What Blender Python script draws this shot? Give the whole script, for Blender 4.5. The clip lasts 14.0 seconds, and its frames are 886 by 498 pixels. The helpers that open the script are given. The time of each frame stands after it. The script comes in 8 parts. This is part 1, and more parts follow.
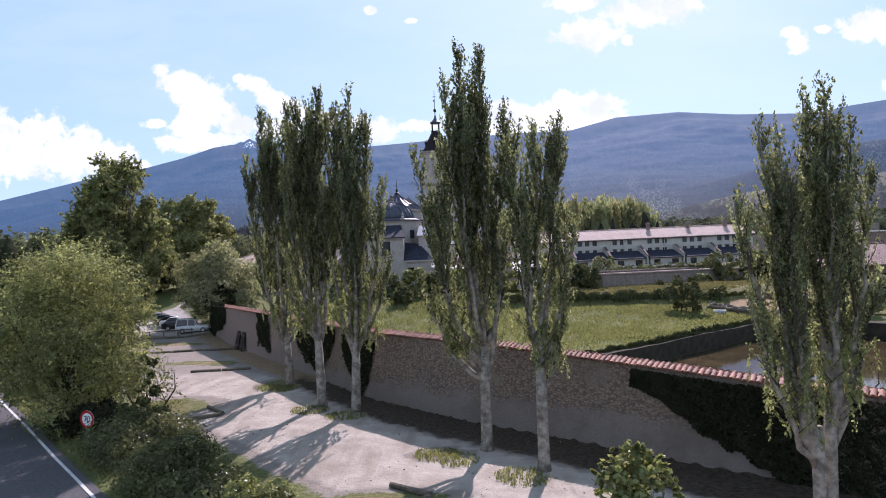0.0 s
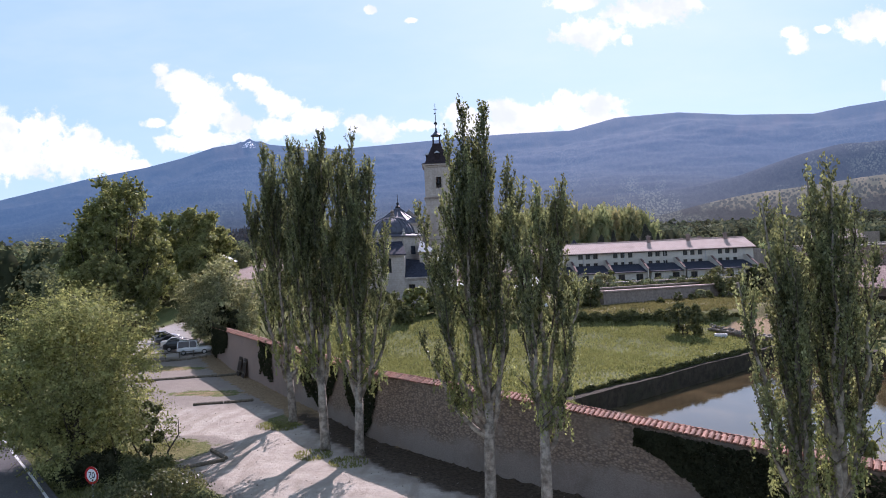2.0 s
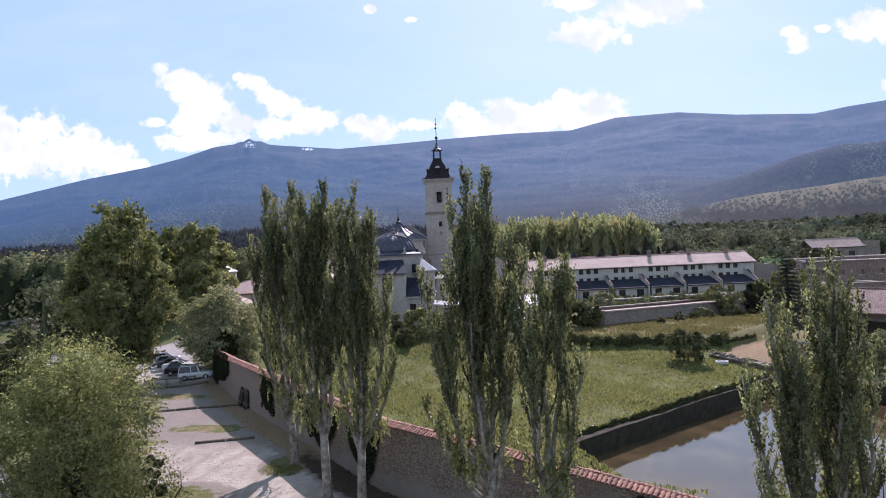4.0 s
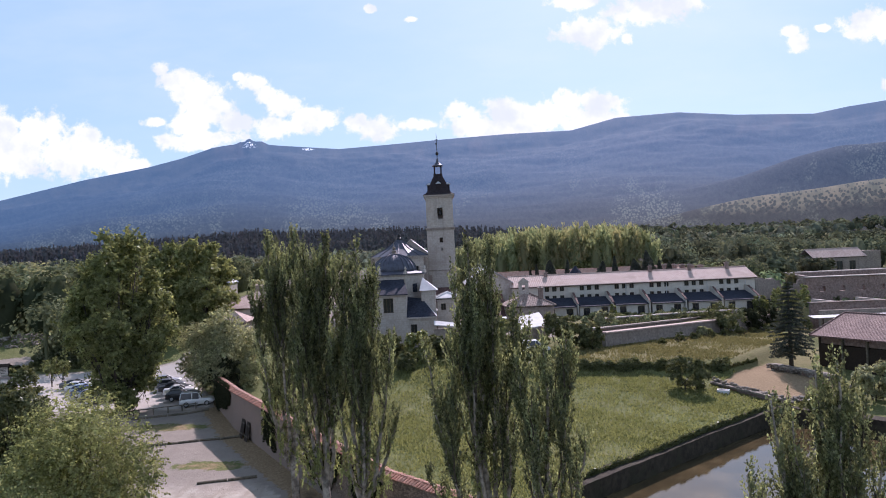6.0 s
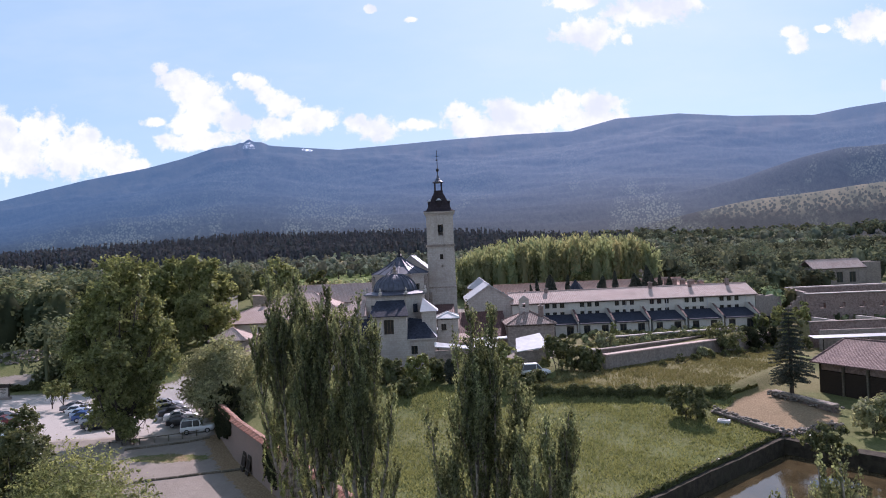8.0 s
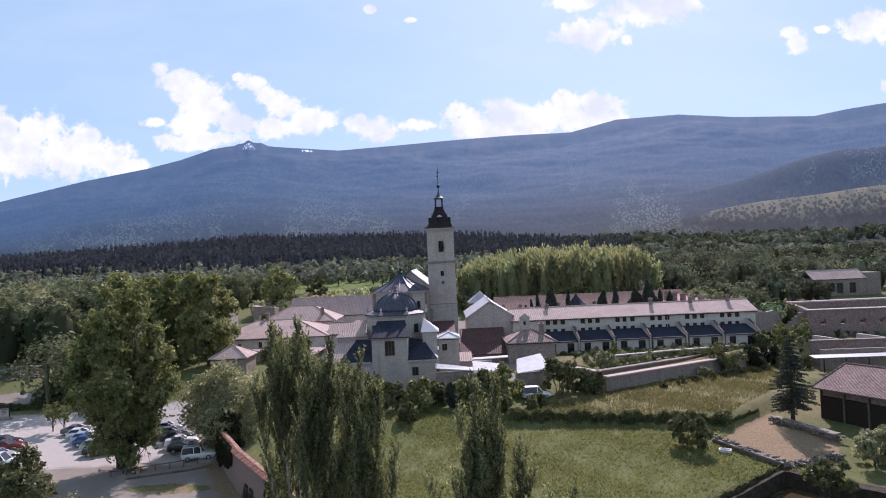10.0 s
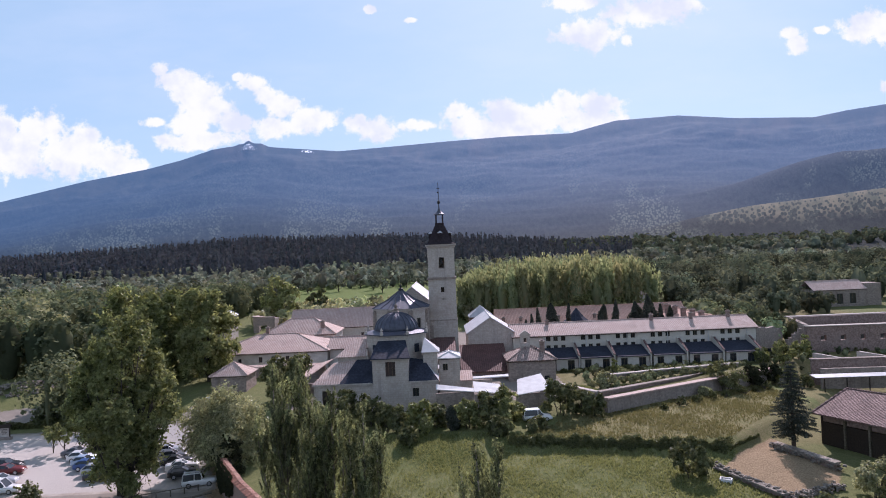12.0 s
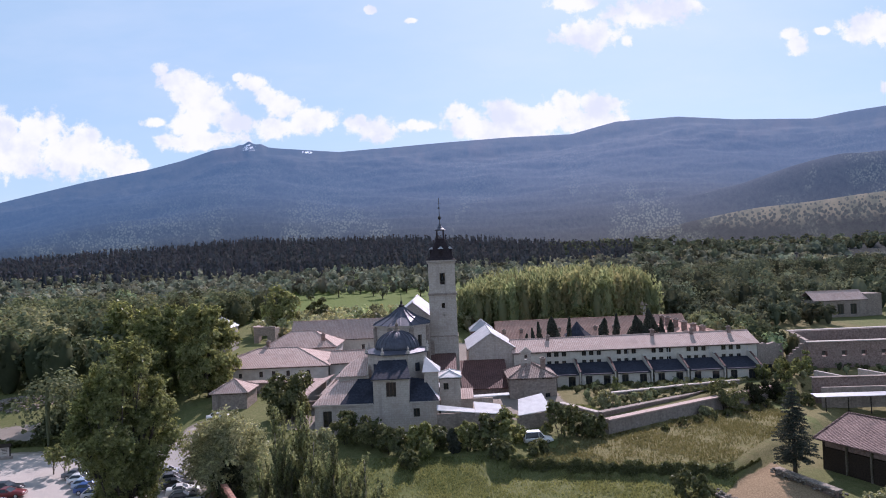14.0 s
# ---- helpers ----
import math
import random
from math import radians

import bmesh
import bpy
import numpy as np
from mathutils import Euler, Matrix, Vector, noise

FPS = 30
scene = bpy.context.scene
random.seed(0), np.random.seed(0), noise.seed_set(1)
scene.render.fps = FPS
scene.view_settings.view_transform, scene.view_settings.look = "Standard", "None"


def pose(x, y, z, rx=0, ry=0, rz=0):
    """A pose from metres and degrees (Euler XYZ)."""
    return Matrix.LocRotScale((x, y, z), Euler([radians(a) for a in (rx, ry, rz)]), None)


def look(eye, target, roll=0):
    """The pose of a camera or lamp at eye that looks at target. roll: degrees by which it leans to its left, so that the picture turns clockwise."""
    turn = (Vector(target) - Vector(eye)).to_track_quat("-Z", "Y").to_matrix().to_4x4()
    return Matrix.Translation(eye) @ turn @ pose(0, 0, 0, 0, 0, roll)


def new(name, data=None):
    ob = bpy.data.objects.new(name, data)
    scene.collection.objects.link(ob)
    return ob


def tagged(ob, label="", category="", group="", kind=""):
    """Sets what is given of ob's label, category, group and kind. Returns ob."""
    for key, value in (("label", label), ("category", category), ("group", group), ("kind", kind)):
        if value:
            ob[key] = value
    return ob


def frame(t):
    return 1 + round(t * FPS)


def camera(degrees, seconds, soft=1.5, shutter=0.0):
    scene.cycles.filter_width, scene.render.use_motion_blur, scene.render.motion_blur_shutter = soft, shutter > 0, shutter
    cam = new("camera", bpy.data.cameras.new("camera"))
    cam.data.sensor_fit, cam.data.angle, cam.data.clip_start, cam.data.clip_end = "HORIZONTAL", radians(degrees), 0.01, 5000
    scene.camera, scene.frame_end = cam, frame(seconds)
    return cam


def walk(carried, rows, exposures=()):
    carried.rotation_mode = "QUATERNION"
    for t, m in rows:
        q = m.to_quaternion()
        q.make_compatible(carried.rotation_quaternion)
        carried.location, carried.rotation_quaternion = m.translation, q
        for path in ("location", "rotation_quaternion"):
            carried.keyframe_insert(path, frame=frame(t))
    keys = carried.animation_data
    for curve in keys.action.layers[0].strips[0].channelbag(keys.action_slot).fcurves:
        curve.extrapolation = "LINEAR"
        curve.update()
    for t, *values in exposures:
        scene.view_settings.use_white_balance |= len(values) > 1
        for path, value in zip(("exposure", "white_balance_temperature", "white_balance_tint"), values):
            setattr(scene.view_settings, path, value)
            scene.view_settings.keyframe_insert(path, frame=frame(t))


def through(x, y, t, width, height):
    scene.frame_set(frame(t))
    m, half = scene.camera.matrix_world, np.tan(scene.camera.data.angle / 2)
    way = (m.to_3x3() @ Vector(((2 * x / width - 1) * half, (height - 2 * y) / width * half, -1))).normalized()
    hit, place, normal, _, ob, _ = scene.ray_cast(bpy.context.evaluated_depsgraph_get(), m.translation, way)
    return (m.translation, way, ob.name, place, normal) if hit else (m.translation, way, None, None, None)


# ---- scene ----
cam = camera(70.0, 14.0, 1.02)
# seconds, x, y, z, yaw, pitch, roll: a drone that climbs straight up, a little heeled over
ROWS = [
    (0.0, 0.130, 0.265, 10.000, -0.001, 0.960, -2.621),
    (0.5, 0.104, 0.231, 10.675, -0.006, 0.951, -2.607),
    (1.0, 0.080, 0.203, 11.403, -0.010, 0.943, -2.593),
    (1.5, 0.059, 0.177, 12.170, -0.015, 0.937, -2.578),
    (2.0, 0.042, 0.152, 12.942, -0.021, 0.926, -2.566),
    (2.5, 0.036, 0.126, 13.725, -0.028, 0.912, -2.561),
    (3.0, 0.037, 0.107, 14.598, -0.032, 0.900, -2.562),
    (5.5, 0.039, 0.043, 19.012, -0.017, 0.839, -2.592),
    (6.0, 0.046, 0.029, 19.932, -0.019, 0.838, -2.588),
    (6.5, 0.054, 0.014, 20.860, -0.022, 0.843, -2.577),
    (7.0, 0.061, -0.002, 21.790, -0.026, 0.853, -2.564),
    (7.5, 0.068, -0.018, 22.664, -0.035, 0.856, -2.551),
    (8.0, 0.069, -0.033, 23.545, -0.045, 0.863, -2.540),
    (10.5, 0.001, -0.103, 27.996, -0.084, 0.903, -2.498),
    (11.0, -0.004, -0.116, 28.884, -0.091, 0.908, -2.485),
    (11.5, -0.002, -0.127, 29.738, -0.097, 0.908, -2.471),
    (12.0, 0.006, -0.131, 30.619, -0.100, 0.912, -2.456),
    (12.5, 0.008, -0.126, 31.468, -0.095, 0.917, -2.443),
    (13.0, 0.005, -0.114, 32.329, -0.088, 0.927, -2.432),
    (13.5, 0.003, -0.100, 33.156, -0.087, 0.935, -2.420),
    (14.0, 0.005, -0.083, 34.001, -0.091, 0.950, -2.406),
]
walk(cam, [(t, pose(x, y, z, 90 + pitch, 0, yaw) @ pose(0, 0, 0, 0, 0, roll)) for t, x, y, z, yaw, pitch, roll in ROWS], [(0.0, 0.38, 6050, 35.0), (6.0, 0.28, 6050, 35.0), (14.0, 0.16, 6050, 35.0)])

# ---------------------------------------------------------------- sky, sun, exposure
SUN_AZ, SUN_EL = math.atan2(0.28, 0.96), radians(38.5)
SUN_DIR = Vector((math.sin(SUN_AZ) * math.cos(SUN_EL), math.cos(SUN_AZ) * math.cos(SUN_EL), math.sin(SUN_EL)))
sun_data = bpy.data.lights.new("sun", "SUN")
sun_data.energy, sun_data.angle, sun_data.color = 4.8, radians(0.5), (1.0, 0.94, 0.86)
sun_lamp = new("sun", sun_data)
sun_lamp.matrix_world = look(tuple(SUN_DIR * 300), (0, 0, 0))


class Nodes:
    """A small hand for node trees."""

    def __init__(self, tree):
        self.t = tree

    def n(self, kind, ins=(), out=0, **props):
        node = self.t.nodes.new(kind)
        if "operation" in props:
            node.operation = props["operation"]
        if "use_clamp" in props:
            node.use_clamp = props["use_clamp"]
        if "data_type" in props:
            node.data_type = props["data_type"]
        if "blend_type" in props:
            node.blend_type = props["blend_type"]
        if "interpolation_type" in props:
            node.interpolation_type = props["interpolation_type"]
        if "attribute_name" in props:
            node.attribute_name = props["attribute_name"]
        for k, v in (ins.items() if isinstance(ins, dict) else enumerate(ins)):
            if v is None:
                continue
            if isinstance(v, bpy.types.NodeSocket):
                self.t.links.new(v, node.inputs[k])
            else:
                node.inputs[k].default_value = v
        return node.outputs[out]

    def math(self, op, a, b=None, c=None, clamp=False):
        return self.n("ShaderNodeMath", (a, b, c), operation=op, use_clamp=clamp)

    def vec(self, op, a, b=None, out=0):
        return self.n("ShaderNodeVectorMath", (a, b), operation=op, out=out)

    def mix(self, f, a, b, mode="MIX"):
        return self.n("ShaderNodeMix", {0: f, 6: a, 7: b}, out=2, data_type="RGBA", blend_type=mode)

    def noise(self, vec, scale, detail=4.0, rough=0.55, out=0):
        return self.n("ShaderNodeTexNoise", {"Vector": vec, "Scale": scale, "Detail": detail, "Roughness": rough}, out=out)

    def ramp(self, f, lo, hi, a=0.0, b=1.0):
        return self.n("ShaderNodeMapRange", {0: f, 1: lo, 2: hi, 3: a, 4: b}, interpolation_type="SMOOTHSTEP")


def rgb(r, g, b):
    return (r, g, b, 1.0)


world = bpy.data.worlds.new("sky")
scene.world = world
world.use_nodes = True
world.node_tree.nodes.clear()
w = Nodes(world.node_tree)
sky_node = world.node_tree.nodes.new("ShaderNodeTexSky")
sky_node.sky_type, sky_node.sun_disc, sky_node.sun_elevation, sky_node.sun_rotation = "NISHITA", False, SUN_EL, SUN_AZ
sky_node.altitude, sky_node.dust_density = 1100.0, 1.6
sky = sky_node.outputs[0]
sky_dir = w.n("ShaderNodeTexCoord", out=0)
sep = world.node_tree.nodes.new("ShaderNodeSeparateXYZ")
world.node_tree.links.new(sky_dir, sep.inputs[0])
ahead = w.math("MAXIMUM", sep.outputs[1], 0.05)
plane = w.n("ShaderNodeCombineXYZ", (w.math("DIVIDE", sep.outputs[0], ahead), w.math("DIVIDE", sep.outputs[2], ahead), 0.0))
# cumulus over the range: place and half-size, as tangents from straight ahead
LEFT_BANK = [(-0.684, 0.239, 0.038, 0.029), (-0.637, 0.234, 0.049, 0.029), (-0.667, 0.196, 0.063, 0.04), (-0.596, 0.193, 0.052, 0.038), (-0.559, 0.216, 0.025, 0.027), (-0.524, 0.181, 0.046, 0.03), (-0.487, 0.165, 0.025, 0.018)]
TALL_CLOUD = [(-0.433, 0.321, 0.013, 0.012), (-0.41, 0.302, 0.029, 0.017), (-0.377, 0.275, 0.043, 0.029), (-0.353, 0.247, 0.046, 0.025), (-0.324, 0.229, 0.034, 0.018), (-0.393, 0.229, 0.038, 0.023), (-0.427, 0.203, 0.027, 0.016), (-0.364, 0.206, 0.055, 0.016), (-0.447, 0.236, 0.022, 0.007)]
TRAIN = [(-0.313, 0.302, 0.009, 0.006), (-0.29, 0.29, 0.022, 0.013), (-0.272, 0.27, 0.018, 0.016), (-0.246, 0.251, 0.032, 0.021), (-0.202, 0.231, 0.045, 0.023), (-0.254, 0.221, 0.043, 0.018), (-0.127, 0.221, 0.021, 0.013), (-0.095, 0.21, 0.041, 0.02), (-0.039, 0.213, 0.032, 0.01)]
RIDGE_BANK = [(0.03, 0.232, 0.021, 0.014), (0.055, 0.212, 0.041, 0.023), (0.114, 0.228, 0.045, 0.021), (0.104, 0.201, 0.063, 0.02), (0.169, 0.216, 0.041, 0.025), (0.207, 0.231, 0.023, 0.023), (0.263, 0.234, 0.034, 0.018), (0.239, 0.21, 0.063, 0.023)]
HIGH_PUFFS = [(0.224, 0.398, 0.045, 0.013), (0.346, 0.382, 0.073, 0.025), (0.247, 0.349, 0.05, 0.025), (0.308, 0.334, 0.01, 0.01), (0.402, 0.385, 0.025, 0.013), (0.565, 0.336, 0.02, 0.011), (0.578, 0.317, 0.02, 0.016), (0.618, 0.338, 0.012, 0.006), (0.705, 0.338, 0.052, 0.03), (0.716, 0.246, 0.013, 0.011), (-0.098, 0.402, 0.009, 0.007), (-0.034, 0.381, 0.013, 0.005)]
cover = None
for cx, cy, rx, ry in LEFT_BANK + TALL_CLOUD + TRAIN + RIDGE_BANK + HIGH_PUFFS:
    off = w.n("ShaderNodeVectorMath", (plane, (-cx / rx, -cy / ry, 0.0)), operation="MULTIPLY_ADD")
    off.node.inputs[1].default_value, off.node.inputs[2].default_value = (1 / rx, 1 / ry, 0.0), (-cx / rx, -cy / ry, 0.0)
    near = w.math("SUBTRACT", 1.22, w.vec("LENGTH", off, out=1))
    cover = near if cover is None else w.math("MAXIMUM", cover, near)
puff = w.math("MULTIPLY_ADD", w.noise(plane, 75.0, 5.0, 0.6), 0.34, w.math("MULTIPLY", w.noise(plane, 22.0, 7.0, 0.6), 0.66))
cover = w.math("ADD", cover, w.math("MULTIPLY", w.math("SUBTRACT", puff, 0.50), 3.6))
front = w.math("GREATER_THAN", sep.outputs[1], 0.06)
cover = w.math("MULTIPLY", w.ramp(cover, 0.0, 0.55), front)
# Unseen clouds behind the camera, added to whiten the fill light
wide = w.math("MULTIPLY", w.ramp(w.noise(sky_dir, 2.6, 6.0, 0.6), 0.53, 0.67), w.math("SUBTRACT", 1.0, front))
cover = w.math("MAXIMUM", cover, w.math("MULTIPLY", wide, w.ramp(sep.outputs[2], 0.02, 0.2)))
shade = w.mix(w.ramp(w.noise(plane, 14.0, 4.0, 0.55), 0.42, 0.66), rgb(9.0, 9.9, 9.3), rgb(7.1, 8.2, 8.5))
thin = w.math("MULTIPLY", w.ramp(w.noise(w.n("ShaderNodeMapping", {0: plane, 3: (1.0, 3.0, 1.0)}), 3.0, 4.0, 0.6), 0.35, 0.8), 0.16)
tinted = w.mix(thin, w.mix(w.ramp(sep.outputs[2], 0.46, 0.80, 0.62, 0.30), sky, rgb(4.75, 7.9, 9.0)), rgb(8.6, 9.5, 9.4))
background = w.n("ShaderNodeBackground", (w.mix(cover, tinted, shade), 0.092))
world.node_tree.links.new(background, world.node_tree.nodes.new("ShaderNodeOutputWorld").inputs[0])

# ---------------------------------------------------------------- materials


def material(name):
    m = bpy.data.materials.new(name)
    m.use_nodes = True
    m.node_tree.nodes.clear()
    k = Nodes(m.node_tree)
    k.out = m.node_tree.nodes.new("ShaderNodeOutputMaterial")
    k.pos = k.n("ShaderNodeNewGeometry", out=0)
    return m, k


def finish(k, shader):
    k.t.links.new(shader, k.out.inputs[0])


def bumped(k, height, strength, distance=0.05):
    return k.n("ShaderNodeBump", {"Height": height, "Strength": strength, "Distance": distance})


def principled(k, color, rough, normal=None, metal=0.0, spec=0.3, **more):
    ins = {"Base Color": color, "Roughness": rough, "Metallic": metal, "Specular IOR Level": spec, "Normal": normal}
    ins.update(more)
    return k.n("ShaderNodeBsdfPrincipled", ins)


def surface(name, c1, c2, fine=6.0, coarse=0.35, stain=None, rough=0.85, bump=0.4, depth=0.03, metal=0.0, spec=0.25, jitter=0.0):
    """Grain between two colours, broad stains, fine relief; jitter: brightness from piece to piece."""
    m, k = material(name)
    grain = k.noise(k.pos, fine, 6.0, 0.62)
    col = k.mix(k.ramp(grain, 0.3, 0.7), rgb(*c1), rgb(*c2))
    if stain:
        col = k.mix(k.ramp(k.noise(k.pos, coarse, 5.0, 0.6), 0.48, 0.72, 0.0, 0.75), col, rgb(*stain))
    if jitter:
        one = k.n("ShaderNodeObjectInfo", out=5)
        two = k.n("ShaderNodeNewGeometry", out=8)
        rnd = k.math("FRACT", k.math("ADD", one, two))
        col = k.mix(1.0, col, k.n("ShaderNodeCombineColor", [k.math("MULTIPLY_ADD", rnd, 2 * jitter, 1 - jitter)] * 3), "MULTIPLY")
    finish(k, principled(k, col, rough, bumped(k, grain, bump, depth), metal, spec))
    return m


def masonry(name, c1, c2, stain, joint, block=(0.85, 0.38), rough=0.9, bump=0.4, uneven=0.30, mask=0.7):
    """Squared stone in courses, each block of its own tone, with rain streaks and broad stains."""
    m, k = material(name)
    sx = k.t.nodes.new("ShaderNodeSeparateXYZ")
    k.t.links.new(k.pos, sx.inputs[0])
    across = k.math("ADD", sx.outputs[0], sx.outputs[1])
    flat = k.n("ShaderNodeCombineXYZ", (across, sx.outputs[2], 0.0))
    bond = k.t.nodes.new("ShaderNodeTexBrick")
    k.t.links.new(flat, bond.inputs["Vector"])
    for key, v in (("Color1", rgb(0, 0, 0)), ("Color2", rgb(1, 1, 1)), ("Mortar", rgb(0.5, 0.5, 0.5)), ("Scale", 1.0), ("Mortar Size", 0.022), ("Mortar Smooth", 0.3), ("Brick Width", block[0]), ("Row Height", block[1])):
        bond.inputs[key].default_value = v
    grain = k.noise(k.pos, 2.4, 6.0, 0.65)
    tone = k.math("MULTIPLY_ADD", bond.outputs[0], uneven, k.math("MULTIPLY", k.ramp(grain, 0.3, 0.7), 1 - uneven))
    col = k.mix(tone, rgb(*c1), rgb(*c2))
    col = k.mix(k.math("MULTIPLY", bond.outputs[1], mask), col, rgb(*joint))
    streak = k.noise(k.n("ShaderNodeMapping", {0: k.pos, 3: (1.0, 1.0, 0.12)}), 0.9, 5.0, 0.65)
    col = k.mix(k.ramp(streak, 0.50, 0.74, 0.0, 0.7), col, rgb(*stain))
    col = k.mix(k.ramp(k.noise(k.pos, 0.2, 5.0, 0.65), 0.50, 0.72, 0.0, 0.6), col, rgb(stain[0] * 1.1, stain[1] * 1.05, stain[2]))
    height = k.math("MULTIPLY_ADD", bond.outputs[1], -0.6, grain)
    finish(k, principled(k, col, rough, bumped(k, height, bump, 0.05), 0.0, 0.25))
    return m


def leafy(name, dark, light, through=0.45, gloss=0.0, spread=1.0, sheen=0.30):
    """Leaves: tone from leaf to leaf and from tree to tree, light shining through, a little wax."""
    m, k = material(name)
    dark, light = [(c[0] * 1.03, c[1] * 0.99, c[2] * 1.12) for c in (dark, light)]
    rnd = k.n("ShaderNodeNewGeometry", out=8)
    col = k.mix(k.math("MULTIPLY_ADD", rnd, spread, 0.45 * (1 - spread)), rgb(*dark), rgb(*light))
    col = k.mix(k.ramp(k.noise(k.pos, 0.5, 3.0, 0.6), 0.35, 0.7, 0.0, 0.4 * spread), col, rgb(light[0] * 1.06, light[1] * 1.0, light[2] * 0.9))
    tone = k.math("ADD", k.n("ShaderNodeAttribute", attribute_name="tone", out=2), 1.0)
    warm = k.math("ADD", k.n("ShaderNodeAttribute", attribute_name="warm", out=2), 1.0)
    col = k.mix(1.0, col, k.n("ShaderNodeCombineColor", (k.math("MULTIPLY", tone, warm), tone, tone)), "MULTIPLY")
    body = k.n("ShaderNodeMixShader", (through, k.n("ShaderNodeBsdfDiffuse", (col,)), k.n("ShaderNodeBsdfTranslucent", (k.mix(1.0, col, rgb(1.25, 1.22, 0.92), "MULTIPLY"),))))
    if gloss:
        body = k.n("ShaderNodeMixShader", (gloss, body, k.n("ShaderNodeBsdfGlossy", {0: rgb(0.75, 0.8, 0.8), "Roughness": sheen})))
    finish(k, body)
    return m


M_POPLAR = leafy("poplar_leaf", (0.052, 0.065, 0.032), (0.235, 0.266, 0.126), 0.57, 0.026, 0.9, 0.34)
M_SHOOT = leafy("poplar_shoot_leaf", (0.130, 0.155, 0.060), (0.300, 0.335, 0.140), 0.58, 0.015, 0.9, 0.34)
M_WILLOW = leafy("willow_leaf", (0.160, 0.182, 0.070), (0.330, 0.360, 0.152), 0.56, 0.008, 0.7)
M_BROAD = leafy("broad_leaf", (0.120, 0.142, 0.056), (0.300, 0.330, 0.134), 0.56, 0.012, 0.7)
M_WOODS = leafy("woods_leaf", (0.068, 0.082, 0.045), (0.235, 0.266, 0.140), 0.36, 0.0, 0.7)
M_WOODS_DEEP = leafy("deep_woods_leaf", (0.046, 0.056, 0.037), (0.168, 0.190, 0.114), 0.32, 0.0, 0.75)
M_SAGE = leafy("grey_green_leaf", (0.205, 0.222, 0.118), (0.400, 0.420, 0.230), 0.5, 0.01)
M_BUSH = leafy("bush_leaf", (0.063, 0.076, 0.034), (0.174, 0.190, 0.078), 0.45, 0.015)
M_LIME = leafy("young_leaf", (0.140, 0.165, 0.055), (0.270, 0.300, 0.115), 0.52, 0.02)
M_IVY = leafy("ivy_leaf", (0.020, 0.024, 0.014), (0.048, 0.054, 0.028), 0.25)
M_CONIFER = leafy("needle", (0.040, 0.050, 0.042), (0.090, 0.106, 0.080), 0.35)
# Haze painted into the base colour: bluish pines, and in part the far oaks
M_PINE_FAR = leafy("hazed_pine", (0.056, 0.062, 0.066), (0.092, 0.102, 0.106), 0.25, 0.0, 0.5)
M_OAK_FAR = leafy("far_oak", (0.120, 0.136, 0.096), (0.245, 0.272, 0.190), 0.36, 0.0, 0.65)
M_GROVE = leafy("grove_leaf", (0.165, 0.190, 0.092), (0.300, 0.332, 0.168), 0.52, 0.0, 0.7)
M_GRASS = leafy("grass_blade", (0.128, 0.148, 0.054), (0.228, 0.250, 0.100), 0.5)
M_DRYGRASS = leafy("dry_grass_blade", (0.112, 0.112, 0.045), (0.200, 0.190, 0.086), 0.4, 0.0, 0.8)
M_BARK = surface("poplar_bark", (0.15, 0.125, 0.100), (0.42, 0.365, 0.300), 3.0, 1.6, (0.070, 0.054, 0.044), 0.9, 0.9, 0.06)
M_DARKBARK = surface("dark_bark", (0.05, 0.04, 0.03), (0.12, 0.10, 0.08), 6.0, 0.9, (0.03, 0.03, 0.02), 0.95, 0.8, 0.05)
M_STONE = masonry("pale_granite", (0.375, 0.325, 0.285), (0.53, 0.47, 0.42), (0.29, 0.25, 0.225), (0.34, 0.29, 0.25))
M_STONE_OLD = masonry("weathered_granite", (0.195, 0.155, 0.13), (0.375, 0.31, 0.27), (0.16, 0.13, 0.11), (0.27, 0.225, 0.19), (0.55, 0.30), 0.92, 0.6, 0.45)
M_RENDER = surface("cream_render", (0.48, 0.44, 0.38), (0.57, 0.53, 0.46), 1.5, 0.12, (0.47, 0.43, 0.37), 0.9, 0.15, 0.03)
M_WHITEWASH = surface("old_whitewash", (0.52, 0.48, 0.44), (0.70, 0.66, 0.61), 0.8, 0.2, (0.36, 0.31, 0.27), 0.9, 0.2, 0.03)
M_BRICKWALL = surface("rosy_rubble_wall", (0.160, 0.112, 0.095), (0.32, 0.235, 0.205), 2.6, 0.22, (0.27, 0.21, 0.18), 0.92, 0.6, 0.08)
M_WOOD = surface("dark_timber", (0.022, 0.015, 0.011), (0.048, 0.034, 0.025), 8.0, 0.5, None, 0.85, 0.3, 0.01)
M_KERB = surface("kerb_log", (0.10, 0.085, 0.06), (0.20, 0.17, 0.13), 6.0, 0.8, (0.06, 0.06, 0.04), 0.9, 0.5, 0.03)
M_LEAD = surface("grey_lead_sheet", (0.060, 0.064, 0.085), (0.105, 0.110, 0.140), 1.2, 0.3, (0.045, 0.047, 0.06), 0.55, 0.2, 0.02, 0.30, 0.40)
M_SLATE = surface("dark_slate", (0.022, 0.025, 0.036), (0.046, 0.051, 0.070), 2.5, 0.25, (0.018, 0.020, 0.028), 0.82, 0.3, 0.02, 0.0, 0.12)
M_SPIRE = surface("maroon_slate", (0.022, 0.016, 0.019), (0.046, 0.034, 0.038), 2.5, 0.25, (0.016, 0.013, 0.015), 0.75, 0.3, 0.02, 0.0, 0.15)
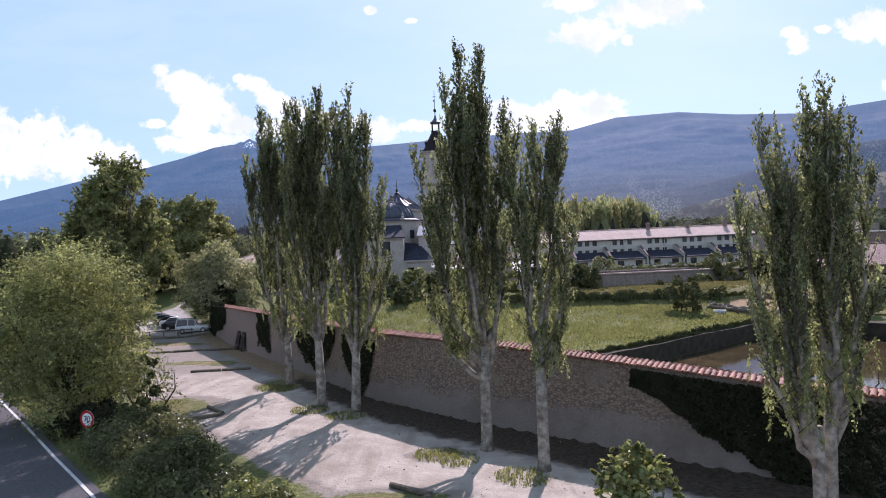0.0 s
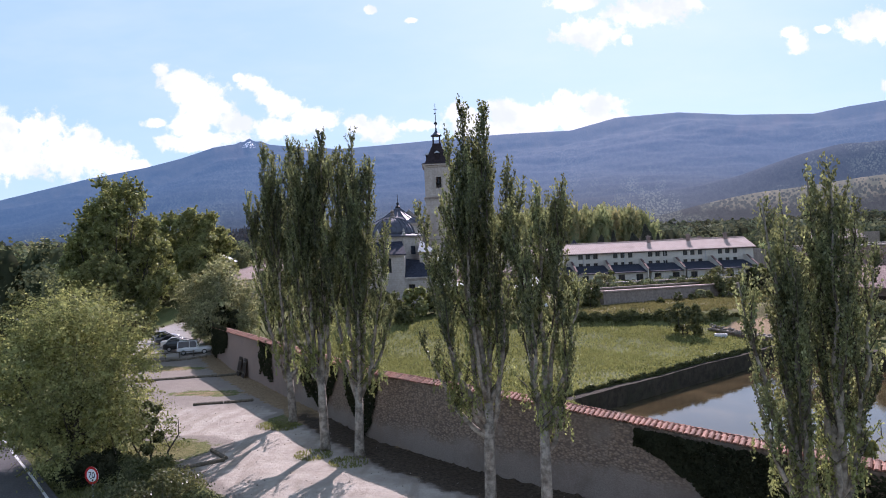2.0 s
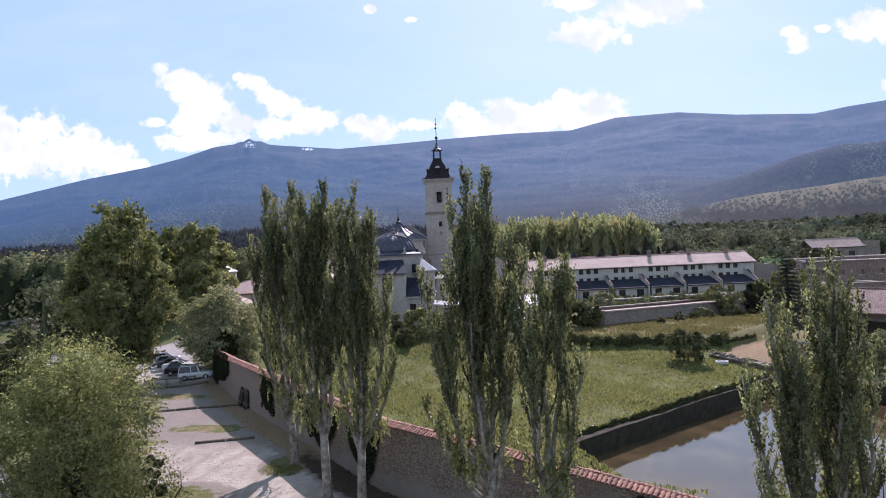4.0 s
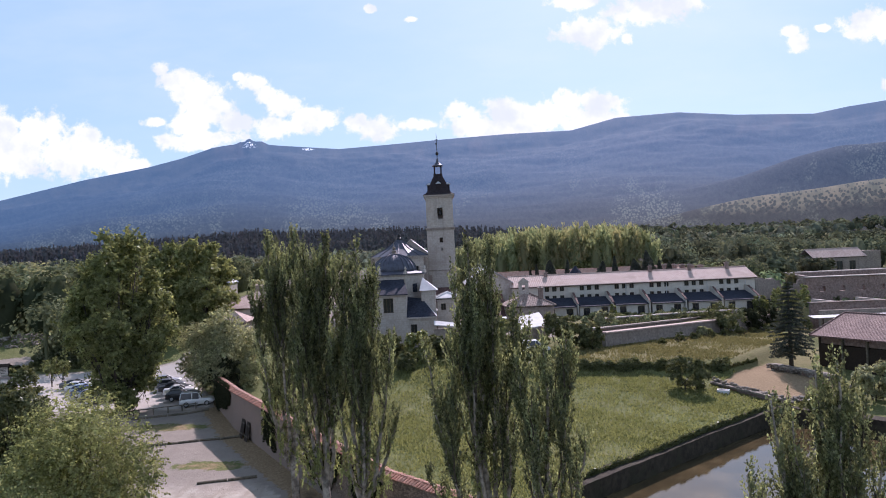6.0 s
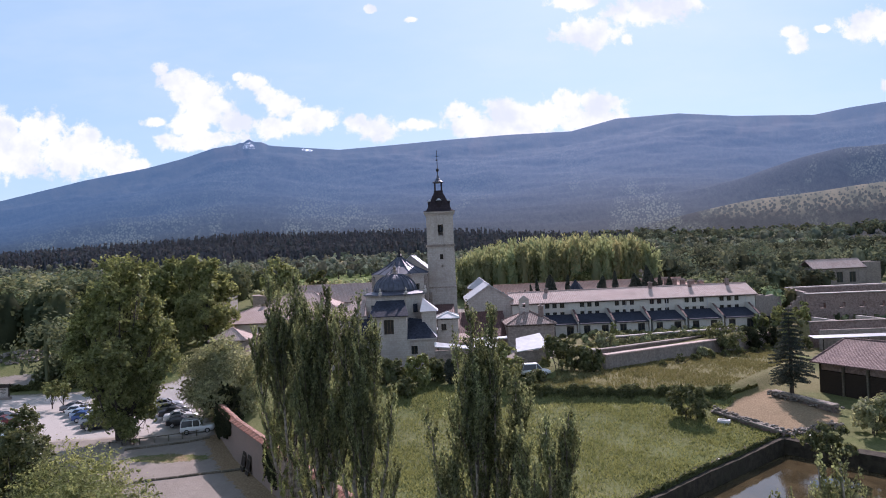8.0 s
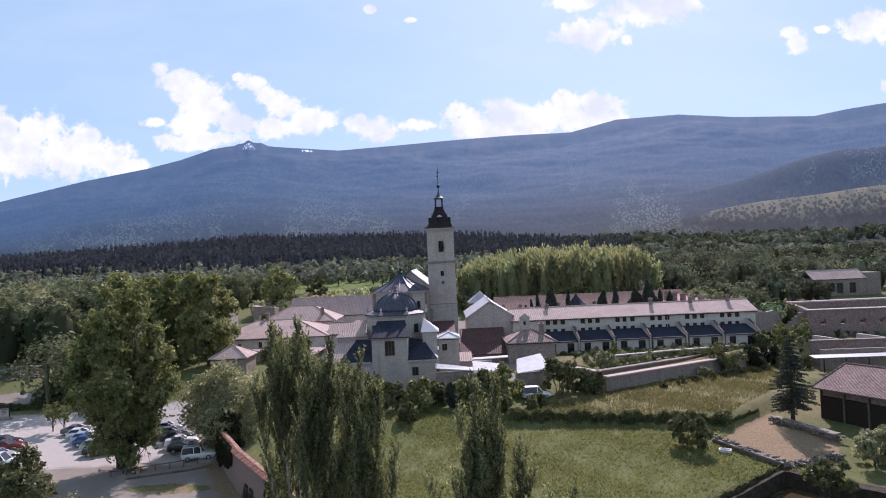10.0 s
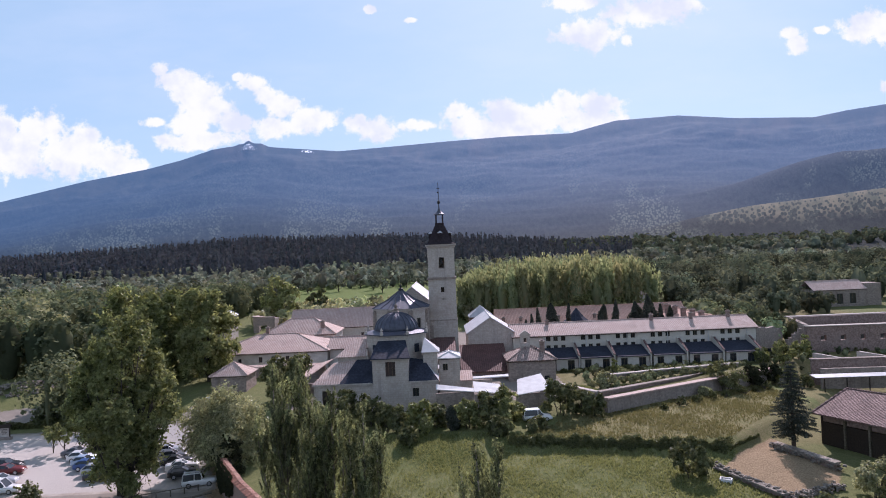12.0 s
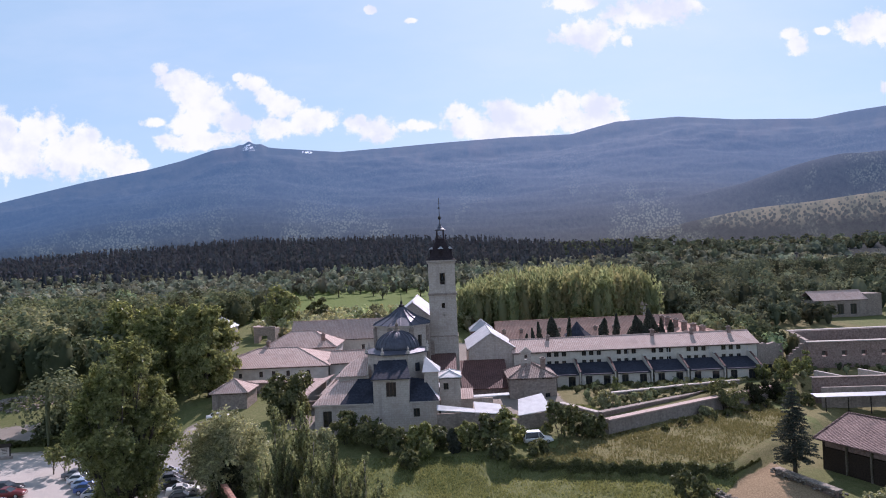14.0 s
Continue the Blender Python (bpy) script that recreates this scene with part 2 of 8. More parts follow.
M_ZINC = surface("pale_zinc_sheet", (0.42, 0.42, 0.43), (0.54, 0.54, 0.55), 0.8, 0.2, (0.34, 0.34, 0.35), 0.5, 0.1, 0.02, 0.1, 0.4)
M_BANK = surface("dark_mossy_bank", (0.030, 0.024, 0.017), (0.068, 0.055, 0.038), 1.6, 0.4, (0.026, 0.030, 0.014), 0.95, 0.9, 0.10)
M_IRON = surface("black_iron", (0.02, 0.02, 0.022), (0.05, 0.05, 0.05), 9.0, 0.6, None, 0.55, 0.2, 0.01, 0.6, 0.4)
M_GLASS = surface("dark_window_glass", (0.012, 0.014, 0.018), (0.03, 0.034, 0.04), 0.6, 0.2, None, 0.12, 0.05, 0.01, 0.0, 0.6)
M_FRAME = surface("brown_window_frame", (0.06, 0.045, 0.035), (0.10, 0.08, 0.06), 6.0, 0.5, None, 0.7, 0.1, 0.01)
M_WHITE = surface("white_sheet", (0.56, 0.55, 0.54), (0.66, 0.65, 0.64), 1.0, 0.3, (0.44, 0.43, 0.42), 0.7, 0.1, 0.02)
M_TILE = surface("terracotta_cap_tile", (0.22, 0.088, 0.058), (0.40, 0.20, 0.135), 5.0, 0.9, (0.27, 0.17, 0.125), 0.7, 0.4, 0.02, 0.0, 0.3, 0.34)


def tiled_roof(name, c1, c2, stain, period=0.42, rough=0.8, along="x"):
    """Barrel tiles in courses, as relief, over patchy fired clay."""
    m, k = material(name)
    sx = k.t.nodes.new("ShaderNodeSeparateXYZ")
    k.t.links.new(k.pos, sx.inputs[0])
    run = sx.outputs[0] if along == "x" else sx.outputs[1]
    wob = k.math("MULTIPLY", k.noise(k.pos, 0.8, 3.0), 0.25)
    ridge = k.math("SINE", k.math("MULTIPLY", k.math("ADD", run, wob), 6.2832 / period))
    patch = k.noise(k.pos, 0.55, 6.0, 0.65)
    spot = k.noise(k.pos, 3.2, 4.0, 0.6)
    col = k.mix(k.ramp(k.math("MULTIPLY_ADD", spot, 0.6, k.math("MULTIPLY", patch, 0.4)), 0.36, 0.64), rgb(*c1), rgb(*c2))
    col = k.mix(k.ramp(k.noise(k.pos, 0.22, 5.0, 0.6), 0.52, 0.74, 0.0, 0.7), col, rgb(*stain))
    # Trough shade between tile rows painted into the colour, besides the relief
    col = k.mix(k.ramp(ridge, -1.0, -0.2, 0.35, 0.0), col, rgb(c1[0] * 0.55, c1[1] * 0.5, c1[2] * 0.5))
    height = k.math("MULTIPLY_ADD", ridge, 0.5, spot)
    finish(k, principled(k, col, rough, bumped(k, height, 0.55, 0.10), 0.0, 0.3))
    return m


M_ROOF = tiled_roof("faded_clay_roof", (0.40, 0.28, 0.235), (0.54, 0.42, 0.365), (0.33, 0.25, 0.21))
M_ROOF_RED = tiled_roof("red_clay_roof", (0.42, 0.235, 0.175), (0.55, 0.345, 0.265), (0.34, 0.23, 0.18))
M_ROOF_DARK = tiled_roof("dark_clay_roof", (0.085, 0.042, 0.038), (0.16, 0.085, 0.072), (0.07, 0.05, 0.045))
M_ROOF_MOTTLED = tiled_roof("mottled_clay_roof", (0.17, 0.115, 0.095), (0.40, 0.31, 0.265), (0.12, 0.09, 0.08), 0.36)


def boundary_wall_material():
    """Grey render below, rubble stone showing above where the render fell off."""
    m, k = material("flaking_rubble_wall")
    sx = k.t.nodes.new("ShaderNodeSeparateXYZ")
    k.t.links.new(k.pos, sx.inputs[0])
    cell = k.n("ShaderNodeTexVoronoi", {"Vector": k.n("ShaderNodeMapping", {0: k.pos, 3: (1.0, 1.0, 1.6)}), "Scale": 6.0, "Randomness": 0.95}, out=0)
    tone = k.n("ShaderNodeTexVoronoi", {"Vector": k.n("ShaderNodeMapping", {0: k.pos, 3: (1.0, 1.0, 1.6)}), "Scale": 6.0, "Randomness": 0.95}, out=1)
    grain = k.noise(k.pos, 14.0, 5.0, 0.6)
    stone = k.mix(k.n("ShaderNodeSeparateColor", (tone,)), rgb(0.21, 0.155, 0.115), rgb(0.32, 0.245, 0.185))
    stone = k.mix(k.ramp(cell, 0.36, 0.70), stone, rgb(0.15, 0.115, 0.09))
    plaster = k.mix(k.ramp(grain, 0.3, 0.7), rgb(0.22, 0.18, 0.15), rgb(0.28, 0.235, 0.20))
    plaster = k.mix(k.ramp(k.noise(k.pos, 0.35, 5.0, 0.65), 0.45, 0.7, 0.0, 0.7), plaster, rgb(0.17, 0.13, 0.105))
    level = k.math("ADD", sx.outputs[2], k.math("MULTIPLY", k.noise(k.pos, 0.45, 5.0, 0.65), 2.6))
    bare = k.math("MULTIPLY", k.ramp(level, 2.7, 3.5), k.ramp(k.noise(k.pos, 0.3, 3.0, 0.6), 0.32, 0.45))
    bare = k.math("MULTIPLY", bare, k.ramp(sx.outputs[1], 54.0, 62.0, 1.0, 0.1))
    plaster = k.mix(k.ramp(sx.outputs[1], 54.0, 62.0), plaster, k.mix(grain, rgb(0.25, 0.180, 0.150), rgb(0.33, 0.250, 0.210)))
    damp = k.ramp(k.noise(k.pos, 0.22, 4.0, 0.6), 0.5, 0.7, 0.0, 0.5)
    col = k.mix(damp, k.mix(bare, plaster, stone), rgb(0.19, 0.15, 0.12))
    height = k.mix(bare, grain, k.math("SUBTRACT", 0.8, cell))
    finish(k, principled(k, col, 0.93, bumped(k, height, 0.7, 0.05), 0.0, 0.15))
    return m


M_WALL = boundary_wall_material()


def ground_material():
    """Meadow, dry grass, pale gravel and bare earth, by the masks of the ground."""
    m, k = material("ground_cover")

    def mask(name):
        return k.n("ShaderNodeAttribute", attribute_name=name, out=2)
    fine = k.noise(k.pos, 5.0, 6.0, 0.65)
    mid = k.noise(k.pos, 0.9, 5.0, 0.6)
    broad = k.noise(k.pos, 0.11, 5.0, 0.6)
    grass = k.mix(k.ramp(fine, 0.3, 0.7), rgb(0.088, 0.099, 0.036), rgb(0.166, 0.174, 0.070))
    grass = k.mix(k.ramp(mid, 0.45, 0.75, 0.0, 0.6), grass, rgb(0.190, 0.182, 0.085))
    grass = k.mix(k.ramp(broad, 0.45, 0.7, 0.0, 0.6), grass, rgb(0.102, 0.128, 0.038))
    dry = k.mix(k.ramp(fine, 0.3, 0.7), rgb(0.14, 0.125, 0.055), rgb(0.225, 0.195, 0.095))
    dry = k.mix(k.ramp(mid, 0.4, 0.75, 0.0, 0.55), dry, rgb(0.10, 0.11, 0.035))
    sand = k.mix(k.ramp(k.noise(k.pos, 0.7, 8.0, 0.62), 0.3, 0.7), rgb(0.34, 0.295, 0.245), rgb(0.47, 0.42, 0.355))
    sand = k.mix(k.ramp(k.noise(k.n("ShaderNodeMapping", {0: k.pos, 2: (0, 0, -0.75), 3: (0.9, 0.16, 1.0)}), 0.9, 5.0, 0.6), 0.46, 0.66, 0.0, 0.55), sand, rgb(0.26, 0.22, 0.17))
    sand = k.mix(k.ramp(mask("gravel"), 0.80, 0.97, 0.8, 0.0), sand, k.mix(fine, rgb(0.185, 0.158, 0.132), rgb(0.27, 0.235, 0.20)))
    sand = k.mix(k.ramp(mask("gravel"), 1.1, 1.5), sand, k.mix(fine, rgb(0.37, 0.332, 0.295), rgb(0.50, 0.46, 0.415)))
    earth = k.mix(k.ramp(fine, 0.3, 0.7), rgb(0.200, 0.138, 0.080), rgb(0.335, 0.248, 0.150))
    ragged = k.math("MULTIPLY_ADD", mid, 0.9, k.math("MULTIPLY_ADD", fine, 0.35, -0.62))
    grass = k.mix(k.ramp(mask("dry"), -0.5, -0.1, 0.85, 0.0), grass, k.mix(mid, rgb(0.085, 0.130, 0.024), rgb(0.125, 0.165, 0.040)))
    col = k.mix(k.ramp(k.math("ADD", mask("dry"), ragged), 0.35, 0.75), grass, dry)
    col = k.mix(k.ramp(k.math("ADD", mask("earth"), ragged), 0.40, 0.65), col, earth)
    col = k.mix(k.ramp(k.math("ADD", mask("gravel"), ragged), 0.42, 0.60), col, sand)
    # Shadow along the boundary wall's foot, painted as a darker ground colour
    wall_shade = k.mix(k.ramp(fine, 0.3, 0.7), rgb(0.040, 0.031, 0.023), rgb(0.098, 0.076, 0.055))
    col = k.mix(k.ramp(k.math("ADD", mask("wall_shade"), ragged), 0.42, 0.72), col, wall_shade)
    finish(k, principled(k, col, 0.95, bumped(k, k.math("MULTIPLY_ADD", mid, 1.5, fine), 0.7, 0.12), 0.0, 0.1))
    return m


M_GROUND = ground_material()


def mountain_material():
    """Wooded slopes, heath and scree; blue haze is emitted by the slopes and grows with distance on this far backdrop.
    """
    m, k = material("mountain_slope")
    far = k.n("ShaderNodeAttribute", attribute_name="far", out=2)
    open_land = k.n("ShaderNodeAttribute", attribute_name="open", out=2)
    high = k.n("ShaderNodeAttribute", attribute_name="high", out=2)
    snow = k.n("ShaderNodeAttribute", attribute_name="snow", out=2)
    face = k.n("ShaderNodeAttribute", attribute_name="slope_map", out=1)
    big = k.noise(face, 0.0016, 5.0, 0.6)
    mid = k.noise(face, 0.010, 6.0, 0.65)
    fine = k.noise(face, 0.060, 5.0, 0.7)
    wood = k.mix(k.ramp(fine, 0.35, 0.65), rgb(0.007, 0.011, 0.011), rgb(0.019, 0.026, 0.021))
    # scattered pale oaks over the dark woods, in drifts
    drift = k.ramp(k.math("MULTIPLY_ADD", mid, 0.35, k.math("MULTIPLY", big, 0.65)), 0.49, 0.57)
    low = k.ramp(far, 0.95, 0.15, 0.25, 1.0)
    crowns = k.n("ShaderNodeTexVoronoi", {"Vector": face, "Scale": 0.095, "Randomness": 1.0}, out=0)
    crowns = k.math("MULTIPLY", k.ramp(k.math("ADD", crowns, k.math("MULTIPLY_ADD", fine, 0.9, -0.45)), 0.62, 0.36), k.math("MULTIPLY", drift, low))
    wood = k.mix(crowns, wood, k.mix(fine, rgb(0.030, 0.040, 0.030), rgb(0.105, 0.122, 0.088)))
    heath = k.mix(k.ramp(mid, 0.35, 0.65), rgb(0.018, 0.027, 0.025), rgb(0.042, 0.044, 0.033))
    heath = k.mix(k.ramp(k.noise(face, 0.004, 4.0, 0.6), 0.52, 0.66, 0.0, 0.8), heath, rgb(0.062, 0.050, 0.036))
    col = k.mix(k.ramp(k.math("ADD", high, k.math("MULTIPLY_ADD", mid, 0.7, -0.35)), 0.50, 0.85), wood, heath)
    # bushes dotted over the open hill
    dots = k.n("ShaderNodeTexVoronoi", {"Vector": face, "Scale": 0.062, "Randomness": 1.0}, out=0)
    thick = k.ramp(open_land, 0.5, 1.1, 0.85, 0.45)
    dots = k.ramp(k.math("SUBTRACT", k.math("MULTIPLY_ADD", mid, 0.5, thick), dots), 0.40, 0.56)
    meadow = k.mix(dots, k.mix(k.ramp(mid, 0.35, 0.65), rgb(0.165, 0.146, 0.094), rgb(0.085, 0.092, 0.062)), k.mix(k.ramp(fine, 0.35, 0.65), rgb(0.016, 0.022, 0.018), rgb(0.050, 0.060, 0.045)))
    col = k.mix(k.ramp(k.math("ADD", open_land, k.math("MULTIPLY_ADD", mid, 0.8, -0.4)), 0.30, 0.62), col, meadow)
    col = k.mix(k.ramp(k.math("ADD", snow, k.math("MULTIPLY_ADD", k.noise(face, 0.16, 4.0, 0.7), 2.4, -1.2)), 0.66, 0.74), col, rgb(0.8, 0.82, 0.85))
    body = principled(k, col, 0.95, bumped(k, k.math("MULTIPLY_ADD", mid, 2.0, fine), 0.25, 12.0), 0.0, 0.05)
    # Haze painted in: slopes glow blue, stronger where the far mask rises
    haze_glow = k.n("ShaderNodeEmission", (rgb(0.118, 0.285, 0.55), k.math("MULTIPLY", k.math("POWER", far, 0.75), 0.365)))
    finish(k, k.n("ShaderNodeAddShader", (body, haze_glow)))
    return m


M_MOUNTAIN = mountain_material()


def water_material():
    m, k = material("pond_water")
    rip = k.noise(k.n("ShaderNodeMapping", {0: k.pos, 3: (1.0, 2.2, 1.0)}), 1.6, 4.0, 0.6)
    col = k.mix(k.ramp(k.noise(k.pos, 0.25, 5.0, 0.65), 0.4, 0.7), rgb(0.055, 0.042, 0.022), rgb(0.105, 0.078, 0.040))
    finish(k, principled(k, col, 0.03, bumped(k, rip, 0.10, 0.03), 0.0, 0.8, IOR=1.45))
    return m


M_WATER = water_material()
M_ASPHALT = surface("worn_asphalt", (0.075, 0.072, 0.075), (0.120, 0.115, 0.116), 9.0, 0.25, (0.135, 0.128, 0.124), 0.9, 0.4, 0.01, 0.0, 0.12)
M_PAINT_WHITE = surface("road_paint", (0.55, 0.55, 0.53), (0.72, 0.72, 0.70), 7.0, 0.8, (0.4, 0.4, 0.38), 0.7, 0.2, 0.005)
M_SIGN_RED = surface("sign_red", (0.42, 0.012, 0.014), (0.50, 0.02, 0.02), 4.0, 0.8, None, 0.45, 0.05, 0.002)
M_SIGN_WHITE = surface("sign_white", (0.74, 0.74, 0.74), (0.80, 0.80, 0.80), 4.0, 0.8, None, 0.45, 0.05, 0.002)
M_SIGN_BLACK = surface("sign_black", (0.012, 0.012, 0.012), (0.02, 0.02, 0.02), 4.0, 0.8, None, 0.5, 0.05, 0.002)
M_GALV = surface("galvanised_post", (0.34, 0.35, 0.36), (0.46, 0.47, 0.48), 5.0, 0.6, None, 0.45, 0.1, 0.004, 0.7, 0.5)
M_TYRE = surface("tyre_rubber", (0.012, 0.012, 0.012), (0.025, 0.025, 0.025), 9.0, 1.0, None, 0.8, 0.2, 0.01)
M_RIM = surface("alloy_rim", (0.45, 0.46, 0.47), (0.6, 0.6, 0.61), 4.0, 1.0, None, 0.35, 0.05, 0.002, 0.8, 0.5)
M_LAMP = surface("lamp_glass", (0.55, 0.55, 0.55), (0.7, 0.7, 0.7), 4.0, 1.0, None, 0.15, 0.02, 0.002, 0.2, 0.6)
M_RUBBLE = surface("rubble_stone", (0.17, 0.145, 0.12), (0.30, 0.26, 0.215), 4.0, 0.8, (0.11, 0.095, 0.075), 0.92, 0.6, 0.03, 0.0, 0.2, 0.3)

# ---------------------------------------------------------------- geometry helpers


class Geo:
    """Collects vertices and faces of one mesh."""

    def __init__(self):
        self.v, self.f, self.weld = [], [], False

    def add(self, verts, faces):
        k = len(self.v)
        self.v += [tuple(p) for p in verts]
        self.f += [tuple(i + k for i in q) for q in faces]
        return self

    def box(self, x0, x1, y0, y1, z0, z1, bevel=0.0):
        if bevel:
            return self.bevelled(x0, x1, y0, y1, z0, z1, bevel)
        c = [(x, y, z) for z in (z0, z1) for y in (y0, y1) for x in (x0, x1)]
        return self.add(c, [(0, 2, 3, 1), (4, 5, 7, 6), (0, 1, 5, 4), (2, 6, 7, 3), (0, 4, 6, 2), (1, 3, 7, 5)])

    def bevelled(self, x0, x1, y0, y1, z0, z1, b):
        """A box with chamfered top edges and upright corners."""
        def ring(d, z):
            e = b + d
            return [(x0 + e, y0 + d, z), (x1 - e, y0 + d, z), (x1 - d, y0 + e, z), (x1 - d, y1 - e, z), (x1 - e, y1 - d, z), (x0 + e, y1 - d, z), (x0 + d, y1 - e, z), (x0 + d, y0 + e, z)]
        rings = ring(0, z0) + ring(0, z1 - b) + ring(b, z1)
        faces = [tuple(range(7, -1, -1)), tuple(range(16, 24))]
        for r in (0, 8):
            faces += [(r + i, r + (i + 1) % 8, r + 8 + (i + 1) % 8, r + 8 + i) for i in range(8)]
        return self.add(rings, faces)

    def extrude(self, ring, z0, z1):
        n = len(ring)
        return self.add([(x, y, z0) for x, y in ring] + [(x, y, z1) for x, y in ring],
                        [tuple(range(n - 1, -1, -1)), tuple(range(n, 2 * n))] + [(i, (i + 1) % n, n + (i + 1) % n, n + i) for i in range(n)])

    def loft(self, rings, close=True):
        n = len(rings[0])
        faces = [(r * n + i, r * n + (i + 1) % n, (r + 1) * n + (i + 1) % n, (r + 1) * n + i) for r in range(len(rings) - 1) for i in range(n)]
        if close:
            faces += [tuple(range(n - 1, -1, -1)), tuple(range((len(rings) - 1) * n, len(rings) * n))]
        return self.add([p for r in rings for p in r], faces)

    def lathe(self, profile, n=24, x=0.0, y=0.0, turn=0.0):
        """profile: radius, height."""
        rings = [[(x + r * math.cos(turn + 2 * math.pi * i / n), y + r * math.sin(turn + 2 * math.pi * i / n), z) for i in range(n)] for r, z in profile]
        return self.loft(rings)

    def tube(self, path, radii, n=7):
        rings = []
        for i, p in enumerate(path):
            p = Vector(p)
            d = (Vector(path[min(i + 1, len(path) - 1)]) - Vector(path[max(i - 1, 0)])).normalized()
            a = d.cross(Vector((0.31, 0.95, 0.02))).normalized()
            b = d.cross(a)
            r = radii[i] if not isinstance(radii, float) else radii
            rings.append([tuple(p + a * (r * math.cos(6.2832 * j / n)) + b * (r * math.sin(6.2832 * j / n))) for j in range(n)])
        return self.loft(rings)

    def slab(self, corners, thick):
        """A sloping slab: upper corners, thickness straight down."""
        n = len(corners)
        low = [(x, y, z - thick) for x, y, z in corners]
        return self.add(list(corners) + low, [tuple(range(n)), tuple(range(2 * n - 1, n - 1, -1))] + [((i + 1) % n, i, n + i, n + (i + 1) % n) for i in range(n)])

    def mesh(self, name, mat, smooth=False):
        me = bpy.data.meshes.new(name)
        me.from_pydata(self.v, [], self.f)
        me.materials.append(mat)
        bm = bmesh.new()
        bm.from_mesh(me)
        if self.weld:
            bmesh.ops.remove_doubles(bm, verts=bm.verts, dist=0.0005)
        bmesh.ops.recalc_face_normals(bm, faces=bm.faces)
        bm.to_mesh(me)
        bm.free()
        if smooth:
            me.shade_smooth()
        return me


def part(name, geo, mat, parent, label="", smooth=False):
    """ONE mesh object under a thing or a part; in the thing's own coordinates."""
    me = geo if isinstance(geo, bpy.types.Mesh) else geo.mesh(name, mat, smooth)
    ob = new(name, me)
    ob.parent = parent
    return tagged(ob, label)


def thing(name, at, label, category, group="", turn=0.0, kind=""):
    ob = new(name)
    ob.empty_display_size = 0.5
    ob.matrix_basis = pose(at[0], at[1], at[2], 0, 0, turn)
    return tagged(ob, label, category, group, kind)


def whole(name, geo, mat, label, category, kind="", group="", smooth=False):
    """A thing that is one mesh."""
    me = geo if isinstance(geo, bpy.types.Mesh) else geo.mesh(name, mat, smooth)
    return tagged(new(name, me), label, category, group, kind)


def np_mesh(name, verts, quads, mat, smooth=False):
    """A mesh from arrays of vertices and of quads (or triangles)."""
    me = bpy.data.meshes.new(name)
    k = quads.shape[1]
    me.vertices.add(len(verts))
    me.vertices.foreach_set("co", np.asarray(verts, np.float32).ravel())
    me.loops.add(quads.size)
    me.loops.foreach_set("vertex_index", np.asarray(quads, np.int32).ravel())
    me.polygons.add(len(quads))
    me.polygons.foreach_set("loop_start", np.arange(0, quads.size, k, dtype=np.int32))
    me.polygons.foreach_set("loop_total", np.full(len(quads), k, np.int32))
    me.materials.append(mat)
    me.update(calc_edges=True)
    if smooth:
        me.shade_smooth()
    return me


def leaf_arrays(rng, pts, size, flat=0.0, long=1.4, spread=0.4, axis=None, out=None, loose=0.55):
    """Small diamond leaves at the points, turned at random; axis: the way they mostly point; out: the way they mostly face."""
    n = len(pts)
    if out is not None and axis is not None:
        d = axis * 1.5 + rng.normal(size=(n, 3)) * 0.6
        d /= np.linalg.norm(d, axis=1)[:, None] + 1e-9
        b = np.cross(d, out + rng.normal(size=(n, 3)) * loose)
        b /= np.linalg.norm(b, axis=1)[:, None] + 1e-9
    elif out is not None:
        f = out + rng.normal(size=(n, 3)) * loose
        f /= np.linalg.norm(f, axis=1)[:, None] + 1e-9
        d = np.cross(f, rng.normal(size=(n, 3)))
        d /= np.linalg.norm(d, axis=1)[:, None] + 1e-9
        b = np.cross(f, d)
    else:
        d = rng.normal(size=(n, 3))
        if axis is not None:
            d = axis * 1.6 + d * 0.8
        d /= np.linalg.norm(d, axis=1)[:, None]
        b = np.cross(d, rng.normal(size=(n, 3)))
        b /= np.linalg.norm(b, axis=1)[:, None] + 1e-9
    s = (size * rng.uniform(1 - spread, 1 + spread, n))[:, None]
    v = np.stack([pts - d * s * long * 0.5, pts + b * s * 0.5, pts + d * s * long * 0.5, pts - b * s * 0.5], 1).reshape(-1, 3)
    return v, np.arange(4 * n).reshape(n, 4)


def leaves(name, rng, pts, size, mat, parent, label="", **more):
    v, q = leaf_arrays(rng, pts, size, **more)
    return part(name, np_mesh(name, v, q, mat), mat, parent, label)


def smooth01(a, b, x):
    t = np.clip((np.asarray(x, float) - a) / (b - a), 0, 1)
    return t * t * (3 - 2 * t)


# ---------------------------------------------------------------- the lie of the land
WALL_X = (-60.0, -30.5, -24.8, -4.6, 3.0, 14.0, 30.0)
WALL_Y = (135.0, 84.5, 74.0, 44.2, 37.2, 28.2, 15.2)
COURT = ((34.4, 80.6), (38.4, 72.9), (45.6, 75.4), (48.6, 79.4), (46.6, 92.0), (38.6, 85.2))
POND = ((10.0, 50.0), (20.0, 57.8), (30.5, 65.8), (37.5, 71.0), (46.0, 60.0), (40.0, 42.0), (27.0, 33.0), (12.0, 41.0))


def beyond_wall(x, y):
    return y - np.interp(x, WALL_X, WALL_Y)


def road_side(x, y):
    """Metres from the road's edge, positive on the car park's side."""
    return (x + 20.7) * 0.741 + (y - 33.8) * 0.671


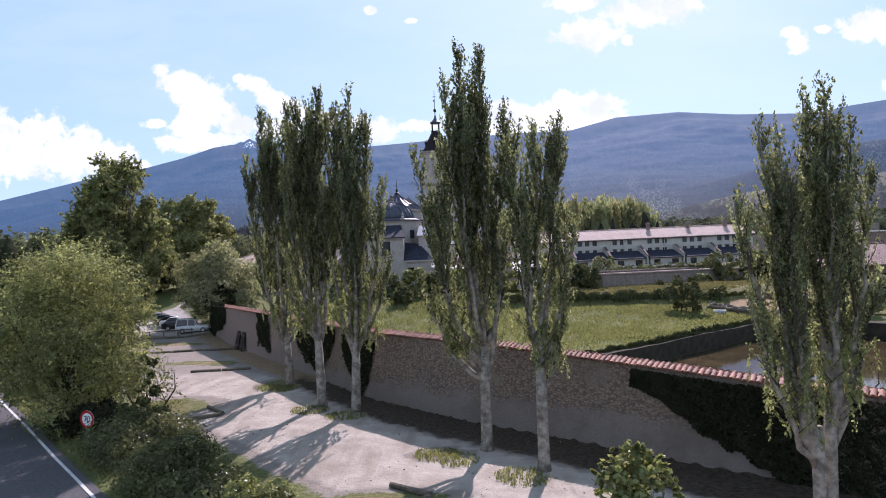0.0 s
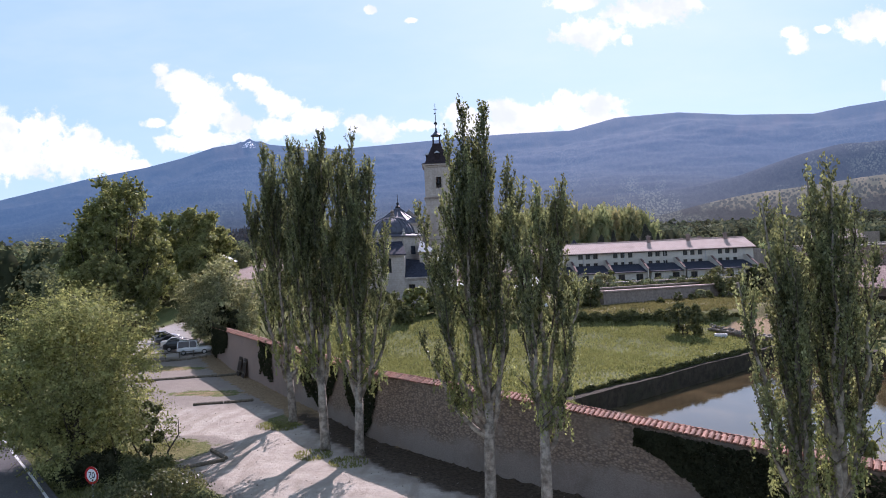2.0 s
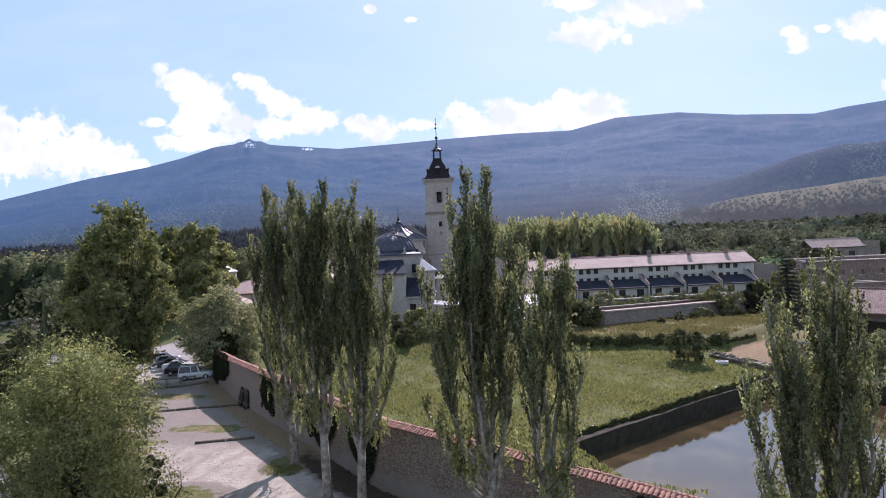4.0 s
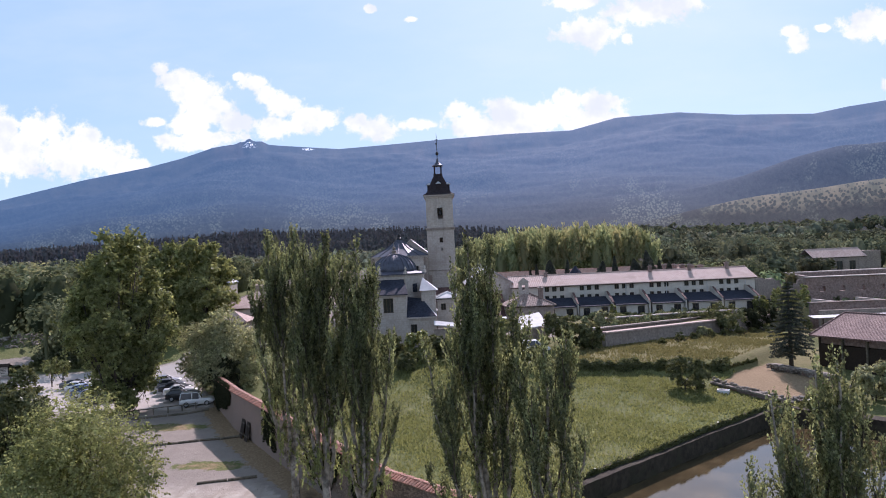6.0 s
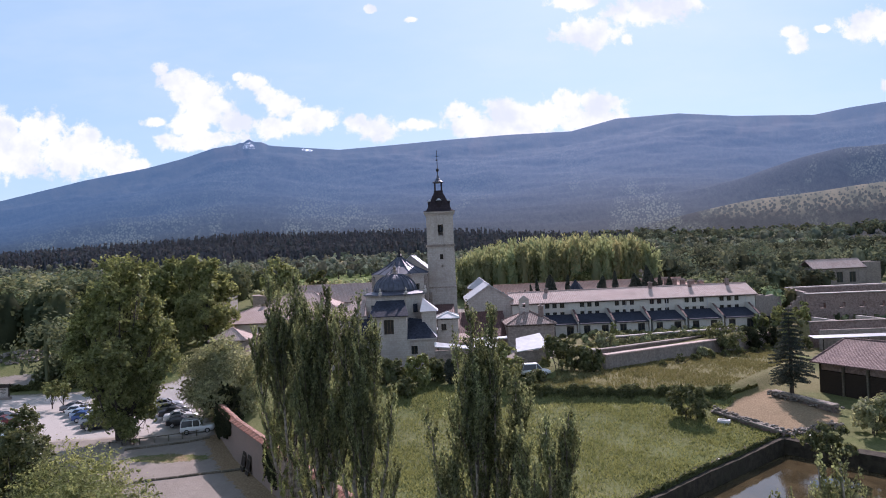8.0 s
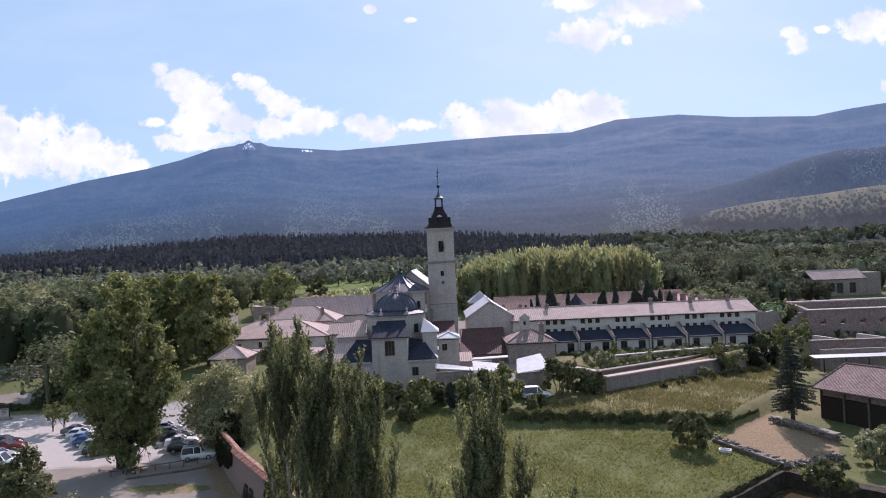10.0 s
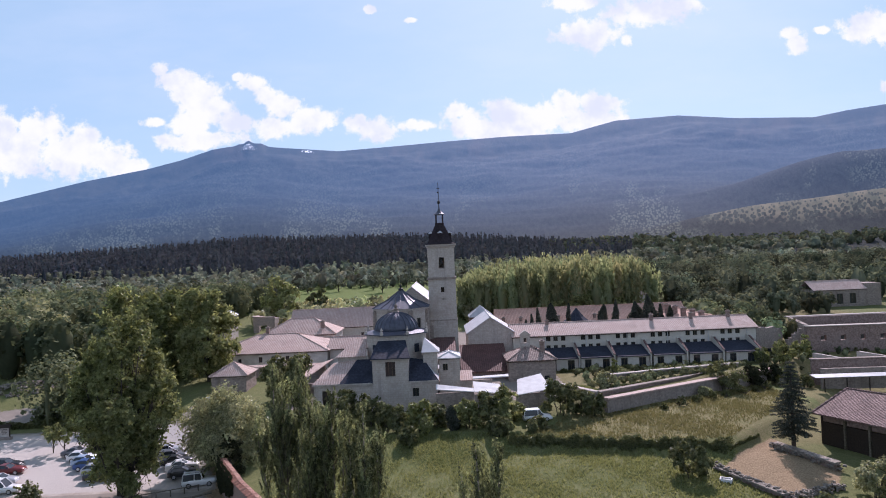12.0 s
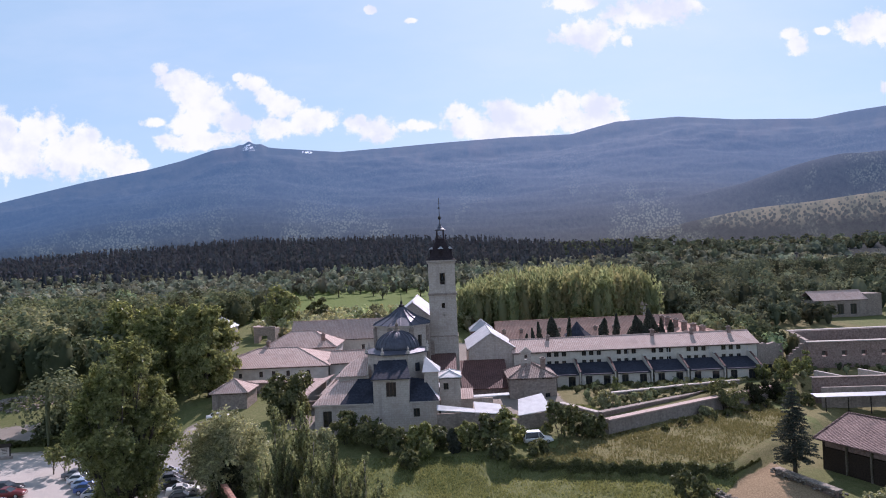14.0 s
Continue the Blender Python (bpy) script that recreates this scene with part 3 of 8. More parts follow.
def in_pond(x, y):
    """Metres inside the pond's edge (negative outside)."""
    inside = np.full(np.shape(x), 99.0)
    for (ax, ay), (bx, by) in zip(POND, POND[1:] + POND[:1]):
        n = math.hypot(bx - ax, by - ay)
        inside = np.minimum(inside, ((x - ax) * (by - ay) - (y - ay) * (bx - ax)) / n)
    return inside


def ground_z(x, y, pond=True):
    x, y = np.asarray(x, float), np.asarray(y, float)
    park = 0.35 - 0.03 * np.clip(x, -45, 40) + 0.006 * (np.clip(y, 0, 150) - 40)
    bank = np.where(x < 38, 90 - 0.2 * (x - 20), 86.4 + (x - 38) * 0.9)
    bank = np.where(x < 5, 93.0, bank)
    lead = np.where(x < 5, 9.0, 2.2)
    mead = 1.6 + 0.9 * smooth01(72, 86, y) + 1.5 * smooth01(-lead, 1.2, y - bank) 
    west = 1.0 * smooth01(92, 108, y) + 0.8 * smooth01(108, 140, y)
    terrace = np.interp(x, (20, 26, 46.8, 66, 90), (105.2, 105.2, 117.8, 128.6, 136.0))
    east = 1.9 * smooth01(-0.2, 1.2, y - terrace) - 0.9 * smooth01(34, 64, x) * smooth01(94, 122, y) * smooth01(0.5, -0.5, y - terrace)
    mix = smooth01(18, 24, x)
    mead = mead + west * (1 - mix) + east * mix
    mead = mead - 1.2 * smooth01(14, 26, x) * smooth01(60, 30, y)
    past = beyond_wall(x, y)
    side = np.where(x < -31, smooth01(-14, 14, past), smooth01(-0.2, 1.7, past))
    z = park * (1 - side) + mead * side
    z = z + 0.03 * np.clip(y - 140, 0, 160) + 0.025 * np.clip(y - 300, 0, 120) + 0.058 * np.clip(y - 420, 0, 500)
    z = z + 0.06 * np.sin(x * 0.37 + 1.3) * np.sin(y * 0.29) + 0.03 * np.sin(x * 1.1) * np.cos(y * 0.9 + 0.5)
    away = np.clip(-y - 20, 0, None)
    z = z - 0.004 * np.clip(away, 0, 600)
    if pond:
        z = np.where(in_pond(x, y) > -0.95, np.minimum(z, np.where(in_pond(x, y) > -0.95, -1.4, z)), z)
    return z


def gz(x, y):
    return float(ground_z(x, y, False))


def spaced(lo, hi, step, far, grow=1.12):
    mid = np.arange(lo, hi + step, step)
    out, s, p = [], step, hi + step
    while p < far:
        s *= grow
        p += s
        out.append(p)
    back, s, p = [], step, lo
    while p > -far:
        s *= grow
        p -= s
        back.append(p)
    return np.array(back[::-1] + list(mid) + out)


def court_mask(x, y):
    """The dry beaten court between the pond, the upper meadow and the fir."""
    inside = np.full(np.shape(x), 9.0)
    for (ax, ay), (bx, by) in zip(COURT, COURT[1:] + COURT[:1]):
        inside = np.minimum(inside, ((y - ay) * (bx - ax) - (x - ax) * (by - ay)) / math.hypot(bx - ax, by - ay))
    return smooth01(-0.8, 0.6, inside)


def build_ground():
    xs, ys = spaced(-96, 62, 0.8, 4600), spaced(-24, 112, 0.8, 4600)
    X, Y = np.meshgrid(xs, ys)
    Z = ground_z(X, Y)
    lane_bed = road_side(X, Y)
    Z = Z - 0.30 * smooth01(0.5, -0.5, lane_bed) * smooth01(-7.7, -6.7, lane_bed)
    # under the range the sheet stays below the slopes
    D = np.hypot(X, Y)
    Z = np.where((Y > 0) & (D > 780), np.minimum(Z, 20.0), Z)
    nx, ny = len(xs), len(ys)
    i = np.arange(nx * ny).reshape(ny, nx)
    q = np.stack([i[:-1, :-1], i[:-1, 1:], i[1:, 1:], i[1:, :-1]], -1).reshape(-1, 4)
    me = np_mesh("ground", np.stack([X, Y, Z], -1).reshape(-1, 3), q, M_GROUND, True)
    side, road = beyond_wall(X, Y), road_side(X, Y)
    lot = smooth01(5.0, 8.0, road) * smooth01(-3.2, -6.0, side) * smooth01(92, 80, Y) * smooth01(8, 18, Y)
    strips = np.zeros_like(X)
    for cx, cy, rx, ry in ((-19.2, 43.0, 3.6, 2.6), (-23.0, 60.5, 3.6, 1.2), (-33.0, 74.5, 4.5, 1.6), (-13.0, 50.0, 1.6, 2.2), (-2.4, 26.2, 2.6, 0.9), (-0.5, 32.0, 1.4, 0.8)):
        strips = np.maximum(strips, np.clip(1.4 - np.hypot((X - cx) / rx, (Y - cy) / ry), 0, 1))
    lot = lot * (1 - 0.95 * strips) * (1 - 0.22 * smooth01(50, 60, Y))
    yard = smooth01(-95, -88, X) * smooth01(-29, -33, X) * smooth01(81, 85, Y) * smooth01(118, 112, Y) * smooth01(2.0, 5.0, road) * smooth01(0, -3, side)
    drive = smooth01(3.5, 2.0, np.abs(X + 45.0 + 0.10 * (Y - 100))) * smooth01(95, 100, Y) * smooth01(124, 118, Y)
    lane = smooth01(6, 3, np.abs(Y - 128.0 - 0.1 * (X + 80))) * smooth01(-62, -70, X)
    court = smooth01(-33, -30, X) * smooth01(24, 21, X) * smooth01(111, 113, Y) * smooth01(206, 203, Y)
    gravel = np.maximum.reduce([lot, 1.7 * yard, drive, 0.8 * lane, 0.8 * court])
    earth = np.maximum(smooth01(-7.0, -4.0, side) * smooth01(0.5, 0.0, side) * (Y < 90) * 0.95, smooth01(1.4, 0.2, np.abs(in_pond(X, Y))) * 0.7)
    path = court_mask(X, Y)
    dry = np.clip(smooth01(84, 92, Y) * smooth01(150, 130, Y) * (side > 0) * 0.55 * smooth01(12, 24, X) * smooth01(66, 58, X) + path * 1.3 + strips * 0.45 + 0.2, 0, 1.2)
    dry = np.where((Y > 140), 0.1, dry)
    dry = np.where((Y > 270) & (X < 20), -0.6, dry)
    dry = np.where((X > 64) & (X < 130) & (Y > 95) & (Y < 240), 0.75, dry)
    # Last mask: strip below the wall darkened in place of its shadow
    for name, value in (("gravel", gravel), ("earth", np.maximum.reduce([earth, 1.3 * path, smooth01(5.0, 8.0, road) * smooth01(-0.5, -2.0, side) * smooth01(48, 58, Y) * smooth01(86, 80, Y) * 0.45])), ("dry", dry), ("wall_shade", smooth01(-6.4, -4.2, side) * smooth01(0.4, 0.0, side) * smooth01(58, 48, Y) * smooth01(12, 18, Y) * 0.9)):
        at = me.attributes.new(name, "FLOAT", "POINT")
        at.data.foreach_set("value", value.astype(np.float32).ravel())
    return whole("ground", me, M_GROUND, "meadow grass, pale gravel car park and bare earth", "ground", "structure")


ground = build_ground()

# ---------------------------------------------------------------- the mountain range
RIDGE = [(-1.2, 0.06), (-0.695, 0.12), (-0.56, 0.147), (-0.462, 0.162), (-0.407, 0.174), (-0.356, 0.189), (-0.331, 0.192), (-0.322, 0.1925), (-0.314, 0.196), (-0.307, 0.1955), (-0.303, 0.199), (-0.299, 0.2015), (-0.295, 0.1985), (-0.290, 0.196), (-0.279, 0.1955), (-0.268, 0.190), (-0.255, 0.188), (-0.157, 0.178), (-0.067, 0.182),
         (0.009, 0.186), (0.113, 0.190), (0.212, 0.191), (0.284, 0.208), (0.383, 0.212), (0.473, 0.204), (0.598, 0.200), (0.653, 0.209), (0.714, 0.216), (1.4, 0.24)]


def build_mountain():
    us, vs = np.array(RIDGE).T
    az = np.radians(np.arange(-50, 50.01, 0.20))
    u = np.tan(az)
    fine = np.interp(u, us, vs)
    soft = sum(np.interp(u + d, us, vs) for d in np.linspace(-0.07, 0.07, 15)) / 15
    s = np.concatenate([np.linspace(0, 0.12, 26), np.linspace(0.128, 1.0, 105), [1.02, 1.05, 1.09]])
    S, A = np.meshgrid(s, az, indexing="ij")
    U = np.tan(A)
    d = 560 + 3900 * S
    wob = np.zeros_like(S)
    for n in range(S.shape[0]):
        for k in range(0, S.shape[1]):
            wob[n, k] = noise.fractal((math.sin(az[k]) * d[n, k] / 620.0, math.cos(az[k]) * d[n, k] / 620.0, 0.3), 0.9, 2.1, 5)
    top = np.where(S > 0.8, fine * smooth01(0.8, 1.0, S) + soft * (1 - smooth01(0.8, 1.0, S)), soft)
    rise = np.where(S <= 1, np.clip(S, 0, 1) ** 0.82, 1 - (S - 1) * 2.5)
    elev = -0.016 + (top + 0.016) * rise
    elev += 0.011 * wob * smooth01(0.02, 0.2, S) * smooth01(1.0, 0.86, S)
    # the open foothill, and a darker spur behind it
    hill = np.exp(-((d - 1060) / 170.0) ** 2) * smooth01(0.27, 0.52, U)
    elev = np.maximum(elev, elev * (1 - hill) + hill * (0.076 + 0.012 * np.sin(U * 9 + 0.5) + 0.006 * wob))
    spur = np.exp(-((d - 1900) / 260.0) ** 2) * smooth01(0.36, 0.66, U)
    elev = np.maximum(elev, elev * (1 - spur) + spur * (0.145 + 0.010 * wob))
    depth = d * np.cos(A)
    Z = 30.0 + elev * depth
    X, Y = d * np.sin(A), depth
    Z = np.where(S <= 0.0, Z - 10, Z)
    n, k = S.shape
    i = np.arange(n * k).reshape(n, k)
    q = np.stack([i[:-1, :-1], i[:-1, 1:], i[1:, 1:], i[1:, :-1]], -1).reshape(-1, 4)
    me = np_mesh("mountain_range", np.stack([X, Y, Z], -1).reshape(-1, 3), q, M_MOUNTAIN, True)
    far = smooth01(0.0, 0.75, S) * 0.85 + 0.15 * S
    opened = hill * smooth01(0.30, 0.46, U) * 1.0
    high = smooth01(0.62, 0.98, S)
    snow = np.exp(-((U + 0.300) / 0.016) ** 2) * smooth01(0.90, 0.95, S) * smooth01(0.995, 0.97, S) * 0.67 + np.exp(-((U + 0.207) / 0.013) ** 2) * smooth01(0.955, 0.975, S) * smooth01(1.0, 0.985, S) * 0.9
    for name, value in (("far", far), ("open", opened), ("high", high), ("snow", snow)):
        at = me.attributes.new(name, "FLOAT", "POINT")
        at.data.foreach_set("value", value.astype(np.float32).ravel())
    at = me.attributes.new("slope_map", "FLOAT_VECTOR", "POINT")
    at.data.foreach_set("vector", np.stack([3000 * U, 3000 * elev, 150 * S], -1).astype(np.float32).ravel())
    return whole("mountain_range", me, M_MOUNTAIN, "wooded mountain range with heath tops and snow patches", "mountain", "structure")


build_mountain()

# ---------------------------------------------------------------- road, pond, boundary wall


def build_road():
    g, line, along = Geo(), Geo(), np.arange(-90, 260, 4.0)
    def at(s, off):
        x, y = -20.7 - 0.671 * s - 0.741 * off, 33.8 + 0.741 * s - 0.671 * off
        return x, y
    for s0, s1 in zip(along[:-1], along[1:]):
        for off, wide, lift, to in ((0.0, 7.2, 0.05, g), (0.35, 0.14, 0.056, line), (6.7, 0.14, 0.056, line)):
            c = [(*at(s, o), gz(*at(s, min(o, 3.0))) + lift) for s, o in ((s0, off), (s1, off), (s1, off + wide), (s0, off + wide))]
            if to is g:
                to.slab(c, 0.25)
            else:
                to.slab(c, 0.003)
    road = whole("road", g, M_ASPHALT, "grey worn asphalt country road in tree shade", "road", "structure")
    whole("road_marking", line, M_PAINT_WHITE, "worn white edge line painted on the road", "road marking", "structure")


build_road()

pond = Geo()
pond.add([(x, y, 0.0) for x, y in POND], [tuple(range(len(POND)))])
whole("water", pond, M_WATER, "still brown pond water mirroring the sky", "pond", "structure")


def wall_strip(path, thick, z_of, base_of, step=2.0):
    """An upright wall along a line of (x, y), as one closed strip."""
    pts = []
    for (ax, ay), (bx, by) in zip(path[:-1], path[1:]):
        n = max(1, int(math.hypot(bx - ax, by - ay) / step))
        pts += [(ax + (bx - ax) * i / n, ay + (by - ay) * i / n) for i in range(n)]
    pts.append(path[-1])
    rings = []
    for i, (x, y) in enumerate(pts):
        (ax, ay), (bx, by) = pts[max(i - 1, 0)], pts[min(i + 1, len(pts) - 1)]
        n = math.hypot(bx - ax, by - ay)
        ox, oy = -(by - ay) / n * thick / 2, (bx - ax) / n * thick / 2
        t, b = z_of(x, y), base_of(x, y)
        rings.append([(x - ox, y - oy, b), (x + ox, y + oy, b), (x + ox, y + oy, t), (x - ox, y - oy, t)])
    return Geo().loft(rings)


WALL_PATH = list(zip(WALL_X, WALL_Y))[1:]
WALL_TOP_X, WALL_TOP_Z = (-30.5, -24.8, -4.6, 3.0, 14.0, 30.0), (5.35, 5.65, 5.25, 5.0, 4.1, 3.2)


def cap_z(x):
    return float(np.interp(x, WALL_TOP_X, WALL_TOP_Z))


def build_boundary_wall():
    top = tagged(whole("boundary_wall", wall_strip(WALL_PATH, 0.75, lambda x, y: cap_z(x) - 0.16, lambda x, y: gz(x - 0.6, y - 0.8) - 0.4, 1.0), M_WALL,
                 "long rubble wall with flaking grey render and clay tile coping", "wall", "structure"))
    # clay coping: two slopes of barrel tiles and a mortar bed
    tile = []
    for r0, r1, z0, z1 in ((0.105, 0.125, 0.0, -0.25),):
        ring = []
        for j in range(6):
            a = math.pi * j / 5
            ring.append((math.cos(a), math.sin(a)))
        verts = [(0.10 * c, 0.04, 0.075 * s_ + 0.16) for c, s_ in ring] + [(0.125 * c, -0.62, 0.085 * s_ - 0.04) for c, s_ in ring]
        low = [(x * 0.72, y, z - 0.02) for x, y, z in verts]
        faces = [(i, i + 1, i + 7, i + 6) for i in range(5)] + [(12 + i + 1, 12 + i, 12 + i + 6, 12 + i + 7) for i in range(5)] + [(6 + i, 7 + i, 19 + i, 18 + i) for i in range(5)]
    proto = Geo().add(verts + low, faces).mesh("coping_tile", M_TILE)
    rest = Geo()
    run, count = 0.0, 0
    for (ax, ay), (bx, by) in zip(WALL_PATH[::-1][:-1], WALL_PATH[::-1][1:]):
        n = math.hypot(bx - ax, by - ay)
        yaw = math.degrees(math.atan2(ay - by, ax - bx))
        for i in range(int(n / 0.27)):
            f = (i + 0.5) * 0.27 / n
            x, y = ax + (bx - ax) * f, ay + (by - ay) * f
            z = cap_z(x)
            for back in (0, 1):
                m = pose(x, y, z - 0.02 + random.uniform(-0.012, 0.012), random.uniform(-1.5, 1.5), random.uniform(-2, 2), yaw + 180 * back + random.uniform(-2, 2))
                if back == 0 and count < 298 and x < 22:
                    ob = part("coping_tile", proto, M_TILE, top)
                    ob.matrix_basis = m
                    count += 1
                elif x < 24:
                    rest.add([tuple(m @ Vector(p)) for p in verts + low], faces)
    tagged(part("coping_tiles", rest, M_TILE, top), kind="stuff")
    bed = wall_strip(WALL_PATH, 0.5, lambda x, y: cap_z(x) + 0.09, lambda x, y: cap_z(x) - 0.3, 1.0)
    part("mortar_bed", bed, M_TILE, top)


build_boundary_wall()


def build_pond_wall():
    pts = [(8.4, 49.6), (19.5, 58.5), (30.0, 66.6), (37.5, 72.4), (47.4, 60.2)]
    g = wall_strip(pts, 1.7, lambda x, y: max(1.15, gz(x, y) + 0.02), lambda x, y: -1.2, 0.8)
    whole("pond_wall", g, M_BANK, "low dark mossy stone bank wall along the pond", "wall", "structure")


build_pond_wall()

# ---------------------------------------------------------------- trees


def poplar(at, stems, seed, label, trunk_r=0.36, fork=3.6, dense=1.0, reach=1.0, leaf=0.086):
    """A fastigiate poplar: stems that rise steeply from a low fork, each splitting into close upright plumes.
    stems: sideways and depthwise offset of the tip, height of the tip."""
    rng = np.random.default_rng(seed)
    x0, y0 = at
    z0 = gz(x0, y0) - 0.1
    tree = thing("poplar", (x0, y0, z0), label, "tree", "poplars by the wall")
    wood, limbs, twigs = Geo(), [], Geo()
    bags = {"crown": ([], [], [], []), "shoot": ([], [], [], [])}

    def clad(bag, p, a, out, up, n_leaf, tone):
        s = rng.uniform(0.03, 1.0, n_leaf) ** 1.1
        q = p + out * (s ** 0.6)[:, None] + up * s[:, None] + rng.normal(0, 0.045, (n_leaf, 3))
        pts, axes, ways, tones = bags[bag]
        pts.append(q)
        tones.append(np.full(n_leaf * 4, tone))
        axes.append(np.tile((math.cos(a), math.sin(a), 0.45), (n_leaf, 1)))
        way = out * 0.7 + up
        ways.append(np.tile(way / (np.linalg.norm(way) + 1e-6), (n_leaf, 1)))

    lean = rng.uniform(-0.2, 0.2, 2)
    wood.tube([(0, 0, -0.1), (0.02, 0, 0.5), (lean[0] * 0.5, lean[1] * 0.5, fork * 0.55), (lean[0], lean[1], fork + 0.4)], [trunk_r * 1.25, trunk_r * 0.95, trunk_r * 0.84, trunk_r * 0.72], 10)
    for si, (dx, dy, top) in enumerate(stems):
        top = top - z0 - 0.55
        f = fork * rng.uniform(0.75, 1.15)
        base = np.array([lean[0] * f / fork, lean[1] * f / fork, f - 0.5])
        tip = np.array([dx, dy, top])
        k = 11
        path = []
        for i in range(k):
            t = i / (k - 1)
            side = t ** 0.62
            p = np.array([base[0] + (tip[0] - base[0]) * side, base[1] + (tip[1] - base[1]) * side, base[2] + (tip[2] - base[2]) * t])
            p[:2] += rng.normal(0, 0.07, 2) * (0 < i < k - 1)
            path.append(p)
        r0 = trunk_r * (0.62 if si == 0 else 0.44)
        limbs.append(Geo().tube([tuple(p) for p in path], [r0 * (1 - 0.9 * i / (k - 1)) + 0.014 for i in range(k)], 7))
        path = np.array(path)
        lines = [(path, 0.26)]
        # side plumes that leave the stem and rise beside it
        for _ in range(int(max(2, (tip[2] - base[2]) / 2.3))):
            t0 = rng.uniform(0.22, 0.80)
            j = min(int(t0 * (k - 1)), k - 2)
            p0 = path[j] + (path[j + 1] - path[j]) * (t0 * (k - 1) - j)
            a = rng.uniform(0, 2 * math.pi)
            length = (tip[2] - p0[2]) * rng.uniform(0.45, 0.86)
            wide = rng.uniform(0.5, 1.25) * reach * min(1.0, length / 4.0)
            sub = np.array([p0 + np.array([math.cos(a) * wide * u ** 0.5, math.sin(a) * wide * u ** 0.5, length * u]) for u in np.linspace(0, 1, 7)])
            sub[1:-1, :2] += rng.normal(0, 0.04, (5, 2))
            twigs.tube([tuple(p) for p in sub], [0.055 * (1 - 0.85 * i / 6) for i in range(7)], 4)
            lines.append((sub, 0.05))
        for line, bare in lines:
            m = len(line) - 1
            length = line[-1][2] - line[0][2]
            mood = rng.normal(0.0, 0.16)
            for _ in range(int(length * 4.7 * dense)):
                t = bare + (1 - bare) * rng.uniform(0.0, 1.0) ** 0.8
                j = min(int(t * m), m - 1)
                p = line[j] + (line[j + 1] - line[j]) * (t * m - j)
                a = rng.uniform(0, 2 * math.pi)
                grow = (0.22 + 0.95 * math.sin(math.pi * min(1.0, (1 - t) * 1.05 + 0.03)) ** 0.55) * rng.uniform(0.55, 1.2) * reach
                out = np.array([math.cos(a), math.sin(a), 0]) * (0.50 * grow)
                up = np.array([0, 0, grow * 1.05 + 0.28])
                clad("crown", p, a, out, up, int((13 + 30 * grow)), np.clip(mood + rng.normal(0.0, 0.34), -0.6, 0.9))
                if rng.random() < 0.14:
                    twigs.tube([tuple(p), tuple(p + out * 0.7 + up * 0.5), tuple(p + out + up)], [0.022, 0.014, 0.004], 3)
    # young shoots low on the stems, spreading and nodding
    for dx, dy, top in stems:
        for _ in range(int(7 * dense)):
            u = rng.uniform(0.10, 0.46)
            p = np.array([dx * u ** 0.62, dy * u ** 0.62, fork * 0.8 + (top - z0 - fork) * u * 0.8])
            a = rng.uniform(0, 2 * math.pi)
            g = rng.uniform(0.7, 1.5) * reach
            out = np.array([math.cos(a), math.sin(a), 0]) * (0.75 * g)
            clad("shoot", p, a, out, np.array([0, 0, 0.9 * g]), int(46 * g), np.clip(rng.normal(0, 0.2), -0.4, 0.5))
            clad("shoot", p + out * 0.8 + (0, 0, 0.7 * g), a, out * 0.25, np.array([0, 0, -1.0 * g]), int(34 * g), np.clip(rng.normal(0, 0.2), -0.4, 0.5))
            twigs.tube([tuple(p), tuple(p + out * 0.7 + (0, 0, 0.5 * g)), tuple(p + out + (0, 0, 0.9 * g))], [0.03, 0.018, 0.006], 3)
    part("trunk", wood, M_BARK, tree, "grey ridged poplar trunk", True)
    for limb in limbs:
        part("limb", limb, M_BARK, tree, "", True)
    tagged(part("twig", twigs, M_DARKBARK, tree), kind="stuff")
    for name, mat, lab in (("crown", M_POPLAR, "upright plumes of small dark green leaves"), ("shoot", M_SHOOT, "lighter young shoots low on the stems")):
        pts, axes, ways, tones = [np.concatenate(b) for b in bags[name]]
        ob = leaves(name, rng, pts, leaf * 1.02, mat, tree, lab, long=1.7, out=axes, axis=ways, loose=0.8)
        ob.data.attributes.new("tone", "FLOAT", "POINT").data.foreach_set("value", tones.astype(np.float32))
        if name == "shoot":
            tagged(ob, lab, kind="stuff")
    return tree


poplar((-12.3, 50.0), [(0.6, 0.2, 23.2), (-1.6, 0.4, 23.0), (-2.8, -0.3, 19.0), (1.7, -0.6, 20.8), (-0.6, -0.9, 21.5), (-2.6, 0.6, 12.5), (2.2, 0.4, 12.0)], 11, "tall columnar poplar with dark leaves beside the rubble wall", 0.34, 4.0)
poplar((-8.4, 42.6), [(0.5, 0.3, 22.0), (-1.0, 0.2, 21.6), (-0.2, 0.9, 21.0), (1.2, 0.5, 18.5), (-1.9, -0.2, 17.5), (-2.2, 0.3, 11.5)], 12, "tall columnar poplar with a pale trunk beside the rubble wall", 0.34, 4.8)
poplar((-5.9, 41.0), [(0.3, 0.0, 21.8), (-0.7, 0.5, 20.4), (1.2, 0.2, 20.0), (2.4, -0.2, 15.6), (0.5, -0.8, 17.0), (-1.7, 0.2, 16.0), (2.6, 0.3, 10.6)], 13, "columnar poplar forking low beside the rubble wall", 0.34, 4.2)
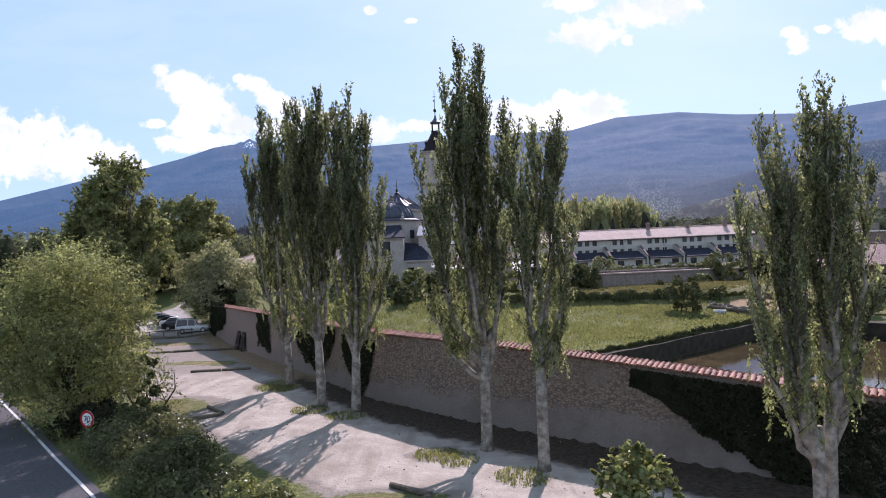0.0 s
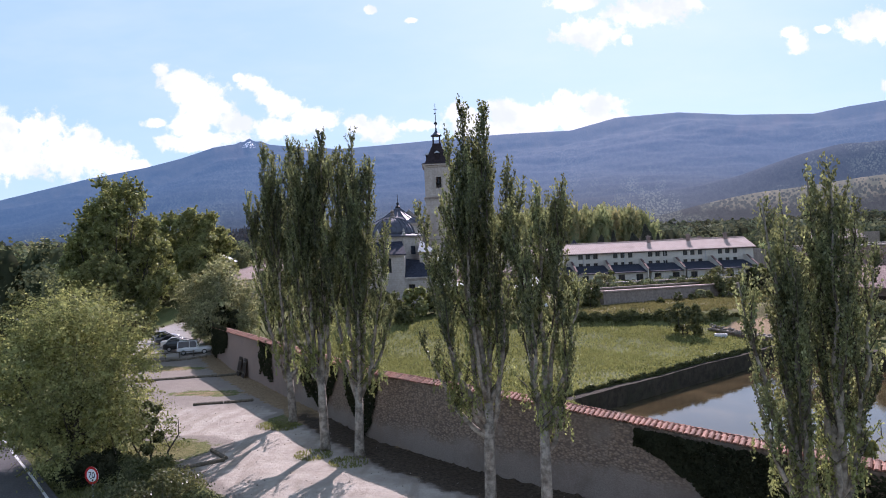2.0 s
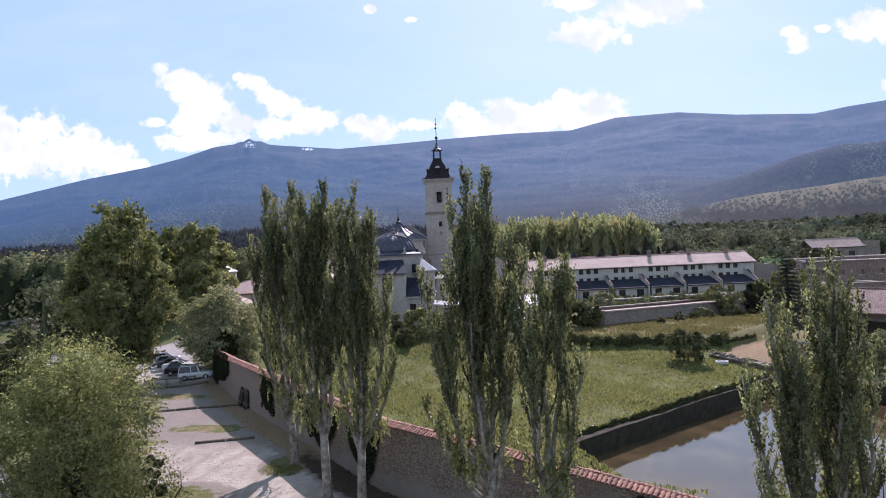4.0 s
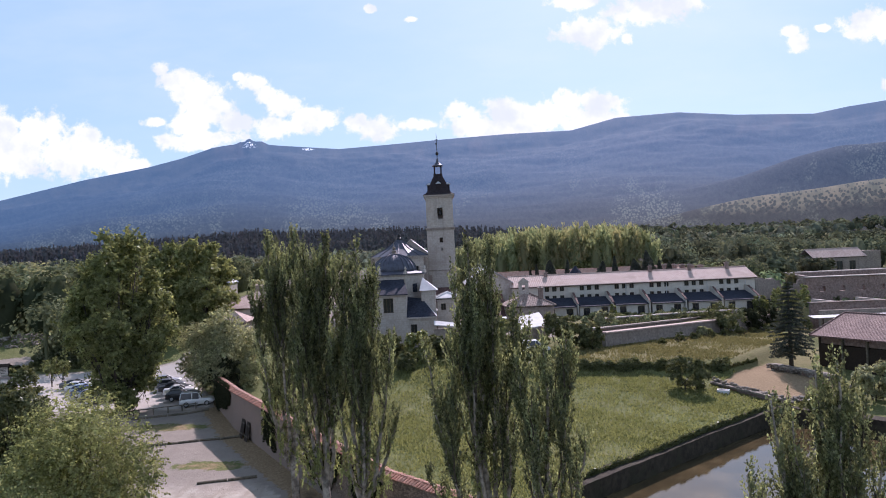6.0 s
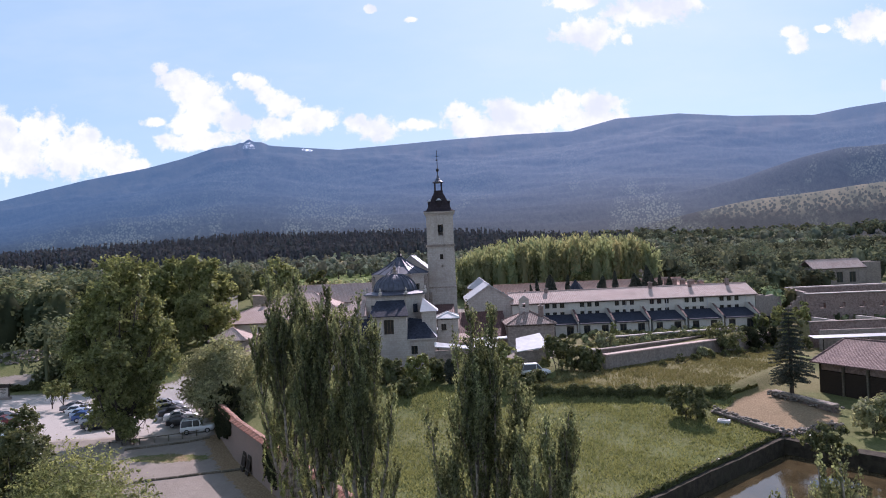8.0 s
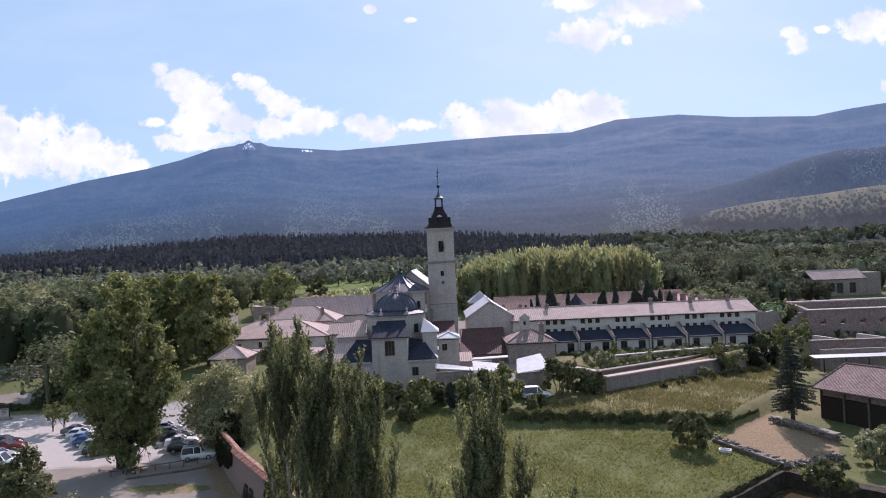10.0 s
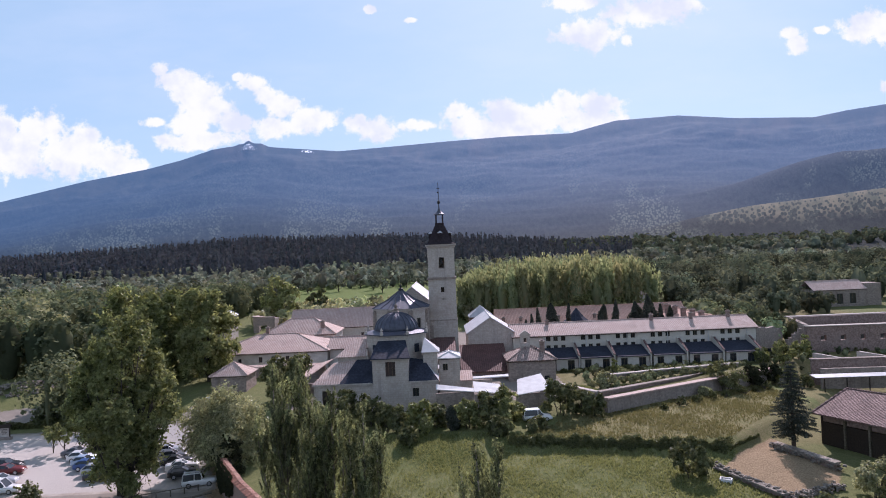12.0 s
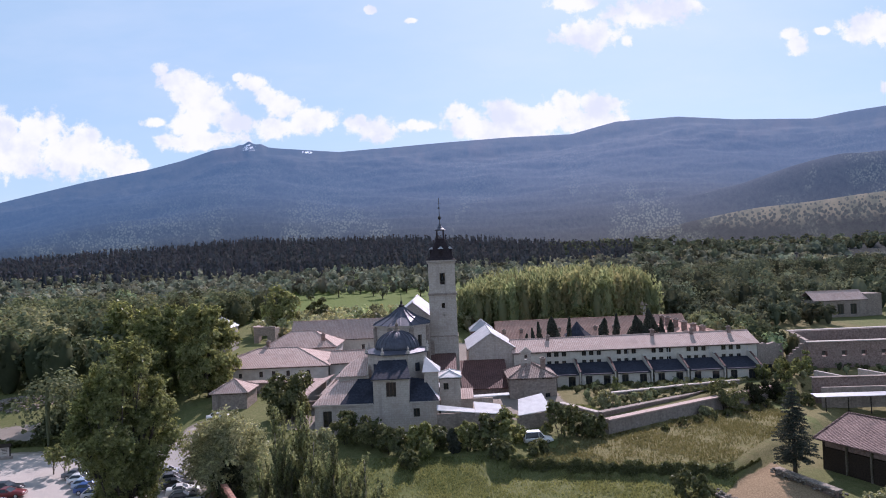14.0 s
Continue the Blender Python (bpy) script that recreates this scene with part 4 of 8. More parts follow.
poplar((1.9, 32.6), [(-0.6, 0.0, 21.3), (0.6, 0.4, 21.0), (-1.4, 0.3, 20.0), (-3.1, 0.1, 16.0), (1.6, -0.4, 18.0), (-1.0, -0.6, 18.2), (-2.6, -0.5, 12.6), (-3.2, 0.6, 9.4), (1.5, 0.4, 12.0)], 14, "tallest spreading poplar with a white scarred trunk", 0.33, 5.0, 1.1, 1.0, 0.078)
poplar((4.3, 29.4), [(0.2, 0.1, 16.4), (1.3, 0.2, 16.6), (-1.0, 0.3, 15.6), (1.9, -0.3, 12.0), (-0.5, -0.5, 14.0), (1.6, 0.4, 9.6)], 15, "slender poplar with a pale scarred trunk", 0.30, 4.8, 1.1, 1.0, 0.076)
poplar((13.0, 22.7), [(-1.5, 0.0, 14.9), (-0.6, 0.3, 14.5), (-2.4, 0.2, 12.2), (-1.0, -0.5, 13.0), (-2.2, -0.2, 8.6)], 16, "twin-stemmed poplar with a thick grey trunk", 0.27, 3.4, 1.15, 0.85, 0.066)
poplar((13.5, 23.0), [(0.6, 0.0, 16.1), (0.0, 0.3, 15.9), (1.2, 0.2, 15.2), (2.1, 0.0, 12.8), (0.3, -0.6, 13.9), (2.1, 0.2, 9.2)], 17, "thick-trunked poplar forking into many plumes", 0.28, 4.2, 1.15, 0.85, 0.066)


def crown_points(rng, n, lobes):
    """Points for leaves in clumps over the skin of several lobes (x, y, z, rx, ry, rz), and the way each faces."""
    L = np.array(lobes)
    w_ = (L[:, 3] * L[:, 4] + L[:, 4] * L[:, 5]) ** 1.0
    which = rng.choice(len(L), n // 9 + 1, p=w_ / w_.sum())
    d = rng.normal(size=(len(which), 3))
    d[:, 2] = np.where(d[:, 2] < -0.4, -d[:, 2] * 0.5, d[:, 2])
    d /= np.linalg.norm(d, axis=1)[:, None]
    r = rng.uniform(0.45, 1.12, len(which)) ** 0.7
    c = L[which, :3] + d * L[which, 3:] * r[:, None]
    size = 0.16 * np.cbrt(L[which, 3] * L[which, 4] * L[which, 5])
    tone = rng.normal(0.0, 0.22, len(which))
    pts = np.repeat(c, 9, axis=0) + rng.normal(size=(9 * len(which), 3)) * np.repeat(size, 9)[:, None] * 0.75
    mid = L[:, :3].mean(0)
    away = c - mid
    away /= np.linalg.norm(away, axis=1)[:, None] + 1e-6
    return pts[:n], np.repeat(d + 0.5 * away + (0, 0, 0.35), 9, axis=0)[:n], np.repeat(tone, 9)[:n]


def lobes_for(rng, radius, height, base, count):
    """Uneven lobes that fill a crown: low ones wide out, a few that break the outline."""
    out = []
    for i in range(count):
        t = (i + 0.5) / count
        z = base + (height - base) * (0.06 + 0.84 * t) + rng.uniform(-0.05, 0.05) * height
        env = math.sin(math.pi * (0.20 + 0.70 * t)) ** 0.6
        a = i * 2.4 + rng.uniform(-0.7, 0.7)
        off = radius * env * rng.uniform(0.30, 0.86)
        r = radius * rng.uniform(0.22, 0.44) * (0.6 + 0.4 * env)
        out.append((off * math.cos(a), off * math.sin(a), z, r, r, r * rng.uniform(0.8, 1.5)))
    return out


def broad_tree(name, at, radius, height, seed, mat, label, category="tree", leaf=0.3, n=14000, base=None, trunks=1, trunk_r=0.3, lobes=12, bark=None, group="", shape=None, spray=0, droop=1.0):
    """Trunk, forking limbs and a lobed crown of many small leaves."""
    rng = np.random.default_rng(seed)
    z0 = gz(*at) - 0.1
    tree = thing(name, (at[0], at[1], z0), label, category, group)
    base = height * 0.22 if base is None else base
    lb = shape or lobes_for(rng, radius, height, base, lobes)
    wood = Geo()
    for k in range(trunks):
        ox, oy = (rng.uniform(-0.8, 0.8, 2) * (trunks > 1))
        top = np.array([ox * 2, oy * 2, height * 0.62])
        wood.tube([(ox, oy, -0.2), (ox * 1.2, oy * 1.2, height * 0.2), tuple(top * (1, 1, 0.65)), tuple(top)], [trunk_r * 1.3, trunk_r, trunk_r * 0.7, trunk_r * 0.25], 8)
        for lx, ly, lz, rx, ry, rz in lb[k::trunks]:
            s = rng.uniform(0.15, 0.5)
            p0 = np.array([ox * (1 + s), oy * (1 + s), height * 0.62 * s])
            p2 = np.array([lx, ly, lz])
            p1 = p0 * 0.45 + p2 * 0.55 + np.array([0, 0, -0.08 * height])
            wood.tube([tuple(p0), tuple(p1), tuple(p2)], [trunk_r * 0.5, trunk_r * 0.3, trunk_r * 0.1], 5)
            for _ in range(3):
                q = p2 + rng.normal(size=3) * (rx, ry, rz) * np.array(0.7)
                wood.tube([tuple(p2 * 0.8 + p1 * 0.2), tuple(q)], [trunk_r * 0.12, 0.01], 4)
    part("trunk", wood, bark or M_DARKBARK, tree, "", True)
    cp, co, ct = crown_points(rng, n, lb)
    if spray:
        # loose shoots that break the outline
        L = np.array(lb)
        m = int(spray * 26)
        w_ = L[rng.integers(0, len(L), m)]
        d = rng.normal(size=(m, 3)) * (0.9, 0.9, 0.5) + (0, 0, 0.55)
        d /= np.linalg.norm(d, axis=1)[:, None]
        s = rng.uniform(0.0, 1.0, (m, 34)) ** 0.9
        long = rng.uniform(0.6, 1.5, m) * 0.16 * radius
        q = w_[:, None, :3] + d[:, None] * w_[:, None, 3:] * 0.85 + (d * long[:, None])[:, None] * s[..., None]
        q[..., 2] -= 0.18 * long[:, None] * s ** 2 * droop
        q += rng.normal(size=q.shape) * (0.10 * long)[:, None, None] * (1.1 - s[..., None])
        cp, co = np.concatenate([cp, q.reshape(-1, 3)]), np.concatenate([co, np.repeat(d + (0, 0, 0.2), 34, axis=0)])
        ct = np.concatenate([ct, np.repeat(rng.normal(0.05, 0.22, m), 34)])
    crown = leaves("crown", rng, cp, leaf, mat, tree, out=co, loose=0.75)
    crown.data.attributes.new("tone", "FLOAT", "POINT").data.foreach_set("value", np.repeat(np.clip(ct, -0.5, 0.6), 4).astype(np.float32))
    return tree


# the bushy willow by the road sign, the big tree over the cars and their neighbours
broad_tree("willow_tree", (-23.5, 39.8), 5.7, 10.2, 21, M_WILLOW, "bushy light green willow with many stems beside the road", leaf=0.105, n=60000, base=0.2, trunks=4, trunk_r=0.14, lobes=44, spray=30, droop=2.0)
def plume_lobes(seed, radius, height, count, base=1.5):
    """Upright plumes that fan out from a trunk, the middle ones highest."""
    rng = np.random.default_rng(seed)
    out = []
    for i in range(count):
        f = math.sqrt((i + 0.5) / count)
        a = i * 2.4 + rng.uniform(-0.4, 0.4)
        top = height * (1.0 - 0.42 * f ** 2.2) * rng.uniform(0.86, 1.0)
        for _ in range(3):
            rz = rng.uniform(1.7, 3.0)
            z = rng.uniform(base + rz, max(base + rz + 0.5, top - rz))
            wide = radius * f * (0.40 + 0.68 * float(smooth01(0.16, 0.52, z / height)) - 0.16 * float(smooth01(0.7, 1.0, z / height)))
            r = rng.uniform(0.95, 1.6)
            out.append((wide * math.cos(a), wide * math.sin(a), z, r, r, rz))
        out.append((radius * f * 0.7 * math.cos(a), radius * f * 0.7 * math.sin(a), top - 1.6, 0.8, 0.8, 2.0))
    return out


broad_tree("black_poplar", (-42.0, 82.4), 7.9, 24.6, 22, M_BROAD, "large dark green broadleaf tree beside parked cars", leaf=0.23, n=84000, base=1.0, trunks=2, trunk_r=0.40, shape=plume_lobes(22, 7.0, 25.2, 34, 0.6), spray=14, droop=0.0)
broad_tree("tall_poplar", (-73.5, 146.0), 6.6, 20.5, 26, M_LIME, "tall leafy green tree behind the car park", leaf=0.42, n=20000, base=1.5, lobes=36, spray=12, droop=0.0)
broad_tree("tall_poplar", (-64.5, 144.0), 6.4, 21.0, 29, M_LIME, "tall leafy green tree behind the car park", leaf=0.42, n=20000, base=1.5, lobes=36, spray=12, droop=0.0)
broad_tree("round_tree", (-52.6, 140.0), 6.6, 21.8, 23, M_WILLOW, "tall round-headed light green tree", leaf=0.40, n=22000, base=0.6, lobes=34, spray=8, droop=0.0)
broad_tree("round_tree", (-58.5, 152.0), 5.4, 17.4, 28, M_LIME, "tall round-headed light green tree", leaf=0.40, n=14000, base=0.6, lobes=24)
broad_tree("olive_willow", (-31.5, 90.0), 6.2, 10.0, 24, M_SAGE, "wide grey-green bushy tree behind the wall end", leaf=0.20, n=29000, base=0.2, trunks=3, trunk_r=0.18, lobes=32, spray=16, droop=2.0)
broad_tree("holly_bush", (-39.0, 57.0), 3.6, 9.6, 25, M_BUSH, "dark evergreen bush beside the road", "bush", leaf=0.18, n=18000, base=0.3, lobes=20, spray=6)

# ---------------------------------------------------------------- building helpers


def wpart(name, geo, mat, parent, label="", smooth=False):
    """Like part(), but its geometry is given in the place's own coordinates."""
    ob = part(name, geo, mat, parent, label, smooth)
    if parent.parent is None:
        ob.matrix_parent_inverse = parent.matrix_basis.inverted()
    return ob


def panel(p0, p1, z0, z1, thick, holes=(), gable=None):
    """An upright wall from p0 to p1 (its outer face on the right hand), with holes (u0, u1, za, zb) right through it."""
    g = Geo()
    (ax, ay), (bx, by) = p0, p1
    n = math.hypot(bx - ax, by - ay)
    dx, dy = (bx - ax) / n, (by - ay) / n
    us = sorted({0.0, n, *[h[0] for h in holes], *[h[1] for h in holes]})
    zs = sorted({z0, z1, *[h[2] for h in holes], *[h[3] for h in holes]})
    zs = [z for z in zs if z0 <= z <= z1]
    g.weld = True

    def block(u0, u1, za, zb):
        c = []
        for z in (za, zb):
            for off in (0.0, thick):
                for u in (u0, u1):
                    c.append((ax + dx * u - dy * off, ay + dy * u + dx * off, z))
        g.add(c, [(0, 2, 3, 1), (4, 5, 7, 6), (0, 1, 5, 4), (2, 6, 7, 3), (0, 4, 6, 2), (1, 3, 7, 5)])
    for u0, u1 in zip(us[:-1], us[1:]):
        for za, zb in zip(zs[:-1], zs[1:]):
            um, zm = (u0 + u1) / 2, (za + zb) / 2
            if not any(h[0] < um < h[1] and h[2] < zm < h[3] for h in holes):
                block(u0, u1, za, zb)
    if gable:
        mid = n / 2
        c = [(ax + dx * u - dy * off, ay + dy * u + dx * off, z) for off in (0.0, thick) for u, z in ((0.0, z1), (n, z1), (mid, gable))]
        g.add(c, [(0, 1, 2), (5, 4, 3), (0, 3, 4, 1), (1, 4, 5, 2), (2, 5, 3, 0)])
    return g


def add_window(house, p0, p1, hole, thick, mat=None, sill=True, bars=1, name="window"):
    """Frame, glass and sill in a hole of a wall."""
    (ax, ay), (bx, by) = p0, p1
    n = math.hypot(bx - ax, by - ay)
    dx, dy = (bx - ax) / n, (by - ay) / n
    u0, u1, za, zb = hole

    def slab(u_0, u_1, z_0, z_1, o0, o1, g):
        c = [(ax + dx * u - dy * o, ay + dy * u + dx * o, z) for z in (z_0, z_1) for o in (o0, o1) for u in (u_0, u_1)]
        g.add(c, [(0, 2, 3, 1), (4, 5, 7, 6), (0, 1, 5, 4), (2, 6, 7, 3), (0, 4, 6, 2), (1, 3, 7, 5)])
    f, t = Geo(), 0.09
    o0, o1 = thick * 0.45, thick * 0.62
    slab(u0, u1, za, za + t, o0, o1, f), slab(u0, u1, zb - t, zb, o0, o1, f)
    slab(u0, u0 + t, za + t, zb - t, o0, o1, f), slab(u1 - t, u1, za + t, zb - t, o0, o1, f)
    for b in range(bars):
        um = u0 + (u1 - u0) * (b + 1) / (bars + 1)
        slab(um - 0.035, um + 0.035, za + t, zb - t, o0 + 0.01, o1 - 0.01, f)
    win = wpart(name, f, mat or M_FRAME, house)
    g = Geo()
    slab(u0 + t * 0.5, u1 - t * 0.5, za + t * 0.5, zb - t * 0.5, thick * 0.52, thick * 0.56, g)
    wpart("pane", g, M_GLASS, win)
    if sill:
        s = Geo()
        slab(u0 - 0.08, u1 + 0.08, za - 0.10, za - 0.002, -0.07, thick * 0.4, s)
        wpart("sill", s, M_STONE, win)


def house(name, x0, x1, y0, y1, z0, ze, label, category="building", wall=None, front=(), right=(), left=(), thick=0.5, gable_y=None, gable_x=None, group="", bars=1, sill=True):
    """Four walls with through openings. front, right, left: windows as (middle, sill height, width, height) along that wall."""
    wall = wall or M_STONE
    h = thing(name, ((x0 + x1) / 2, (y0 + y1) / 2, z0), label, category, group)
    sides = [((x0, y0), (x1, y0), front, gable_y), ((x1, y0), (x1, y1), right, gable_x), ((x1, y1), (x0, y1), (), gable_y), ((x0, y1), (x0, y0), left, gable_x)]
    for k, (p, q, wins, gab) in enumerate(sides):
        holes = []
        for c, za, ww, hh in wins:
            u = abs(c - p[0]) if k in (0, 2) else abs(c - p[1])
            holes.append((u - ww / 2, u + ww / 2, za, za + hh))
        # side walls butt between the front and the back wall
        if k in (1, 3):
            s = 1 if k == 1 else -1
            p2, q2 = (p[0], p[1] + s * thick), (q[0], q[1] - s * thick)
            shift = thick
            inner = [(a - shift, b - shift, c, d) for a, b, c, d in holes]
            wpart("wall", panel(p2, q2, z0 - 0.6, ze, thick, inner, gab), wall, h)
            for hole in inner:
                add_window(h, p2, q2, hole, thick, bars=bars, sill=sill)
        else:
            wpart("wall", panel(p, q, z0 - 0.6, ze, thick, holes, gab), wall, h)
            for hole in holes:
                add_window(h, p, q, hole, thick, bars=bars, sill=sill)
    return h


def hip_roof(h, x0, x1, y0, y1, ze, zr, mat, over=0.45, inset=None, name="roof"):
    """Hipped (or, with inset 0, gabled) roof with its ridge along the longer side; boards under the eaves and ridge tiles."""
    x0, x1, y0, y1 = x0 - over, x1 + over, y0 - over, y1 + over
    along_x = (x1 - x0) >= (y1 - y0)
    half = min(x1 - x0, y1 - y0) / 2
    i = half if inset is None else inset
    if along_x:
        a, b = (x0 + i, (y0 + y1) / 2, zr), (x1 - i, (y0 + y1) / 2, zr)
    else:
        a, b = ((x0 + x1) / 2, y0 + i, zr), ((x0 + x1) / 2, y1 - i, zr)
    c = [(x0, y0, ze), (x1, y0, ze), (x1, y1, ze), (x0, y1, ze)]
    g = Geo()
    if along_x:
        faces = [(c[0], c[1], b, a), (c[2], c[3], a, b), (c[1], c[2], b), (c[3], c[0], a)]
    else:
        faces = [(c[1], c[2], b, a), (c[3], c[0], a, b), (c[0], c[1], a), (c[2], c[3], b)]
    for k, f in enumerate(faces):
        if inset == 0 and k > 1:
            continue
        g.slab(list(f), 0.16)
    roof = wpart(name, g, mat, h)
    ends = [(a, b)] + ([] if inset == 0 else ([(c[0], a), (c[3], a), (c[1], b), (c[2], b)] if along_x else [(c[0], a), (c[1], a), (c[2], b), (c[3], b)]))
    for p, q in ends:
        if (Vector(p) - Vector(q)).length > 0.3:
            r = Geo().tube([(p[0], p[1], p[2] + 0.02), (q[0], q[1], q[2] + 0.02)], 0.14, 6)
            wpart("ridge", r, mat, roof)
    e = Geo()
    e.box(x0 + 0.06, x1 - 0.06, y0 + 0.06, y0 + 0.16, ze - 0.30, ze - 0.12)
    wpart("eaves_board", e, M_WOOD, roof)
    return roof


def gable_roof(h, x0, x1, y0, y1, ze, zr, mat, over=0.4, along="x"):
    g = Geo()
    if along == "x":
        x0, x1, m = x0 - over, x1 + over, (y0 + y1) / 2
        drop = over * (zr - ze) / ((y1 - y0) / 2)
        g.slab([(x0, y0 - over, ze - drop), (x1, y0 - over, ze - drop), (x1, m, zr), (x0, m, zr)], 0.16)
        g.slab([(x1, y1 + over, ze - drop), (x0, y1 + over, ze - drop), (x0, m, zr), (x1, m, zr)], 0.16)
        r = Geo().tube([(x0, m, zr + 0.02), (x1, m, zr + 0.02)], 0.14, 6)
        e = Geo().box(x0 + 0.06, x1 - 0.06, y0 - over + 0.06, y0 - over + 0.16, ze - drop - 0.30, ze - drop - 0.10)
    else:
        y0, y1, m = y0 - over, y1 + over, (x0 + x1) / 2
        drop = over * (zr - ze) / ((x1 - x0) / 2)
        g.slab([(x0 - over, y1, ze - drop), (x0 - over, y0, ze - drop), (m, y0, zr), (m, y1, zr)], 0.16)
        g.slab([(x1 + over, y0, ze - drop), (x1 + over, y1, ze - drop), (m, y1, zr), (m, y0, zr)], 0.16)
        r = Geo().tube([(m, y0, zr + 0.02), (m, y1, zr + 0.02)], 0.14, 6)
        e = Geo().box(x0 - over + 0.04, x0 - over + 0.14, y0 + 0.06, y1 - 0.06, ze - drop - 0.30, ze - drop - 0.10)
    roof = wpart("roof", g, mat, h)
    wpart("ridge", r, mat, roof)
    wpart("eaves_board", e, M_WOOD, roof)
    return roof


def mono_roof(h, corners, mat, name="roof", thick=0.16):
    return wpart(name, Geo().slab(corners, thick), mat, h)


def chimney(h, x, y, z0, z1, w=0.7, mat=None):
    g = Geo().box(x - w / 2, x + w / 2, y - w / 2, y + w / 2, z0, z1 - 0.3, 0.03)
    c = wpart("chimney", g, mat or M_BRICKWALL, h)
    wpart("chimney_cap", Geo().box(x - w * 0.68, x + w * 0.68, y - w * 0.68, y + w * 0.68, z1 - 0.3, z1 - 0.1, 0.05), M_STONE_OLD, c)
    wpart("chimney_pot", Geo().box(x - w * 0.3, x + w * 0.3, y - w * 0.3, y + w * 0.3, z1 - 0.1, z1 + 0.12, 0.05), mat or M_BRICKWALL, c)


def octagon(cx, cy, r, turn=22.5):
    return [(cx + r * math.cos(radians(turn + 45 * i)), cy + r * math.sin(radians(turn + 45 * i))) for i in range(8)]


# ---------------------------------------------------------------- the bell tower


def build_tower():
    cx, cy, z0 = -0.3, 141.2, 6.0
    t = thing("bell_tower", (cx, cy, z0), "square pale granite bell tower with a dark slate spire", "tower")

    def square(half, za, zb, holes=(), name="wall", thick=0.9, mat=M_STONE):
        x0, x1, y0, y1 = cx - half, cx + half, cy - half, cy + half
        for k, (p, q) in enumerate((((x0, y0), (x1, y0)), ((x1, y0 + thick), (x1, y1 - thick)), ((x1, y1), (x0, y1)), ((x0, y1 - thick), (x0, y0 + thick)))):
            n = math.hypot(q[0] - p[0], q[1] - p[1])
            hs = [(n / 2 + u - w_ / 2, n / 2 + u + w_ / 2, a, b) for u, w_, a, b, faces in holes if k in faces]
            wpart(name, panel(p, q, za, zb, thick, hs), mat, t)
    square(3.08, z0 - 1, 17.2)
    square(2.98, 17.4, 26.2, [(0.1, 0.7, 23.4, 24.5, (0,)), (0.2, 0.35, 21.6, 22.2, (0,))])
    square(2.92, 26.7, 33.2, [(0.1, 1.15, 28.6, 31.0, (0, 1, 3))])
    for za, zb, half in ((17.2, 17.4, 3.16), (26.2, 26.7, 3.2), (33.2, 33.55, 3.12), (33.55, 33.9, 3.35)):
        wpart("cornice", Geo().box(cx - half, cx + half, cy - half, cy + half, za, zb, 0.08), M_STONE_OLD if za < 33 else M_STONE, t)
    for k, (ox, oy) in enumerate(((0.1, -2.93), (2.93, 0.1), (-2.93, -0.1))):
        arch = Geo()
        pts = []
        for j in range(9):
            a = math.pi * j / 8
            pts.append((math.cos(a), math.sin(a)))
        for (c0, s0), (c1, s1) in zip(pts[:-1], pts[1:]):
            if k == 0:
                v = [(cx + ox + 0.575 * c, cy + oy + d, 31.0 + 0.62 * s) for d in (0.0, 0.6) for c, s in ((c0, s0), (c1, s1))]
                w_ = [(cx + ox + 0.80 * c, cy + oy + d - 0.06, 31.0 + 0.85 * s) for d in (0.0, 0.1) for c, s in ((c0, s0), (c1, s1))]
            else:
                sg = 1 if k == 1 else -1
                v = [(cx + ox - sg * d, cy + oy + 0.575 * c, 31.0 + 0.62 * s) for d in (0.0, 0.6) for c, s in ((c0, s0), (c1, s1))]
                w_ = [(cx + ox + sg * (0.06 - d), cy + oy + 0.80 * c, 31.0 + 0.85 * s) for d in (0.0, 0.1) for c, s in ((c0, s0), (c1, s1))]
            arch.add([w_[0], w_[1], v[1], v[0], w_[2], w_[3], v[3], v[2]], [(0, 1, 2, 3), (7, 6, 5, 4), (0, 4, 5, 1), (2, 6, 7, 3)])
        wpart("arch", arch, M_STONE, t)
    bell = Geo().lathe([(0.04, 30.9), (0.16, 30.8), (0.24, 30.4), (0.32, 29.9), (0.46, 29.55), (0.44, 29.5)], 16, cx + 0.1, cy - 2.4)
    wpart("bell", bell, M_IRON, t, "dark bronze bell", True)
    wpart("bell_beam", Geo().box(cx - 0.6, cx + 0.8, cy - 2.5, cy - 2.3, 30.9, 31.1), M_WOOD, t)
    for u, za in ((0.1, 23.4),):
        wpart("shutter", Geo().box(cx + u - 0.35, cx + u + 0.35, cy - 2.5, cy - 2.42, za, za + 1.1), M_WOOD, t)
    # slate spire: flared skirt, steep pyramid, dormers, open lantern, ball and vane
    roof = Geo()
    rings = []
    for half, z in ((3.45, 33.9), (2.75, 34.3), (2.15, 35.4), (1.65, 36.8), (0.95, 38.3)):
        rings.append([(cx - half, cy - half, z), (cx + half, cy - half, z), (cx + half, cy + half, z), (cx - half, cy + half, z)])
    roof.loft(rings)
    spire = wpart("spire_roof", roof, M_SPIRE, t, "dark slate spire roof")
    for k in range(4):
        a = math.pi / 2 * k
        c, s = round(math.cos(a)), round(math.sin(a))
        px, py = cx + 2.05 * c, cy + 2.05 * s
        wpart("dormer", Geo().box(px - 0.42, px + 0.42, py - 0.42, py + 0.42, 34.9, 36.35, 0.04), M_SPIRE, spire)
